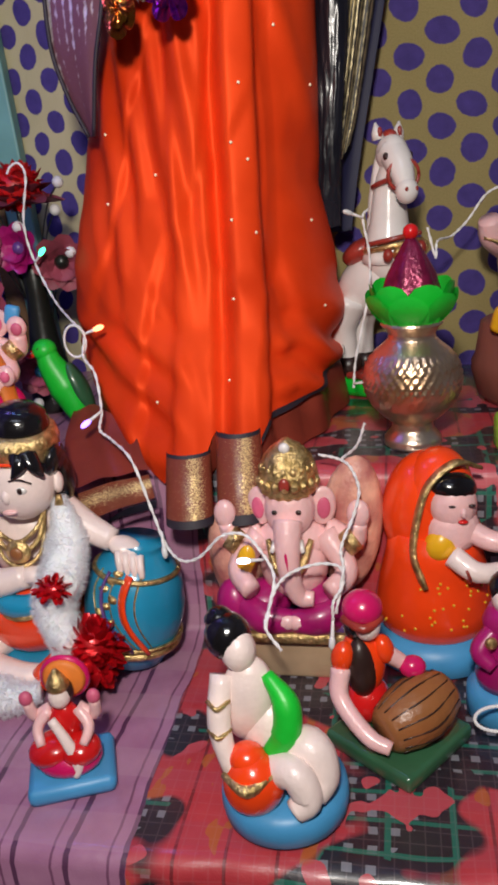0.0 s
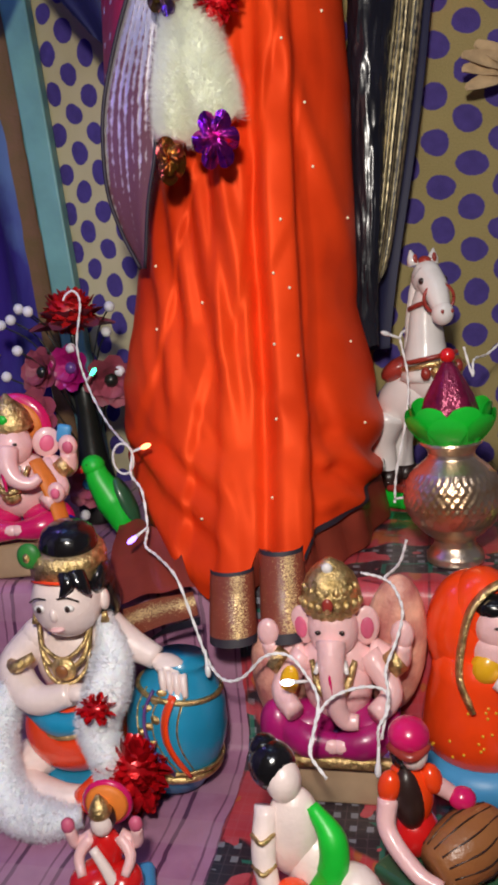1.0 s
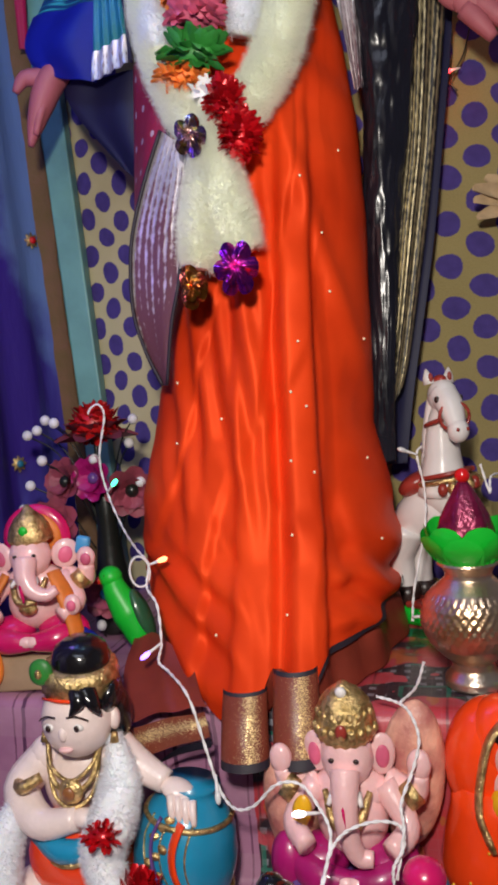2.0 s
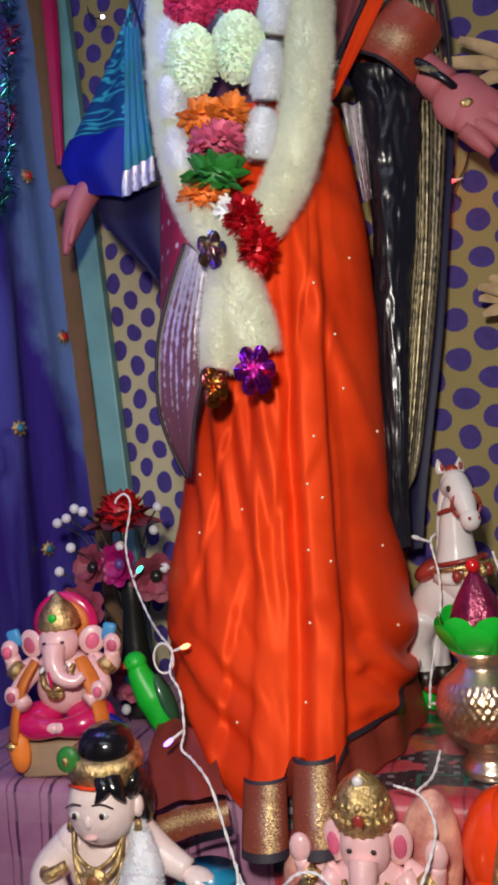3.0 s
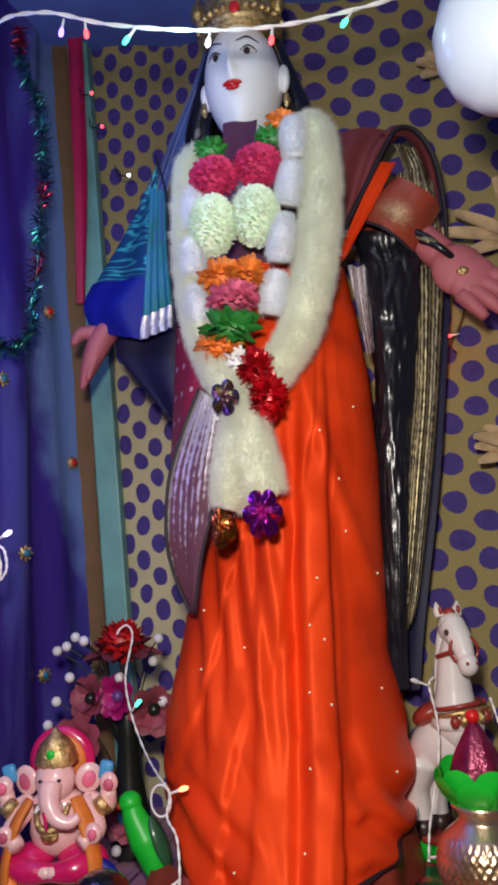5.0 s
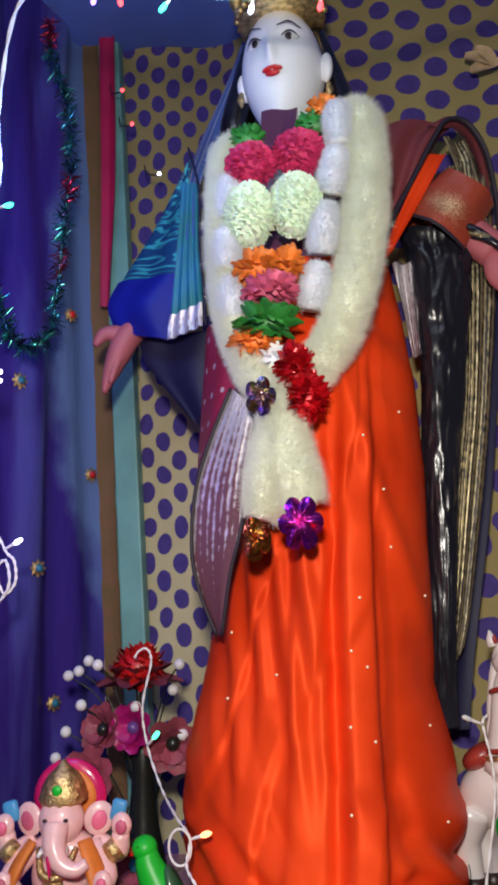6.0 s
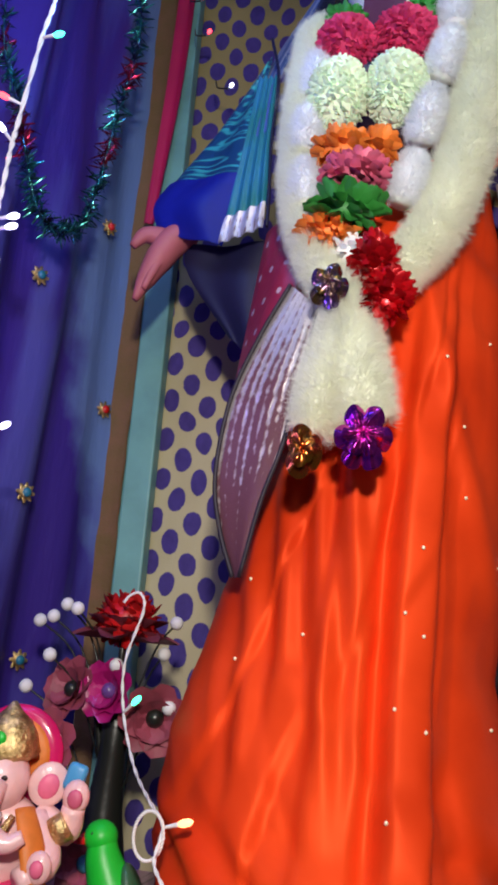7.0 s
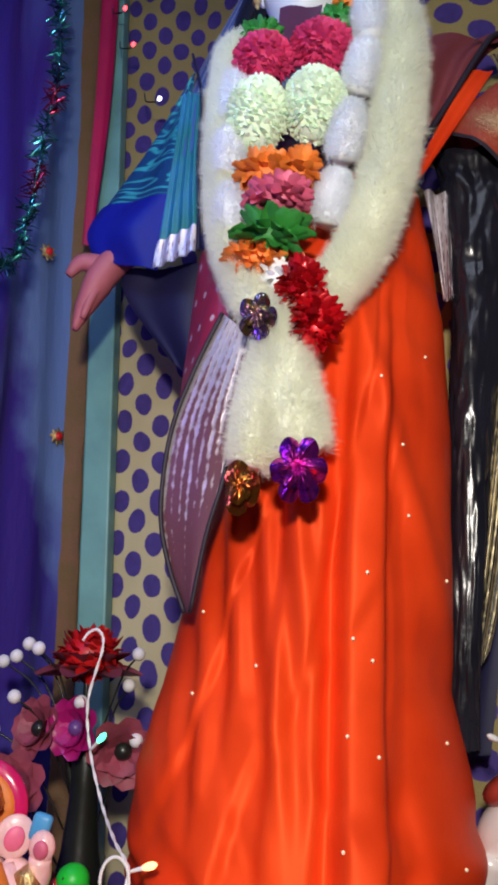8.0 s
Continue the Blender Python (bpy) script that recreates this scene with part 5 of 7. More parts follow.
def kalash():
    t = thing("kalash", "shiny engraved metal water pot with a lotus and coconut top", "pot", (0.293, 0.848, UP))
    prof = [(0.030, 0), (0.034, 0.003), (0.034, 0.010), (0.025, 0.020), (0.024, 0.028), (0.036, 0.036), (0.050, 0.050), (0.057, 0.068), (0.0575, 0.078), (0.054, 0.092), (0.045, 0.105), (0.033, 0.114), (0.0275, 0.119), (0.027, 0.124), (0.031, 0.130), (0.036, 0.134), (0.035, 0.137), (0.030, 0.136)]
    fine = []
    for a, b in zip(prof, prof[1:]):
        fine += [(a[0] + (b[0] - a[0]) * k / 4, a[1] + (b[1] - a[1]) * k / 4) for k in range(4)]
    fine.append(prof[-1])
    s = Shape()

    def fn(u, v):
        i = round(v * (len(fine) - 1))
        r, z = fine[i]
        a = 2 * math.pi * u
        if 0.055 < z < 0.105:
            r += 0.0016 * math.cos(36 * a) * math.sin(z * 520) + 0.0008 * math.sin(z * 1100)
        return r * math.cos(a), r * math.sin(a), z
    s.grid(fn, 216, len(fine) - 1, "steel", True, Matrix.Diagonal((0.90, 0.90, 1, 1)), True)
    s.done("pot", t, "engraved silver and brass pot")
    for ring, n, rr, zz, tip in ((0, 7, 0.029, 0.131, 0.55), (1, 7, 0.033, 0.133, 1.1)):
        for i in range(n):
            a = 2 * math.pi * (i + 0.5 * ring) / n
            s = Shape()
            d = Vector((math.cos(a), math.sin(a), 0))
            base = d * (rr - 0.006) + Vector((0, 0, zz))
            side = Vector((-math.sin(a), math.cos(a), 0))

            def pet(u, v, th=0.0):
                w = 0.040 * math.sin(math.pi * (0.34 + 0.50 * v ** 2.2)) ** 0.7
                b = (u - 0.5) * w
                out = 0.020 * math.sin(1.6 * v) * (1.2 - 0.4 * ring)
                return base + d * (out - 9.0 * b * b - th) + side * b + Vector((0, 0, 0.040 * v * (0.85 + 0.2 * ring) + 0.003 * math.sin(3.14 * u) * v))
            s.grid(pet, 6, 6, "green")
            s.grid(lambda u, v: pet(1 - u, v, 0.003), 6, 6, "green")
            s.done("lotus_petal", t, "bright green felt lotus petal" if i == 0 else "")
    s = Shape()
    s.lathe((0, 0, 0.138), [(0.026, 0), (0.029, 0.012), (0.0285, 0.030), (0.024, 0.046), (0.017, 0.060), (0.009, 0.075), (0.004, 0.083)], "plum", n=30, ribs=6, rib=0.06)
    s.done("coconut", t, "plum glitter coconut cover")
    s = Shape()
    s.ball((0, 0, 0.226), 0.0080, "red", n=14, k=10)
    s.done("top_bead", t, "red bead")


def lift(s, first, about, move, grow):
    """Grows and shifts all that a shape holds from a vertex on."""
    c, m = Vector(about), Vector(move)
    for i in range(first, len(s.v)):
        s.v[i] = tuple(c + (Vector(s.v[i]) - c) * grow + m)


def krishna():
    s = Shape()
    # head
    s.ball((-0.016, -0.018, 0.222), (0.037, 0.034, 0.040), "pale", (0, 0, 0), 24, 18)
    s.ball((-0.018, -0.049, 0.218), (0.005, 0.006, 0.008), "pale", n=10, k=8)
    s.ball((-0.018, -0.048, 0.201), (0.008, 0.004, 0.0028), "skin", n=10, k=6)
    for e in (-1, 1):
        s.ball((-0.018 + e * 0.015, -0.0482, 0.224), (0.0068, 0.003, 0.0042), "white", n=10, k=6)
        s.ball((-0.018 + e * 0.015, -0.0506, 0.224), (0.0030, 0.0015, 0.0034), "dark", n=8, k=6)
        s.tube([(-0.018 + e * 0.026, -0.0455, 0.230), (-0.018 + e * 0.016, -0.0508, 0.2365), (-0.018 + e * 0.006, -0.0515, 0.2355)], 0.0009, "dark", 6, 4)
        s.ball((-0.016 + e * 0.037, -0.012, 0.218), (0.006, 0.008, 0.012), "pale", n=10, k=8)
        s.tube([(-0.016 + e * 0.038, -0.018, 0.206), (-0.016 + e * 0.038, -0.020, 0.196)], [0.003, 0.005], "gold", 8, 2)
    s.ball((-0.013, -0.004, 0.242), (0.041, 0.039, 0.034), "hair", n=22, k=14)
    s.ball((0.020, -0.014, 0.242), (0.009, 0.018, 0.018), "hair", (0, 20, 0), 12, 8)
    s.tube([(-0.004, -0.036, 0.264), (0.000, -0.049, 0.250), (-0.008, -0.053, 0.238)], [0.011, 0.008, 0.001], "hair", 10, 5, flat=0.5)
    s.tube([(0.006, -0.038, 0.260), (0.014, -0.044, 0.248), (0.020, -0.042, 0.236)], [0.010, 0.008, 0.002], "hair", 10, 5, flat=0.5)
    s.ball((0.016, 0.010, 0.212), (0.014, 0.022, 0.030), "hair", n=12, k=8)
    s.tube([(-0.046, -0.030, 0.246), (-0.018, -0.048, 0.251), (0.016, -0.040, 0.246)], [0.0015, 0.002, 0.0015], "vermilion", 8, 5)
    s.lathe((-0.014, -0.006, 0.255), [(0.036, -0.006), (0.0395, -0.003), (0.0385, 0.006), (0.0395, 0.013), (0.036, 0.022), (0.026, 0.023)], "gold", (8, 6, 0), 40, ribs=20, rib=0.02)
    s.lathe((-0.013, -0.004, 0.262), [(0.031, 0), (0.0305, 0.018), (0.027, 0.030), (0.018, 0.037), (0.004, 0.040)], "hair", (8, 6, 0), 24)
    s.ball((-0.042, -0.036, 0.276), (0.013, 0.006, 0.014), "leaf", (0, 20, 0), 10, 8)
    s.ball((-0.042, -0.042, 0.276), (0.004, 0.003, 0.005), "gold", n=8, k=6)
    lift(s, 0, (-0.016, -0.018, 0.190), (0.010, -0.006, -0.004), 0.97)
    # body and limbs
    s.ball((-0.020, 0.004, 0.142), (0.042, 0.034, 0.050), "pale", n=22, k=16)
    s.ball((-0.052, -0.004, 0.168), (0.020, 0.020, 0.020), "pale", n=14, k=10)
    s.ball((0.014, 0.000, 0.170), (0.020, 0.020, 0.019), "pale", n=14, k=10)
    s.tube([(-0.052, -0.002, 0.168), (-0.076, -0.022, 0.140), (-0.046, -0.046, 0.118), (-0.006, -0.046, 0.124)], [0.020, 0.019, 0.016, 0.012], "pale", 14, 6)
    s.ball((0.000, -0.048, 0.126), (0.015, 0.010, 0.009), "pale", n=12, k=8)
    s.tube([(0.018, 0.000, 0.178), (0.046, -0.006, 0.158), (0.076, -0.014, 0.145)], [0.019, 0.016, 0.012], "pale", 14, 6)
    s.ball((0.088, -0.018, 0.140), (0.018, 0.014, 0.009), "pale", (10, 20, 0), 12, 8)
    for i in range(4):
        s.tube([(0.084 + 0.007 * i, -0.028, 0.140 - 0.002 * i), (0.086 + 0.007 * i, -0.036, 0.130 - 0.002 * i), (0.087 + 0.007 * i, -0.038, 0.120 - 0.002 * i)], [0.0045, 0.004, 0.003], "pale", 6, 3)
    for x, z in ((-0.062, 0.150), (-0.035, 0.114)):
        s.tube([(x - 0.016, -0.026, z), (x, -0.046, z + 0.004), (x + 0.016, -0.036, z + 0.010)], [0.005, 0.007, 0.005], "gold", 8, 4)
    for drop, w in ((0.0, 0.0022), (0.012, 0.0028), (0.026, 0.0022)):
        s.tube([(-0.042, -0.022, 0.190), (-0.034, -0.037, 0.172 - drop), (-0.012, -0.043 - 0.1 * drop, 0.160 - drop), (0.008, -0.036, 0.172 - drop), (0.014, -0.022, 0.190)], w, "gold", 8, 5)
    s.ball((-0.012, -0.044, 0.150), (0.013, 0.006, 0.013), "gold", n=14, k=10)
    s.ball((-0.012, -0.050, 0.150), (0.007, 0.003, 0.007), "wood", n=10, k=8)
    s.ball((-0.020, -0.016, 0.072), (0.056, 0.044, 0.050), "vermilion", n=24, k=14)
    s.tube([(-0.070, -0.020, 0.098), (-0.020, -0.054, 0.094), (0.030, -0.040, 0.100)], [0.010, 0.012, 0.010], "potblue", 10, 5)
    s.tube([(-0.070, -0.024, 0.088), (-0.020, -0.060, 0.084), (0.030, -0.045, 0.090)], 0.0035, "gold", 8, 5)
    s.tube([(-0.050, -0.020, 0.048), (-0.080, -0.048, 0.030), (-0.030, -0.068, 0.022), (0.010, -0.066, 0.020)], [0.024, 0.020, 0.016, 0.012], "pale", 12, 6)
    s.tube([(0.010, -0.020, 0.045), (0.030, -0.056, 0.040), (0.000, -0.074, 0.020)], [0.022, 0.019, 0.014], "vermilion", 12, 6)
    s.lathe((-0.01, 0.0, 0.0), [(0.060, 0), (0.066, 0.006), (0.064, 0.016), (0.05, 0.03)], "potblue", n=28)
    # the butter pot that it leans on, tipped a little
    lean = pose(0.076, -0.010, 0.004, -4, 9, 0)
    rings = [(0.026, 0), (0.034, 0.004), (0.046, 0.026), (0.052, 0.055), (0.0525, 0.072), (0.048, 0.096), (0.038, 0.116), (0.028, 0.126), (0.025, 0.132), (0.029, 0.138)]
    s.lathe((0, 0, 0), rings, "potblue", n=36, m=lean)
    for z, r, w in ((0.028, 0.0475, 0.004), (0.036, 0.0505, 0.0022), (0.108, 0.043, 0.003)):
        s.tube([(r * math.cos(a), r * math.sin(a), z) for a in np.linspace(0, 2 * math.pi, 33)], w, "gold", 6, 1, m=lean)
    for off, mm, w in ((0.0, "vermilion", 0.0105), (0.26, "gold", 0.0022), (-0.26, "gold", 0.0026), (-0.46, "violet", 0.007), (-0.68, "gold", 0.0030)):
        line = []
        for q in np.linspace(0, 1, 14):
            a = radians(-62) + off * (0.6 + 0.6 * q) - 0.55 * math.sin(2.2 * q)
            z = 0.036 + 0.078 * q
            r = float(np.interp(z, [p[1] for p in rings], [p[0] for p in rings]))
            line.append((r * math.cos(a), r * math.sin(a), z))
        s.tube(line, w, mm, 8, 1, m=lean, flat=0.3)
    for i in range(9):
        a, z = radians(-118 + 7 * (i % 3)), 0.050 + 0.008 * i
        r = float(np.interp(z, [p[1] for p in rings], [p[0] for p in rings]))
        s.ball((r * math.cos(a), r * math.sin(a), z), (0.006, 0.003, 0.004), "gold", (0, 40 * (i % 2), 0), 8, 6, m=lean)
    ob = s.done("seated_god_figurine")
    tagged(ob, "painted plaster seated child god leaning on a blue butter pot", "figurine")
    place(ob, -0.100, 0.762, LOW, -4)
    # the white garland that it wears
    rng = random.Random(5)
    t = thing("white_tinsel_garland", "white fluffy garland with red tassel on the seated child god", "garland", (-0.100, 0.762, LOW))
    s = Shape()
    fluff(s, [(0.026, -0.018, 0.196), (0.034, -0.036, 0.160), (0.030, -0.056, 0.130), (0.018, -0.066, 0.100), (0.030, -0.078, 0.070), (0.024, -0.086, 0.040)], [0.007, 0.020, 0.024, 0.021, 0.018, 0.008], "whitefluff", 90000, 0.006, rng)
    s.done("garland_strand", t)
    s = Shape()
    fluff(s, [(-0.066, -0.020, 0.150), (-0.084, -0.044, 0.110), (-0.088, -0.066, 0.066), (-0.072, -0.086, 0.032), (-0.036, -0.094, 0.018), (0.000, -0.092, 0.020)], [0.006, 0.018, 0.022, 0.024, 0.021, 0.008], "whitefluff", 90000, 0.006, rng)
    s.done("garland_strand", t)
    s = Shape()
    bloom(s, (0.052, -0.078, 0.052), (0.030, 0.022, 0.034), "redtinsel", 130, 0.014, rng, False)
    s.done("red_tassel", t, "dark red tinsel tassel")
    s = Shape()
    bloom(s, (0.026, -0.084, 0.128), (0.016, 0.010, 0.010), "redtinsel", 40, 0.008, rng, False)
    s.done("red_bow", t)


def ganesh(big):
    """The seated elephant god; the two of the altar differ in paint and seat."""
    s = Shape()
    lap = "fuchsia" if big else "pinkhot"
    if big:
        s.box((0, 0.004, 0.022), (0.120, 0.085, 0.044), "beige", bev=0.004)
        s.box((0, -0.002, 0.049), (0.128, 0.098, 0.010), "gold", bev=0.003)
        s.box((0, 0.0, 0.057), (0.120, 0.088, 0.010), "violet", bev=0.004)
        s.ball((-0.066, 0.012, 0.095), (0.026, 0.030, 0.060), "salmon", (0, -14, 0), 18, 12)
        s.ball((0.058, 0.034, 0.130), (0.034, 0.022, 0.070), "salmon", (0, 8, 0), 18, 12)
        s.ball((-0.040, 0.038, 0.120), (0.034, 0.020, 0.062), "salmon", (0, -6, 0), 18, 12)
        s.ball((-0.062, -0.020, 0.066), (0.022, 0.022, 0.030), "fuchsia", (0, -10, 0), 14, 10)
    else:
        s.box((0, 0, 0.022), (0.110, 0.075, 0.044), "beige", bev=0.005)
        s.lathe((0, 0.022, 0.182), [(0.040, -0.004), (0.044, 0.0), (0.044, 0.004), (0.036, 0.008), (0.002, 0.008)], "pinkhot", (90, 0, 0), 26)
        s.lathe((0, 0.016, 0.182), [(0.034, -0.003), (0.036, 0.0), (0.030, 0.005), (0.002, 0.006)], "orangepetal", (90, 0, 0), 26)
    for e in (-1, 1):
        s.ball((e * 0.034, -0.014, 0.072), (0.034, 0.028, 0.019), lap, (0, e * 6, e * -20), 18, 10)
        s.tube([(e * 0.058, -0.014, 0.072), (e * 0.030, -0.040, 0.066), (e * -0.004, -0.042, 0.064)], [0.018, 0.016, 0.010], lap, 12, 5)
        s.ball((e * -0.006, -0.047, 0.066), (0.014, 0.008, 0.008), "skin", n=10, k=6)
    s.ball((0, -0.004, 0.106), (0.036, 0.030, 0.036), "skin", n=20, k=14)
    s.ball((0, 0.000, 0.130), (0.038, 0.024, 0.024), "skin", n=18, k=12)
    s.ball((0, -0.012, 0.166), (0.026, 0.024, 0.028), "skin", n=20, k=14)
    if big:
        s.tube([(0, -0.032, 0.160), (0, -0.044, 0.140), (0.002, -0.048, 0.112), (0.010, -0.046, 0.092), (0.024, -0.046, 0.090)], [0.015, 0.013, 0.011, 0.009, 0.007], "skin", 12, 6)
    else:
        s.tube([(0, -0.032, 0.164), (0.002, -0.044, 0.146), (0.012, -0.050, 0.130), (0.028, -0.050, 0.124), (0.040, -0.046, 0.130)], [0.015, 0.013, 0.010, 0.008, 0.006], "skin", 12, 6)
    s.tube([(0, -0.045, 0.160), (0, -0.055, 0.138), (0.002, -0.0575, 0.118)], [0.0015, 0.003, 0.0015], "pinkhot", 6, 4)
    for e in (-1, 1):
        wide = 1.0 if big else 1.25
        s.ball((e * 0.033 * wide, -0.002, 0.164), (0.014 * wide, 0.005, 0.019), "skin", (0, e * 20 * (wide > 1), e * 18), 16, 10)
        s.ball((e * 0.034 * wide, -0.0055, 0.163), (0.0075 * wide, 0.003, 0.011), "lotuspink", (0, e * 20 * (wide > 1), e * 18), 12, 8)
        s.ball((e * 0.012, -0.0345, 0.170), (0.003, 0.002, 0.0022), "dark", n=8, k=6)
        s.tube([(e * 0.012, -0.036, 0.142), (e * 0.016, -0.046, 0.136)], [0.004, 0.002], "white", 8, 2)
        # lower and upper arms
        s.tube([(e * 0.034, -0.004, 0.136), (e * 0.056, -0.022, 0.108), (e * 0.040, -0.044, 0.096)], [0.013, 0.012, 0.010], "skin", 12, 5)
        s.tube([(e * 0.034, 0.004, 0.138), (e * 0.062, 0.000, 0.128), (e * 0.068, -0.006, 0.150)], [0.013, 0.012, 0.010], "skin", 12, 5)
        s.ball((e * 0.069, -0.008, 0.158), (0.012, 0.008, 0.014), "skin", n=12, k=8)
        s.tube([(e * 0.055, -0.012, 0.128), (e * 0.066, -0.010, 0.136)], [0.0125, 0.0125], "gold", 10, 2)
    if big:
        s.lathe((0, -0.006, 0.182), [(0.027, 0), (0.029, 0.004), (0.027, 0.010), (0.030, 0.014), (0.028, 0.022), (0.024, 0.032), (0.016, 0.041), (0.008, 0.046), (0.003, 0.050)], "gold", (4, 0, 0), 34, ribs=17, rib=0.04)
        for i in range(9):
            a = math.pi * (1.08 + 0.84 * i / 8)
            s.ball((0.029 * math.cos(a), -0.006 + 0.029 * math.sin(a), 0.193), 0.0052, "gold", n=8, k=6)
            s.ball((0.026 * math.cos(a), -0.006 + 0.026 * math.sin(a), 0.206), 0.0042, "gold", n=8, k=6)
        s.ball((0, -0.037, 0.196), (0.006, 0.003, 0.007), "brick", n=8, k=6)
        s.ball((0, -0.022, 0.226), (0.006, 0.004, 0.005), "white", n=8, k=6)
        s.ball((-0.046, -0.030, 0.120), (0.010, 0.005, 0.016), "yellow", (0, 15, 0), 10, 8)
    else:
        s.lathe((0, -0.004, 0.184), [(0.026, 0), (0.028, 0.004), (0.026, 0.010), (0.024, 0.018), (0.017, 0.030), (0.008, 0.038), (0.002, 0.046)], "gold", (4, 0, 0), 26, ribs=13, rib=0.04)
        s.ball((0, -0.029, 0.200), (0.006, 0.003, 0.006), "green", n=8, k=6)
        for e in (-1, 1):
            s.box((e * 0.064, 0.000, 0.172), (0.018, 0.010, 0.024), "skyblue", (0, e * 14, 0), bev=0.004)
            s.ball((e * 0.070, -0.0150, 0.157), (0.007, 0.003, 0.008), "lotuspink", n=10, k=6)
            s.tube([(e * 0.030, -0.022, 0.146), (e * 0.046, -0.034, 0.118), (e * 0.056, -0.040, 0.080), (e * 0.060, -0.040, 0.050)], [0.010, 0.013, 0.011, 0.014], "orangepetal", 10, 5, flat=0.45)
            s.ball((e * 0.056, -0.042, 0.108), (0.011, 0.007, 0.013), "skin", n=12, k=8)
            s.ball((e * 0.056, -0.048, 0.108), (0.006, 0.003, 0.007), "lotuspink", n=10, k=6)
            s.ball((e * 0.060, -0.046, 0.046), (0.010, 0.006, 0.006), "gold", n=10, k=6)
        s.ball((-0.052, -0.042, 0.036), (0.014, 0.010, 0.026), "orangepetal", n=12, k=8)
        s.tube([(0.060, -0.030, 0.07), (0.074, -0.030, 0.055), (0.076, -0.028, 0.020)], [0.008, 0.010, 0.008], "royal", 8, 4)
    s.tube([(-0.022, -0.026, 0.140), (-0.012, -0.040, 0.116), (0.010, -0.041, 0.116), (0.022, -0.026, 0.140)], [0.003, 0.005, 0.005, 0.003], "gold", 8, 5)
    s.ball((0, -0.040, 0.106), (0.012, 0.005, 0.009), "gold", n=10, k=8)
    if big:
        ob = s.done("elephant_god_figurine")
        tagged(ob, "pink seated elephant god with gold crown on a salmon throne", "figurine")
        ob.matrix_world = pose(0.157, 0.738, LOW, 0, 0, -8) @ Matrix.Diagonal((0.95, 0.95, 1.07, 1))
    else:
        ob = s.done("elephant_god_figurine")
        tagged(ob, "small seated elephant god in hot pink with halo and orange scarf", "figurine")
        place(ob, -0.208, 0.905, UP, 4, 0.95)


def bather():
    s = Shape()
    s.lathe((0, 0, 0), [(0.044, 0), (0.050, 0.006), (0.0515, 0.016), (0.050, 0.026), (0.042, 0.031), (0.002, 0.032)], "skyblue", n=40)
    s.ball((-0.036, 0.018, 0.150), (0.0185, 0.0185, 0.019), "hair", n=18, k=12)
    s.ball((-0.042, 0.024, 0.160), (0.012, 0.012, 0.012), "hair", n=12, k=8)
    s.ball((-0.028, 0.010, 0.142), (0.014, 0.015, 0.017), "pale", n=14, k=10)
    s.ball((-0.024, 0.010, 0.098), (0.022, 0.018, 0.038), "pale", (0, 6, 0), 18, 14)
    s.ball((-0.008, 0.010, 0.070), (0.024, 0.022, 0.030), "pale", n=16, k=12)
    s.tube([(-0.042, 0.008, 0.122), (-0.046, -0.010, 0.090), (-0.038, -0.026, 0.060)], [0.010, 0.0095, 0.007], "pale", 12, 5)
    s.tube([(-0.008, 0.004, 0.124), (0.006, -0.008, 0.104), (0.004, -0.014, 0.080), (-0.010, -0.016, 0.066)], [0.005, 0.011, 0.012, 0.006], "green", 10, 6)
    for z, y in ((0.108, -0.006), (0.088, -0.014)):
        s.tube([(-0.054, y, z), (-0.046, y - 0.010, z), (-0.037, y, z)], 0.0018, "gold", 6, 4)
    s.ball((-0.022, -0.026, 0.048), (0.024, 0.022, 0.026), "vermilion", n=20, k=14)
    s.ball((-0.026, -0.022, 0.068), (0.015, 0.014, 0.012), "vermilion", n=14, k=10)
    s.tube([(-0.044, -0.030, 0.060), (-0.026, -0.046, 0.058), (-0.006, -0.034, 0.062)], [0.003, 0.005, 0.003], "gold", 8, 5)
    s.tube([(0.002, -0.006, 0.058), (0.022, -0.016, 0.070), (0.030, -0.024, 0.052), (0.022, -0.032, 0.038)], [0.017, 0.016, 0.014, 0.011], "pale", 14, 6)
    s.tube([(-0.006, -0.022, 0.056), (0.010, -0.034, 0.062), (0.018, -0.040, 0.044), (0.008, -0.044, 0.036)], [0.014, 0.013, 0.012, 0.009], "pale", 14, 6)
    s.ball((0.012, 0.002, 0.062), (0.016, 0.014, 0.010), "green", n=12, k=8)
    tagged(place(s.done("bathing_man_figurine"), 0.140, 0.537, LOW), "small painted figurine of a crouching bather on a round blue base", "figurine")


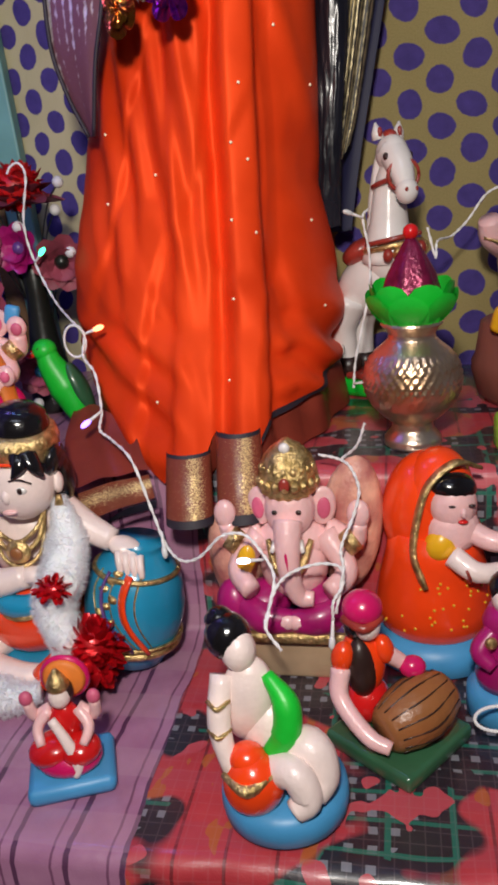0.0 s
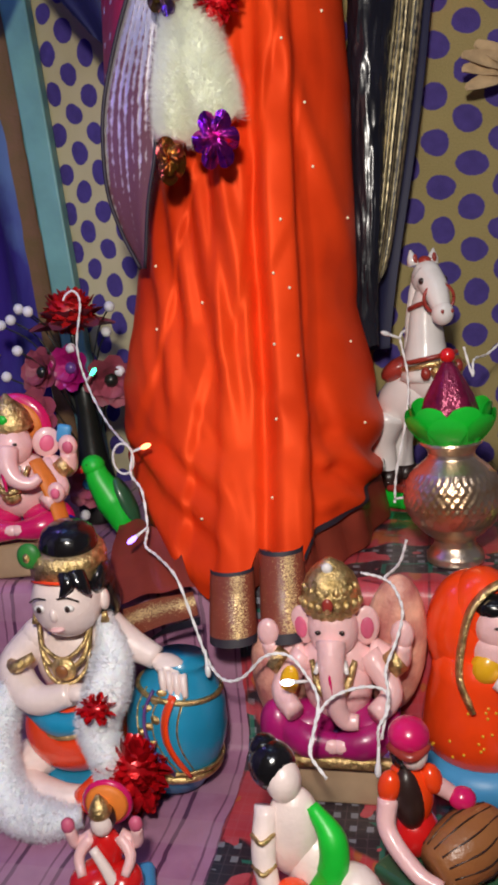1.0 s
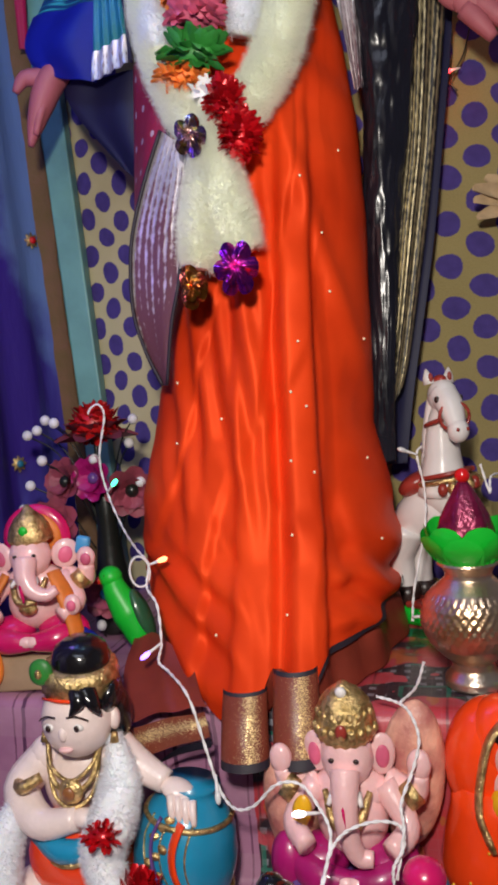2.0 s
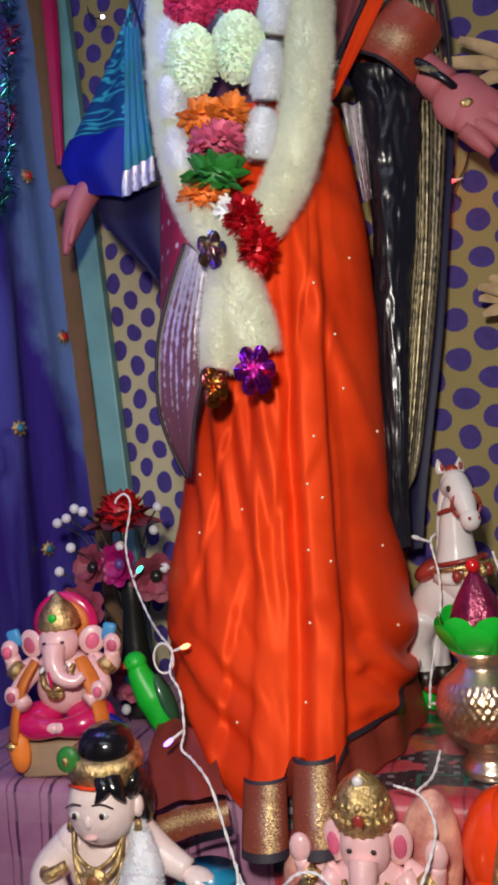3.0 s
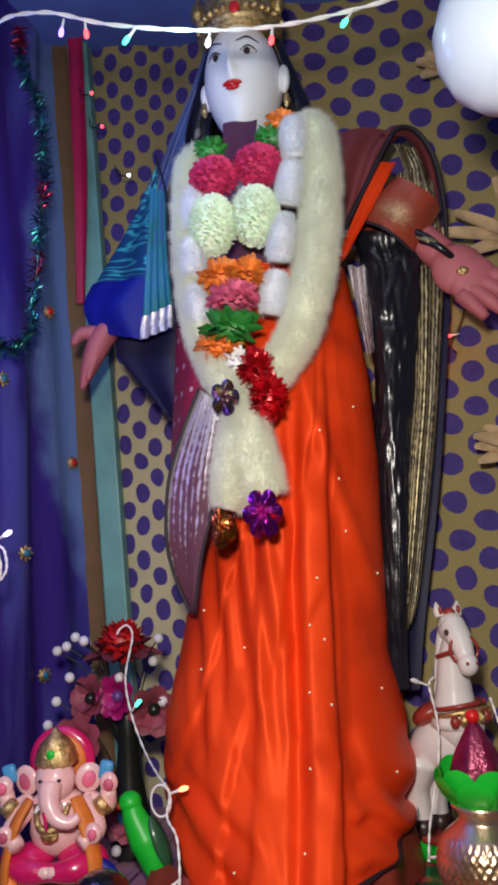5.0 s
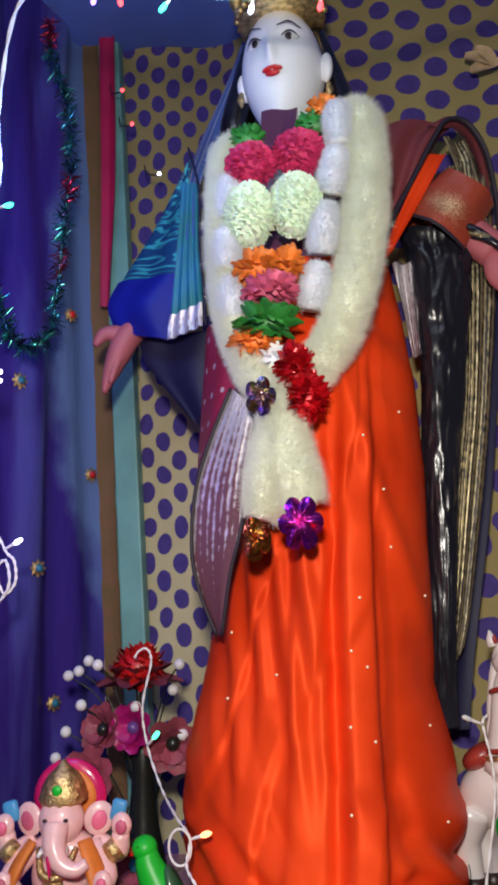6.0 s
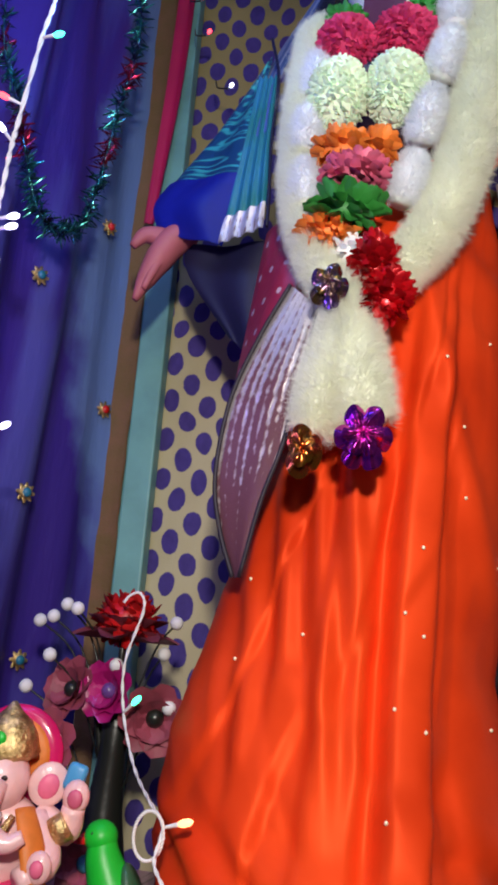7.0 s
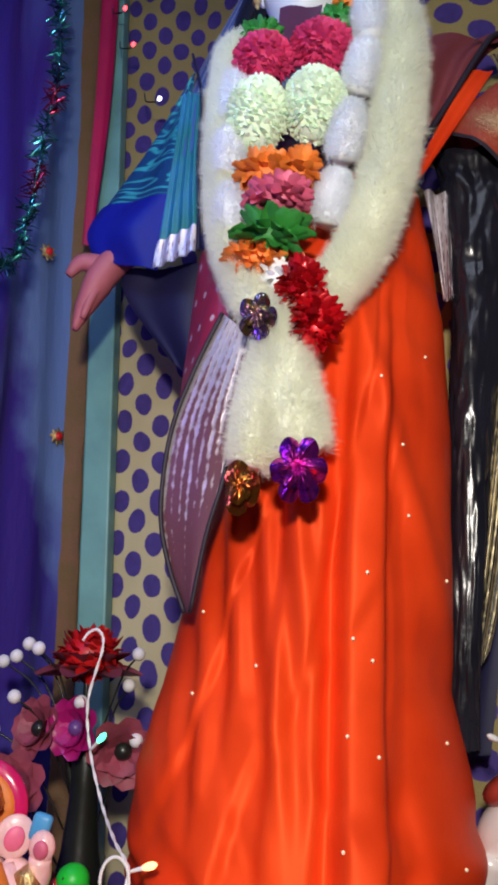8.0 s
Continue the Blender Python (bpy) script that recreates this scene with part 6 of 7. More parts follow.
def drummer():
    s = Shape()
    s.box((0, 0, 0.008), (0.092, 0.092, 0.016), "basegreen", (0, 0, 45), bev=0.004)
    s.ball((-0.026, 0.016, 0.036), (0.022, 0.022, 0.022), "red", n=16, k=12)
    s.ball((-0.028, 0.014, 0.076), (0.020, 0.016, 0.032), "vermilion", (0, -4, 0), 18, 14)
    s.ball((-0.030, 0.008, 0.074), (0.014, 0.015, 0.030), "dark", (0, -4, 0), 16, 12)
    s.ball((-0.046, 0.004, 0.088), (0.010, 0.010, 0.015), "vermilion", (0, 12, 0), 12, 10)
    s.ball((-0.010, 0.010, 0.090), (0.009, 0.010, 0.014), "vermilion", (0, -14, 0), 12, 10)
    s.ball((-0.024, 0.008, 0.117), (0.012, 0.013, 0.015), "pale", n=14, k=10)
    s.ball((-0.034, 0.014, 0.112), (0.010, 0.012, 0.013), "hair", n=12, k=8)
    s.ball((-0.027, 0.012, 0.131), (0.0175, 0.0175, 0.015), "pinkhot", n=18, k=12)
    s.tube([(-0.044, 0.008, 0.124), (-0.028, -0.006, 0.121), (-0.012, 0.006, 0.124)], 0.004, "brick", 8, 5)
    s.tube([(-0.048, 0.002, 0.078), (-0.050, -0.010, 0.056), (-0.030, -0.034, 0.036), (-0.012, -0.044, 0.030)], [0.009, 0.008, 0.0075, 0.006], "skin", 12, 6)
    s.tube([(-0.008, 0.010, 0.086), (0.006, 0.012, 0.074), (0.016, 0.006, 0.068)], [0.008, 0.007, 0.007], "skin", 12, 5)
    s.ball((0.014, 0.008, 0.072), (0.012, 0.010, 0.010), "pinkhot", n=12, k=8)
    m = pose(0.014, -0.012, 0.042, 0, 78, 32)
    s.lathe((0, 0, -0.036), [(0.016, 0), (0.020, 0.004), (0.026, 0.020), (0.028, 0.036), (0.026, 0.052), (0.020, 0.068), (0.016, 0.072)], "wood", n=24, m=m)
    for i in range(14):
        a = 2 * math.pi * i / 14
        s.tube([(0.0205 * math.cos(a), 0.0205 * math.sin(a), -0.031), (0.0285 * math.cos(a + 0.12), 0.0285 * math.sin(a + 0.12), 0), (0.0205 * math.cos(a), 0.0205 * math.sin(a), 0.031)], 0.0008, "dark", 5, 4, m=m)
    tagged(place(s.done("drummer_figurine"), 0.240, 0.605, LOW), "small painted drummer with pink turban on a square green base", "figurine")


def lakshmi():
    s = Shape()
    s.box((0, 0, 0.008), (0.074, 0.064, 0.016), "skyblue", (0, 0, 14), bev=0.006)
    s.ball((0, -0.002, 0.024), (0.029, 0.024, 0.014), "pinkhot", n=20, k=10)
    s.ball((-0.012, -0.004, 0.034), (0.022, 0.020, 0.013), "red", (0, -8, 10), 16, 10)
    s.ball((0.012, -0.006, 0.034), (0.018, 0.018, 0.013), "red", n=16, k=10)
    s.ball((0, 0.004, 0.056), (0.014, 0.011, 0.020), "red", n=14, k=10)
    s.tube([(-0.008, -0.008, 0.066), (0.004, -0.014, 0.048), (0.012, -0.018, 0.030), (0.010, -0.022, 0.018)], [0.004, 0.005, 0.006, 0.003], "pale", 8, 5)
    for e in (-1, 1):
        s.tube([(e * 0.012, 0.004, 0.068), (e * 0.022, -0.004, 0.056), (e * 0.018, -0.014, 0.044)], [0.0055, 0.005, 0.004], "skin", 8, 4)
        s.tube([(e * 0.012, 0.006, 0.068), (e * 0.026, 0.004, 0.062), (e * 0.029, 0.000, 0.080)], [0.0055, 0.0055, 0.005], "skin", 8, 4)
        s.ball((e * 0.029, -0.001, 0.083), (0.006, 0.005, 0.007), "lotuspink", n=10, k=8)
    s.ball((0, 0.000, 0.084), (0.0095, 0.0095, 0.0115), "pale", n=14, k=10)
    s.ball((0, 0.004, 0.086), (0.0115, 0.010, 0.013), "dark", n=12, k=8)
    s.lathe((0, 0.000, 0.092), [(0.009, 0), (0.010, 0.003), (0.007, 0.010), (0.002, 0.018)], "gold", n=14)
    s.lathe((0.002, 0.012, 0.092), [(0.017, -0.002), (0.019, 0), (0.016, 0.003), (0.001, 0.004)], "orangepetal", (90, 0, 0), 20)
    s.lathe((0.002, 0.015, 0.092), [(0.021, -0.002), (0.022, 0), (0.020, 0.003), (0.001, 0.003)], "pinkhot", (90, 0, 0), 20)
    tagged(place(s.done("seated_goddess_figurine"), -0.046, 0.578, LOW), "tiny red seated goddess figurine on a blue tray base", "figurine")


def lady():
    s = Shape()
    s.lathe((0, 0, 0), [(0.064, 0), (0.070, 0.005), (0.070, 0.020), (0.064, 0.030), (0.050, 0.036)], "skyblue", n=40)
    s.lathe((0, 0, 0.030), [(0.052, 0), (0.058, 0.008), (0.060, 0.030), (0.054, 0.060), (0.048, 0.085), (0.045, 0.110)], "vermilion", n=36)
    s.ball((-0.004, 0.006, 0.150), (0.047, 0.044, 0.066), "vermilion", n=28, k=18)
    s.ball((0.004, -0.004, 0.176), (0.034, 0.036, 0.046), "vermilion", n=24, k=16)
    s.ball((0.012, -0.030, 0.174), (0.023, 0.020, 0.026), "skin", (0, 0, 0), 18, 14)
    s.ball((0.012, -0.026, 0.191), (0.024, 0.021, 0.015), "hair", (0, 12, 0), 16, 10)
    s.ball((0.018, -0.050, 0.172), (0.003, 0.004, 0.005), "skin", n=8, k=6)
    s.ball((0.018, -0.049, 0.163), (0.005, 0.003, 0.002), "red", n=8, k=6)
    for e in (0.008, 0.026):
        s.ball((e, -0.0485, 0.179), (0.0035, 0.002, 0.0016), "dark", n=8, k=6)
    s.ball((0.012, -0.030, 0.148), (0.026, 0.020, 0.026), "skin", n=16, k=12)
    edge = [(0.040, -0.020, 0.205), (0.014, -0.032, 0.216), (-0.012, -0.036, 0.196), (-0.024, -0.040, 0.160), (-0.028, -0.046, 0.130), (-0.022, -0.052, 0.108), (-0.018, -0.056, 0.098)]
    s.tube(edge, [0.004, 0.006, 0.006, 0.006, 0.006, 0.007, 0.005], "gold", 8, 6, flat=0.5)
    s.ball((0.000, -0.038, 0.136), (0.016, 0.014, 0.018), "yellow", (0, 30, 0), 14, 10)
    s.tube([(0.008, -0.048, 0.128), (0.030, -0.062, 0.116), (0.062, -0.056, 0.116)], [0.011, 0.010, 0.008], "pale", 12, 5)
    s.tube([(0.028, -0.034, 0.146), (0.050, -0.048, 0.140), (0.074, -0.044, 0.146)], [0.011, 0.010, 0.008], "skin", 12, 5)
    for i in range(3):
        s.tube([(0.018 + 0.006 * i, -0.066, 0.122 - 0.002 * i), (0.021 + 0.006 * i, -0.068, 0.114), (0.022 + 0.006 * i, -0.060, 0.106)], 0.0022, "brick", 6, 3)
    rng = random.Random(2)
    for _ in range(34):
        a, z = radians(rng.uniform(200, 330)), rng.uniform(0.045, 0.10)
        r = float(np.interp(z - 0.03, [0, 0.008, 0.03, 0.06, 0.085], [0.052, 0.058, 0.060, 0.054, 0.048]))
        s.ball((r * math.cos(a), r * math.sin(a), z), 0.0016, "yellow", n=6, k=4)
    tagged(place(s.done("seated_lady_figurine"), 0.298, 0.752, LOW), "glossy orange seated lady figurine with gold veil edge on blue base", "figurine")
    s = Shape()
    s.lathe((0, 0, 0), [(0.028, 0), (0.033, 0.005), (0.033, 0.028), (0.026, 0.034), (0.002, 0.035)], "skyblue", n=28)
    s.lathe((0, 0, 0.034), [(0.024, 0), (0.026, 0.010), (0.021, 0.034), (0.018, 0.050), (0.021, 0.064), (0.015, 0.078)], "fuchsia", n=24)
    s.tube([(-0.012, -0.006, 0.092), (-0.026, -0.014, 0.076), (-0.016, -0.024, 0.066)], [0.009, 0.009, 0.006], "fuchsia", 10, 5)
    s.ball((-0.018, -0.020, 0.088), (0.006, 0.004, 0.006), "gold", n=8, k=6)
    s.ball((0, -0.002, 0.122), (0.014, 0.015, 0.017), "pale", n=14, k=10)
    s.ball((0, 0.003, 0.128), (0.016, 0.016, 0.016), "hair", n=14, k=10)
    tagged(place(s.done("standing_lady_figurine"), 0.340, 0.638, LOW), "small fuchsia robed lady figurine on a blue base", "figurine")


def parrot():
    s = Shape()
    s.tube([(-0.022, 0.0, 0.106), (-0.018, -0.002, 0.090), (-0.004, -0.004, 0.062), (0.008, -0.008, 0.034), (0.017, -0.012, 0.004)], [0.012, 0.016, 0.021, 0.016, 0.006], "green", 14, 6)
    s.ball((-0.024, 0, 0.108), (0.015, 0.015, 0.014), "green", n=14, k=10)
    s.lathe((-0.036, -0.006, 0.106), [(0.005, 0), (0.004, 0.006), (0.0005, 0.012)], "red", (0, -110, 0), 10)
    s.ball((0.014, -0.004, 0.060), (0.010, 0.018, 0.034), "basegreen", (0, -20, 0), 14, 10)
    s.ball((-0.028, -0.012, 0.112), (0.002, 0.002, 0.002), "dark", n=6, k=4)
    tagged(place(s.done("parrot_figurine"), -0.108, 0.955, UP + 0.003), "bright green plastic parrot standing beside the skirt", "figurine")


def flowers():
    rng = random.Random(9)
    t = thing("flower_vase", "dark vase of dusty rose cloth flowers with white beads", "vase", (-0.172, 1.085, UP))
    s = Shape()
    s.lathe((0, 0, 0), [(0.026, 0), (0.030, 0.006), (0.030, 0.05), (0.020, 0.10), (0.014, 0.16), (0.016, 0.20), (0.014, 0.205)], "stem", n=20)
    s.done("vase_body", t, "slim black vase")

    def head(c, r, face, mm, centre, n=7):
        s = Shape()
        c, f = Vector(c), Vector(face).normalized()
        a = f.cross(Vector((0, 0, 1))).normalized()
        b = a.cross(f)
        for ring in range(2):
            for i in range(n):
                th = 2 * math.pi * (i + 0.5 * ring) / n
                d = a * math.cos(th) + b * math.sin(th) + f * (0.35 + 0.5 * ring)
                s.petal(c, d, f, r * (1.05 - 0.25 * ring), r * 0.95, mm, 0.1, 4)
        s.ball(c + f * r * 0.25, r * 0.25, centre, n=10, k=6)
        s.done("flower_head", t)
    head((-0.064, -0.030, 0.165), 0.038, (0.1, -1, 0.2), "deadflower", "greenish")
    head((-0.002, -0.020, 0.225), 0.034, (-0.3, -1, 0.1), "fuchsia", "violet")
    head((0.042, -0.005, 0.205), 0.040, (0.3, -1, -0.2), "deadflower", "stem")
    head((0.004, -0.042, 0.066), 0.034, (0, -1, 0.1), "deadflower", "greenish")
    head((-0.045, -0.010, 0.220), 0.036, (-0.5, -1, 0.3), "deadflower", "stem")
    s = Shape()
    c = Vector((-0.004, 0.0, 0.292))
    for ring, (n, up, ln) in enumerate(((8, -0.12, 0.060), (7, 0.35, 0.050))):
        for i in range(n):
            th = 2 * math.pi * (i + 0.4 * ring) / n
            s.petal(c - Vector((0, 0, 0.012)), (math.cos(th), math.sin(th), up), (0, 0, 1), ln, 0.040, "deadflower", 0.10, 5)
    bloom(s, c + Vector((0, -0.004, 0.008)), (0.034, 0.032, 0.026), "rosered", 120, 0.013, rng, False)
    s.done("rose_head", t, "red rose head")
    for x, y, z in ((-0.090, 0.0, 0.296), (-0.072, -0.01, 0.310), (-0.105, 0.0, 0.290), (-0.100, -0.02, 0.220), (-0.052, -0.03, 0.306), (0.040, 0.01, 0.268), (0.052, 0.0, 0.302), (0.000, -0.03, 0.252), (-0.075, -0.03, 0.255), (0.060, -0.02, 0.215), (-0.01, -0.04, 0.02), (-0.118, -0.01, 0.185)):
        s = Shape()
        s.ball((x, y, z), 0.0075, "bead", n=10, k=8)
        s.tube([(x, y, z), (x * 0.6, y * 0.6 + 0.004, z - 0.03), (x * 0.2, 0, z - 0.10 if z > 0.12 else z + 0.05)], 0.0012, "stem", 5, 4)
        s.done("bead_spray", t, "white foam bead on a wire")
    for x0, x1 in ((-0.004, 0.0), (-0.05, -0.01), (0.035, 0.008)):
        s = Shape()
        s.tube([(x1, 0, 0.15), (x0 * 0.6, -0.004, 0.22), (x0, -0.004, 0.28 if abs(x0) < 0.01 else 0.215)], 0.004, "stem", 8, 4)
        s.done("stem", t)


horse()
kalash()
krishna()
ganesh(True)
ganesh(False)
bather()
drummer()
lakshmi()
lady()
parrot()
flowers()


# ---- string lights, tinsel and small trimmings ----
def bulb(parent, at, way, colour, lit=True, label=""):
    """A short white stub with a small bulb at its end."""
    at, way = Vector(at), Vector(way).normalized()
    s = Shape()
    s.tube([at, at + way * 0.010, at + way * 0.016], [0.0014, 0.0018, 0.0022], "wire", 6, 2)
    ob = s.done("bulb_holder", parent)
    s = Shape()
    s.tube([at + way * 0.015, at + way * 0.019, at + way * 0.024, at + way * 0.027], [0.0022, 0.0032, 0.0030, 0.0012], colour if lit else "led_off", 8, 2)
    s.done("bulb", ob, label)


def twisted(s, pts, r=0.0010):
    """Two thin cores wound round each other."""
    line = smooth(pts, 10)
    for ph in (0.0, math.pi):
        out = []
        for i, p in enumerate(line):
            d = (line[min(i + 1, len(line) - 1)] - line[max(i - 1, 0)]).normalized()
            a = d.cross(Vector((0.2, 1, 0.3))).normalized()
            b = d.cross(a)
            th = i * 0.9 + ph
            out.append(p + (a * math.cos(th) + b * math.sin(th)) * r * 0.75)
        s.tube(out, r, "wire", 6, 1)
    return s


def shelf_lights():
    t = thing("string_lights", "white twisted cable of tiny bulbs draped over the altar figurines", "string lights", group="fairy light strings")
    runs = [
        [(-0.165, 1.028, 1.176), (-0.160, 1.03, 1.184), (-0.1495, 1.03, 1.187), (-0.1435, 1.03, 1.170), (-0.1555, 1.03, 1.116), (-0.1495, 1.03, 1.068), (-0.122, 0.994, 1.026), (-0.088, 0.930, 1.011), (-0.065, 0.896, 0.999), (-0.063, 0.873, 0.978), (-0.047, 0.851, 0.962), (-0.041, 0.832, 0.926), (-0.044, 0.825, 0.907), (-0.030, 0.815, 0.898), (-0.001, 0.768, 0.890), (0.016, 0.752, 0.842), (0.029, 0.735, 0.812), (0.046, 0.715, 0.803), (0.066, 0.706, 0.810), (0.090, 0.698, 0.835), (0.112, 0.696, 0.836), (0.128, 0.684, 0.822), (0.138, 0.668, 0.806), (0.133, 0.648, 0.788), (0.129, 0.628, 0.778), (0.142, 0.617, 0.761)],
        [(0.129, 0.628, 0.778), (0.137, 0.655, 0.796), (0.151, 0.670, 0.806), (0.177, 0.672, 0.814), (0.198, 0.672, 0.810), (0.200, 0.664, 0.796), (0.190, 0.652, 0.785), (0.189, 0.652, 0.767)],
        [(0.192, 0.655, 0.772), (0.201, 0.668, 0.808), (0.201, 0.680, 0.826), (0.215, 0.705, 0.845), (0.223, 0.730, 0.860), (0.217, 0.750, 0.876), (0.206, 0.765, 0.880), (0.187, 0.775, 0.882)],
        [(0.209, 0.765, 0.879), (0.228, 0.800, 0.880), (0.240, 0.835, 0.892)],
        [(0.237, 0.93, 0.905), (0.244, 0.96, 0.936), (0.264, 0.995, 1.003), (0.268, 1.01, 1.048), (0.262, 1.015, 1.091), (0.270, 1.03, 1.10)],
        [(0.338, 1.01, 1.075), (0.346, 1.00, 1.040), (0.350, 1.01, 1.058), (0.375, 1.05, 1.059), (0.395, 1.05, 1.077), (0.416, 1.05, 1.105), (0.442, 1.05, 1.116), (0.50, 1.06, 1.13)],
    ]
    for r in runs:
        twisted(Shape(), r).done("cable", t)
    ring = [(-0.073 + 0.012 * math.cos(a), 0.885, 0.993 + 0.018 * math.sin(a)) for a in np.linspace(0, 2 * math.pi, 14)]
    twisted(Shape(), ring, 0.0009).done("cable_knot", t)
    ring = [(0.322 + 0.020 * math.cos(a), 0.588 + 0.006 * math.sin(a), 0.704 + 0.008 * math.sin(a)) for a in np.linspace(0, 2 * math.pi, 14)]
    twisted(Shape(), ring, 0.0010).done("cable_loop", t)
    bulb(t, (-0.150, 1.030, 1.068), (0.6, -0.3, 0.6), "led_green", True)
    bulb(t, (-0.064, 0.890, 0.999), (1, -0.2, 0.35), "led_orange", True)
    bulb(t, (-0.041, 0.829, 0.926), (-0.8, -0.4, -0.5), "led_blue", True)
    bulb(t, (0.026, 0.738, 0.824), (0.1, -0.4, -0.9), "led_off", False)
    bulb(t, (0.129, 0.690, 0.812), (-1, -0.4, 0.2), "led_white", True)
    bulb(t, (0.189, 0.652, 0.767), (-0.1, -0.3, -0.9), "led_off", False)
    bulb(t, (0.262, 1.012, 1.092), (-0.7, -0.2, 0.3), "led_off", False)
    bulb(t, (0.237, 0.93, 0.910), (0.8, -0.5, 0.2), "led_off", False)


def hanging_lights():
    t = thing("string_lights", "white cable of coloured bulbs strung across above the face", "string lights", group="fairy light strings")
    main = [(0.50, 0.76, 1.96), (0.33, 0.755, 1.905), (0.224, 0.75, 1.882), (0.132, 0.75, 1.876), (0.039, 0.75, 1.886), (-0.064, 0.75, 1.910), (-0.148, 0.75, 1.939), (-0.225, 0.78, 1.945), (-0.272, 0.83, 1.850), (-0.278, 0.85, 1.781), (-0.284, 0.85, 1.727), (-0.290, 0.85, 1.630), (-0.292, 0.85, 1.590), (-0.292, 0.85, 1.536), (-0.300, 0.86, 1.50)]
    twisted(Shape(), main, 0.0016).done("cable", t)
    hang = [(0.132, 0.75, 1.876, "led_red"), (0.224, 0.75, 1.882, "led_green"), (-0.030, 0.75, 1.900, "led_green"), (-0.092, 0.75, 1.918, "led_red"), (-0.118, 0.75, 1.925, "led_blue"), (0.060, 0.75, 1.884, "led_white")]
    for x, y, z, c in hang:
        bulb(t, (x, y, z), (-0.25 + 0.4 * math.sin(50 * x), -0.2, -1), c)
    bulb(t, (-0.284, 0.85, 1.727), (1, -0.2, 0.0), "led_green")
    bulb(t, (-0.290, 0.85, 1.645), (-0.8, -0.2, 0.3), "led_red")
    bulb(t, (-0.292, 0.85, 1.515), (1, -0.2, 0.05), "led_white")
    bulb(t, (-0.292, 0.85, 1.503), (1, -0.2, 0.1), "led_white")
    bulb(t, (-0.291, 0.85, 1.600), (-0.6, -0.2, 0.7), "led_white")
    t = thing("string_lights", "white cable coil with a lit bulb hanging by the curtain", "string lights", group="fairy light strings")
    twisted(Shape(), [(-0.31, 0.90, 1.50), (-0.300, 0.90, 1.36), (-0.284, 0.90, 1.314), (-0.272, 0.90, 1.30), (-0.270, 0.90, 1.275), (-0.284, 0.90, 1.262), (-0.294, 0.90, 1.290), (-0.280, 0.895, 1.300), (-0.276, 0.895, 1.270), (-0.30, 0.90, 1.24)], 0.0012).done("cable", t)
    bulb(t, (-0.284, 0.90, 1.314), (0.9, -0.2, 0.4), "led_white")
    t = thing("string_lights", "thin dark cable with red bulbs pinned on the dotted cloth", "string lights", group="fairy light strings")
    s = Shape()
    s.tube([(0.385, 1.150, 1.665), (0.372, 1.155, 1.62), (0.352, 1.150, 1.585), (0.36, 1.15, 1.57)], 0.0012, "stem", 6, 5)
    s.done("cable", t)
    bulb(t, (0.366, 1.150, 1.600), (-0.9, -0.3, -0.2), "led_red")
    for x, z, c in ((-0.236, 2.124, "led_red"), (-0.219, 2.057, "led_red"), (-0.173, 1.958, "led_white")):
        s = Shape()
        s.tube([(x, 1.20, z), (x - 0.02, 1.21, z + 0.01), (x - 0.03, 1.23, z + 0.04)], 0.0012, "stem", 6, 4)
        s.done("cable", t)
        bulb(t, (x, 1.20, z), (0.3, -0.6, -0.3), c)


def tinsel():
    rng = random.Random(21)
    path = [(-0.325, 1.10, 2.20), (-0.318, 1.09, 2.13), (-0.290, 1.085, 2.035), (-0.277, 1.08, 1.93), (-0.288, 1.08, 1.83), (-0.296, 1.08, 1.74), (-0.302, 1.07, 1.655), (-0.312, 1.035, 1.610), (-0.328, 0.995, 1.615), (-0.340, 0.965, 1.665), (-0.362, 0.955, 1.74), (-0.390, 0.945, 1.82), (-0.400, 0.94, 1.95), (-0.395, 0.94, 2.10)]
    pts = smooth(path, 26)
    s = Shape()
    s.tube(pts, 0.0012, "tinselblue", 5, 1)
    for i in range(len(pts) - 1):
        red = noise.noise((pts[i].z * 16, pts[i].y * 9, 0.5)) > 0.22
        for _ in range(4):
            c = pts[i].lerp(pts[i + 1], rng.random())
            d = Vector((rng.gauss(0, 1), rng.gauss(0, 1), rng.gauss(0, 1))).normalized()
            s.petal(c, d, (rng.random(), rng.random(), 1), rng.uniform(0.010, 0.022), 0.0032, "tinselred" if red else "tinselblue", rng.uniform(-0.6, 0.6), 2)
    tagged(s.done("tinsel_garland"), "dark multicoloured metallic tinsel garland looped on the curtain", "tinsel", kind="stuff")


def gems():
    for y, z, c in ((1.274, 1.460, "red"), (1.089, 1.579, "greenish"), (1.120, 1.300, "greenish"), (1.217, 1.727, "red"), (1.20, 1.10, "greenish"), (1.02, 1.44, "violet")):
        ob = thing("sticker_jewel", "small gilt star jewel pinned on the blue curtain", "ornament", group="jewels on the curtain")
        s = Shape()

        def star(u, v):
            a = 2 * math.pi * u
            r = 0.0135 * v * (0.62 + 0.38 * abs(math.cos(4 * a)) ** 1.5)
            return 0.003 - 0.002 * v, r * math.cos(a), r * math.sin(a)
        s.grid(star, 64, 5, "gold", True)
        s.ball((0.002, 0, 0), (0.003, 0.008, 0.008), "gold", n=12, k=6)
        s.done("setting", ob, "gilt star setting")
        Shape().ball((0.005, 0, 0), (0.004, 0.006, 0.006), c, n=10, k=8).done("stone", ob, "faceted glass stone")
        ob.matrix_world = pose(curtain_x(y, z) + 0.008, y, z, 0, 0, -35)


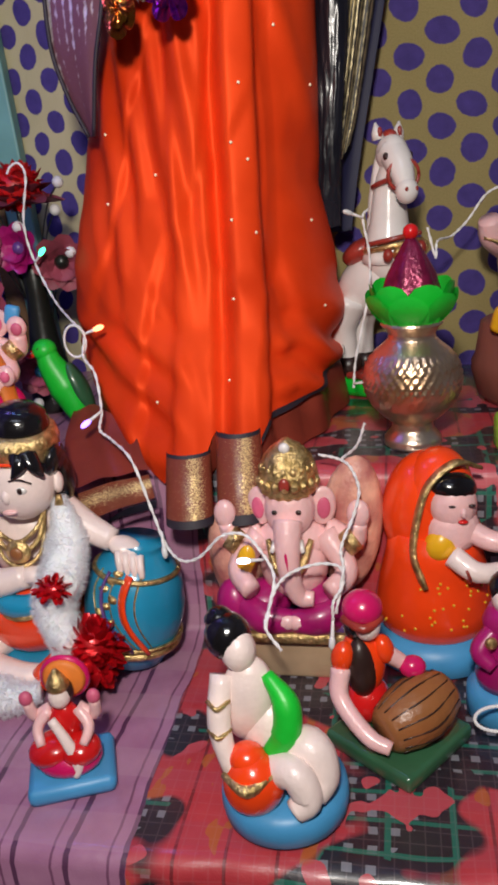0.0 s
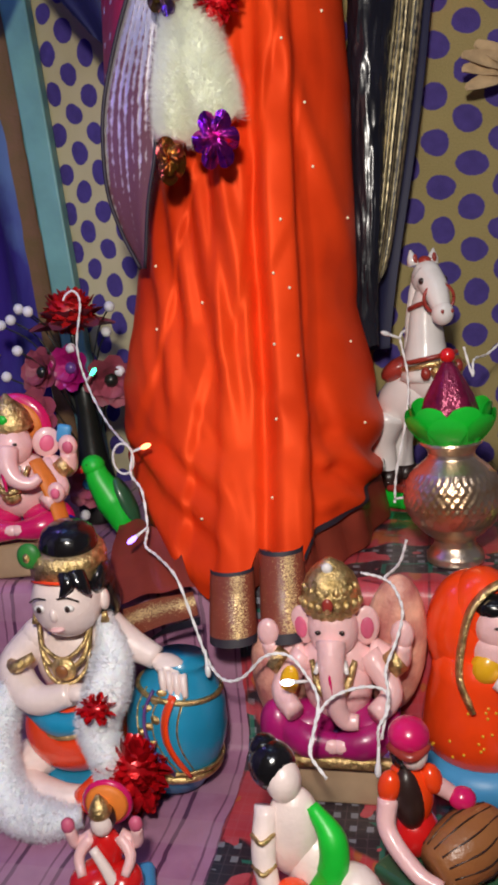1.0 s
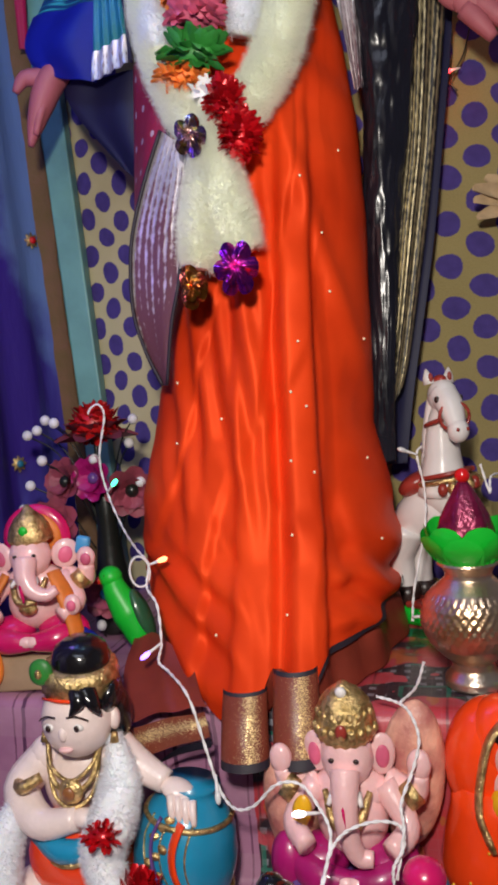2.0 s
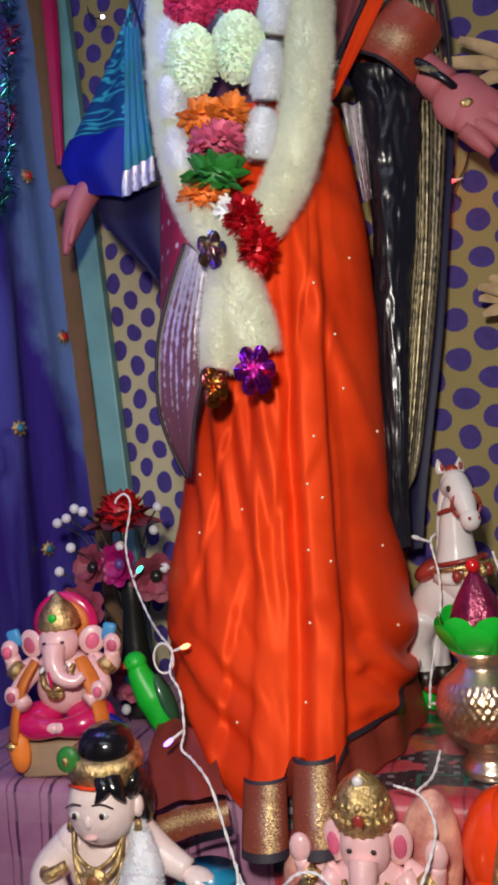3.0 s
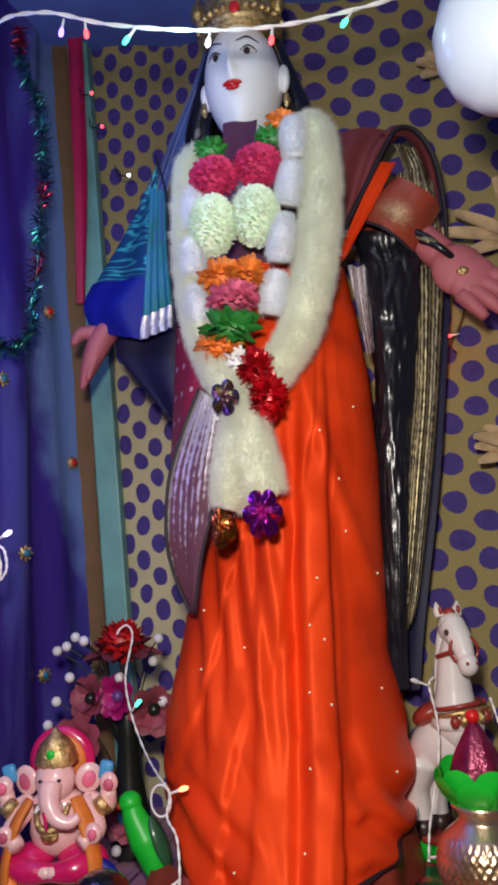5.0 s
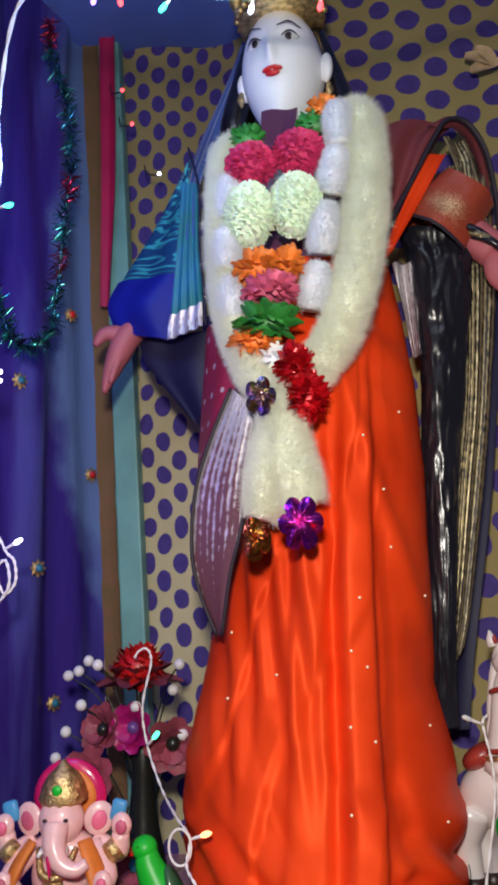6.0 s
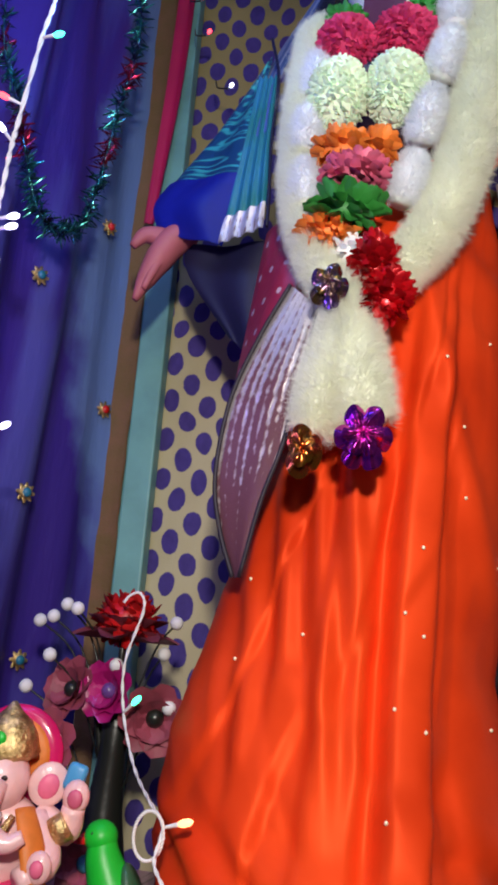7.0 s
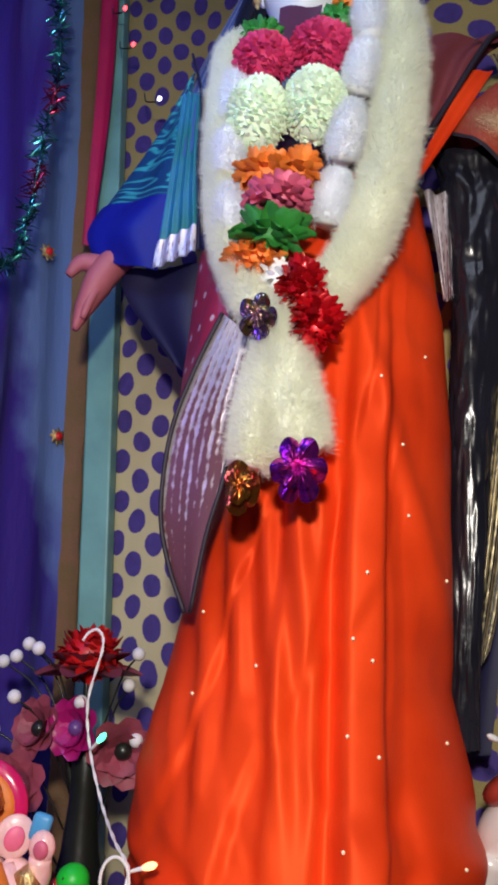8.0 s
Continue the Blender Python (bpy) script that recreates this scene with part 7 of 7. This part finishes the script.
def trimmings():
    ob = thing("balloon", "pale blue white balloon hanging from the canopy", "balloon")
    Shape().lathe((0, 0, 0), [(0.002, -0.074), (0.008, -0.073), (0.030, -0.064), (0.050, -0.045), (0.062, -0.018), (0.064, 0.008), (0.056, 0.036), (0.040, 0.056), (0.018, 0.068), (0.004, 0.072)], "balloon", n=40).done("skin", ob)
    Shape().tube([(0, 0, 0.070), (0.002, 0, 0.078)], [0.004, 0.007], "balloon", 10, 2).done("knot", ob)
    Shape().tube([(0.002, 0, 0.078), (0.01, 0.02, 0.25), (0.012, 0.03, 0.51)], 0.0008, "wire", 5, 4).done("string", ob)
    ob.location = (0.352, 0.62, 1.738)

    def spray(c, ways, name):
        t = thing("dried_palm_leaf", name, "leaf", c, "dried leaves on the dotted cloth")
        for wx, wz, ln in ways:
            s = Shape()
            s.petal((0, 0, 0), (wx, -0.25, wz), (0, -1, 0.1), ln, 0.022, "straw", 0.06, 8)
            s.petal((0, 0.002, 0), (wx, -0.25, wz), (0, -1, 0.1), ln, 0.018, "straw", 0.02, 8)
            s.done("leaf_blade", t)
    spray((0.470, 1.145, 1.745), ((-1, 0.05, 0.145), (-0.9, 0.35, 0.11), (-0.9, -0.3, 0.10), (-0.3, 0.8, 0.10), (0.9, 0.1, 0.1)), "pale dried palm leaf pinned near the hand")
    spray((0.450, 1.145, 1.415), ((-1, 0.02, 0.085), (-0.85, 0.40, 0.075), (-0.9, -0.25, 0.085), (-0.75, 0.15, 0.09), (0.9, 0.1, 0.08)), "pale dried palm leaf pinned over the horse")
    spray((0.385, 1.145, 2.045), ((-1, 0.25, 0.05), (-0.9, -0.35, 0.045), (-0.8, 0.7, 0.04), (0.9, 0.1, 0.05)), "small dried palm leaf tip pinned beside the balloon")

    s = Shape()
    s.lathe((0, 0, 0), [(0.044, 0), (0.056, 0.012), (0.064, 0.040), (0.064, 0.052), (0.060, 0.060), (0.054, 0.100), (0.048, 0.104)], "terracotta", n=32)
    tagged(place(s.done("clay_pot"), 0.452, 0.985, UP), "brown glazed clay pot standing on the altar", "pot")
    s = Shape()
    s.tube([(-0.01, -0.010, -0.012), (-0.002, -0.014, 0.006), (0.012, -0.012, 0.018)], [0.009, 0.014, 0.010], "yellow", 12, 5)
    ob = tagged(place(s.done("yellow_fruit"), 0.416, 0.955, UP + 0.110), "small yellow fruit lying on the clay pot", "fruit")
    s = Shape()
    s.tube([(0.02, 0.03, 0.04), (0.005, 0.012, 0.05), (-0.012, -0.006, 0.062), (-0.020, -0.016, 0.082)], [0.020, 0.020, 0.018, 0.013], "skin", 14, 6)
    s.tube([(0.035, 0.03, 0.0), (0.025, 0.022, 0.03), (0.02, 0.015, 0.05)], [0.028, 0.024, 0.016], "skin", 14, 6)
    s.tube([(-0.026, -0.018, 0.060), (-0.004, -0.026, 0.052), (0.016, -0.012, 0.046)], 0.0022, "gold", 6, 4)
    s.lathe((0.035, 0.03, -0.135), [(0.028, 0), (0.03, 0.02), (0.024, 0.07), (0.028, 0.14)], "skin", n=20)
    tagged(place(s.done("hand_ornament"), 0.438, 1.055, UP + 0.135), "pink plaster raised hand ornament with gold ring", "figurine")
    s = Shape()
    s.box((0, 0, 0.020), (0.030, 0.026, 0.040), "limegreen", bev=0.006)
    tagged(place(s.done("lime_box"), 0.388, 0.815, UP), "small lime green painted box", "box")


shelf_lights()
hanging_lights()
tinsel()
gems()
trimmings()
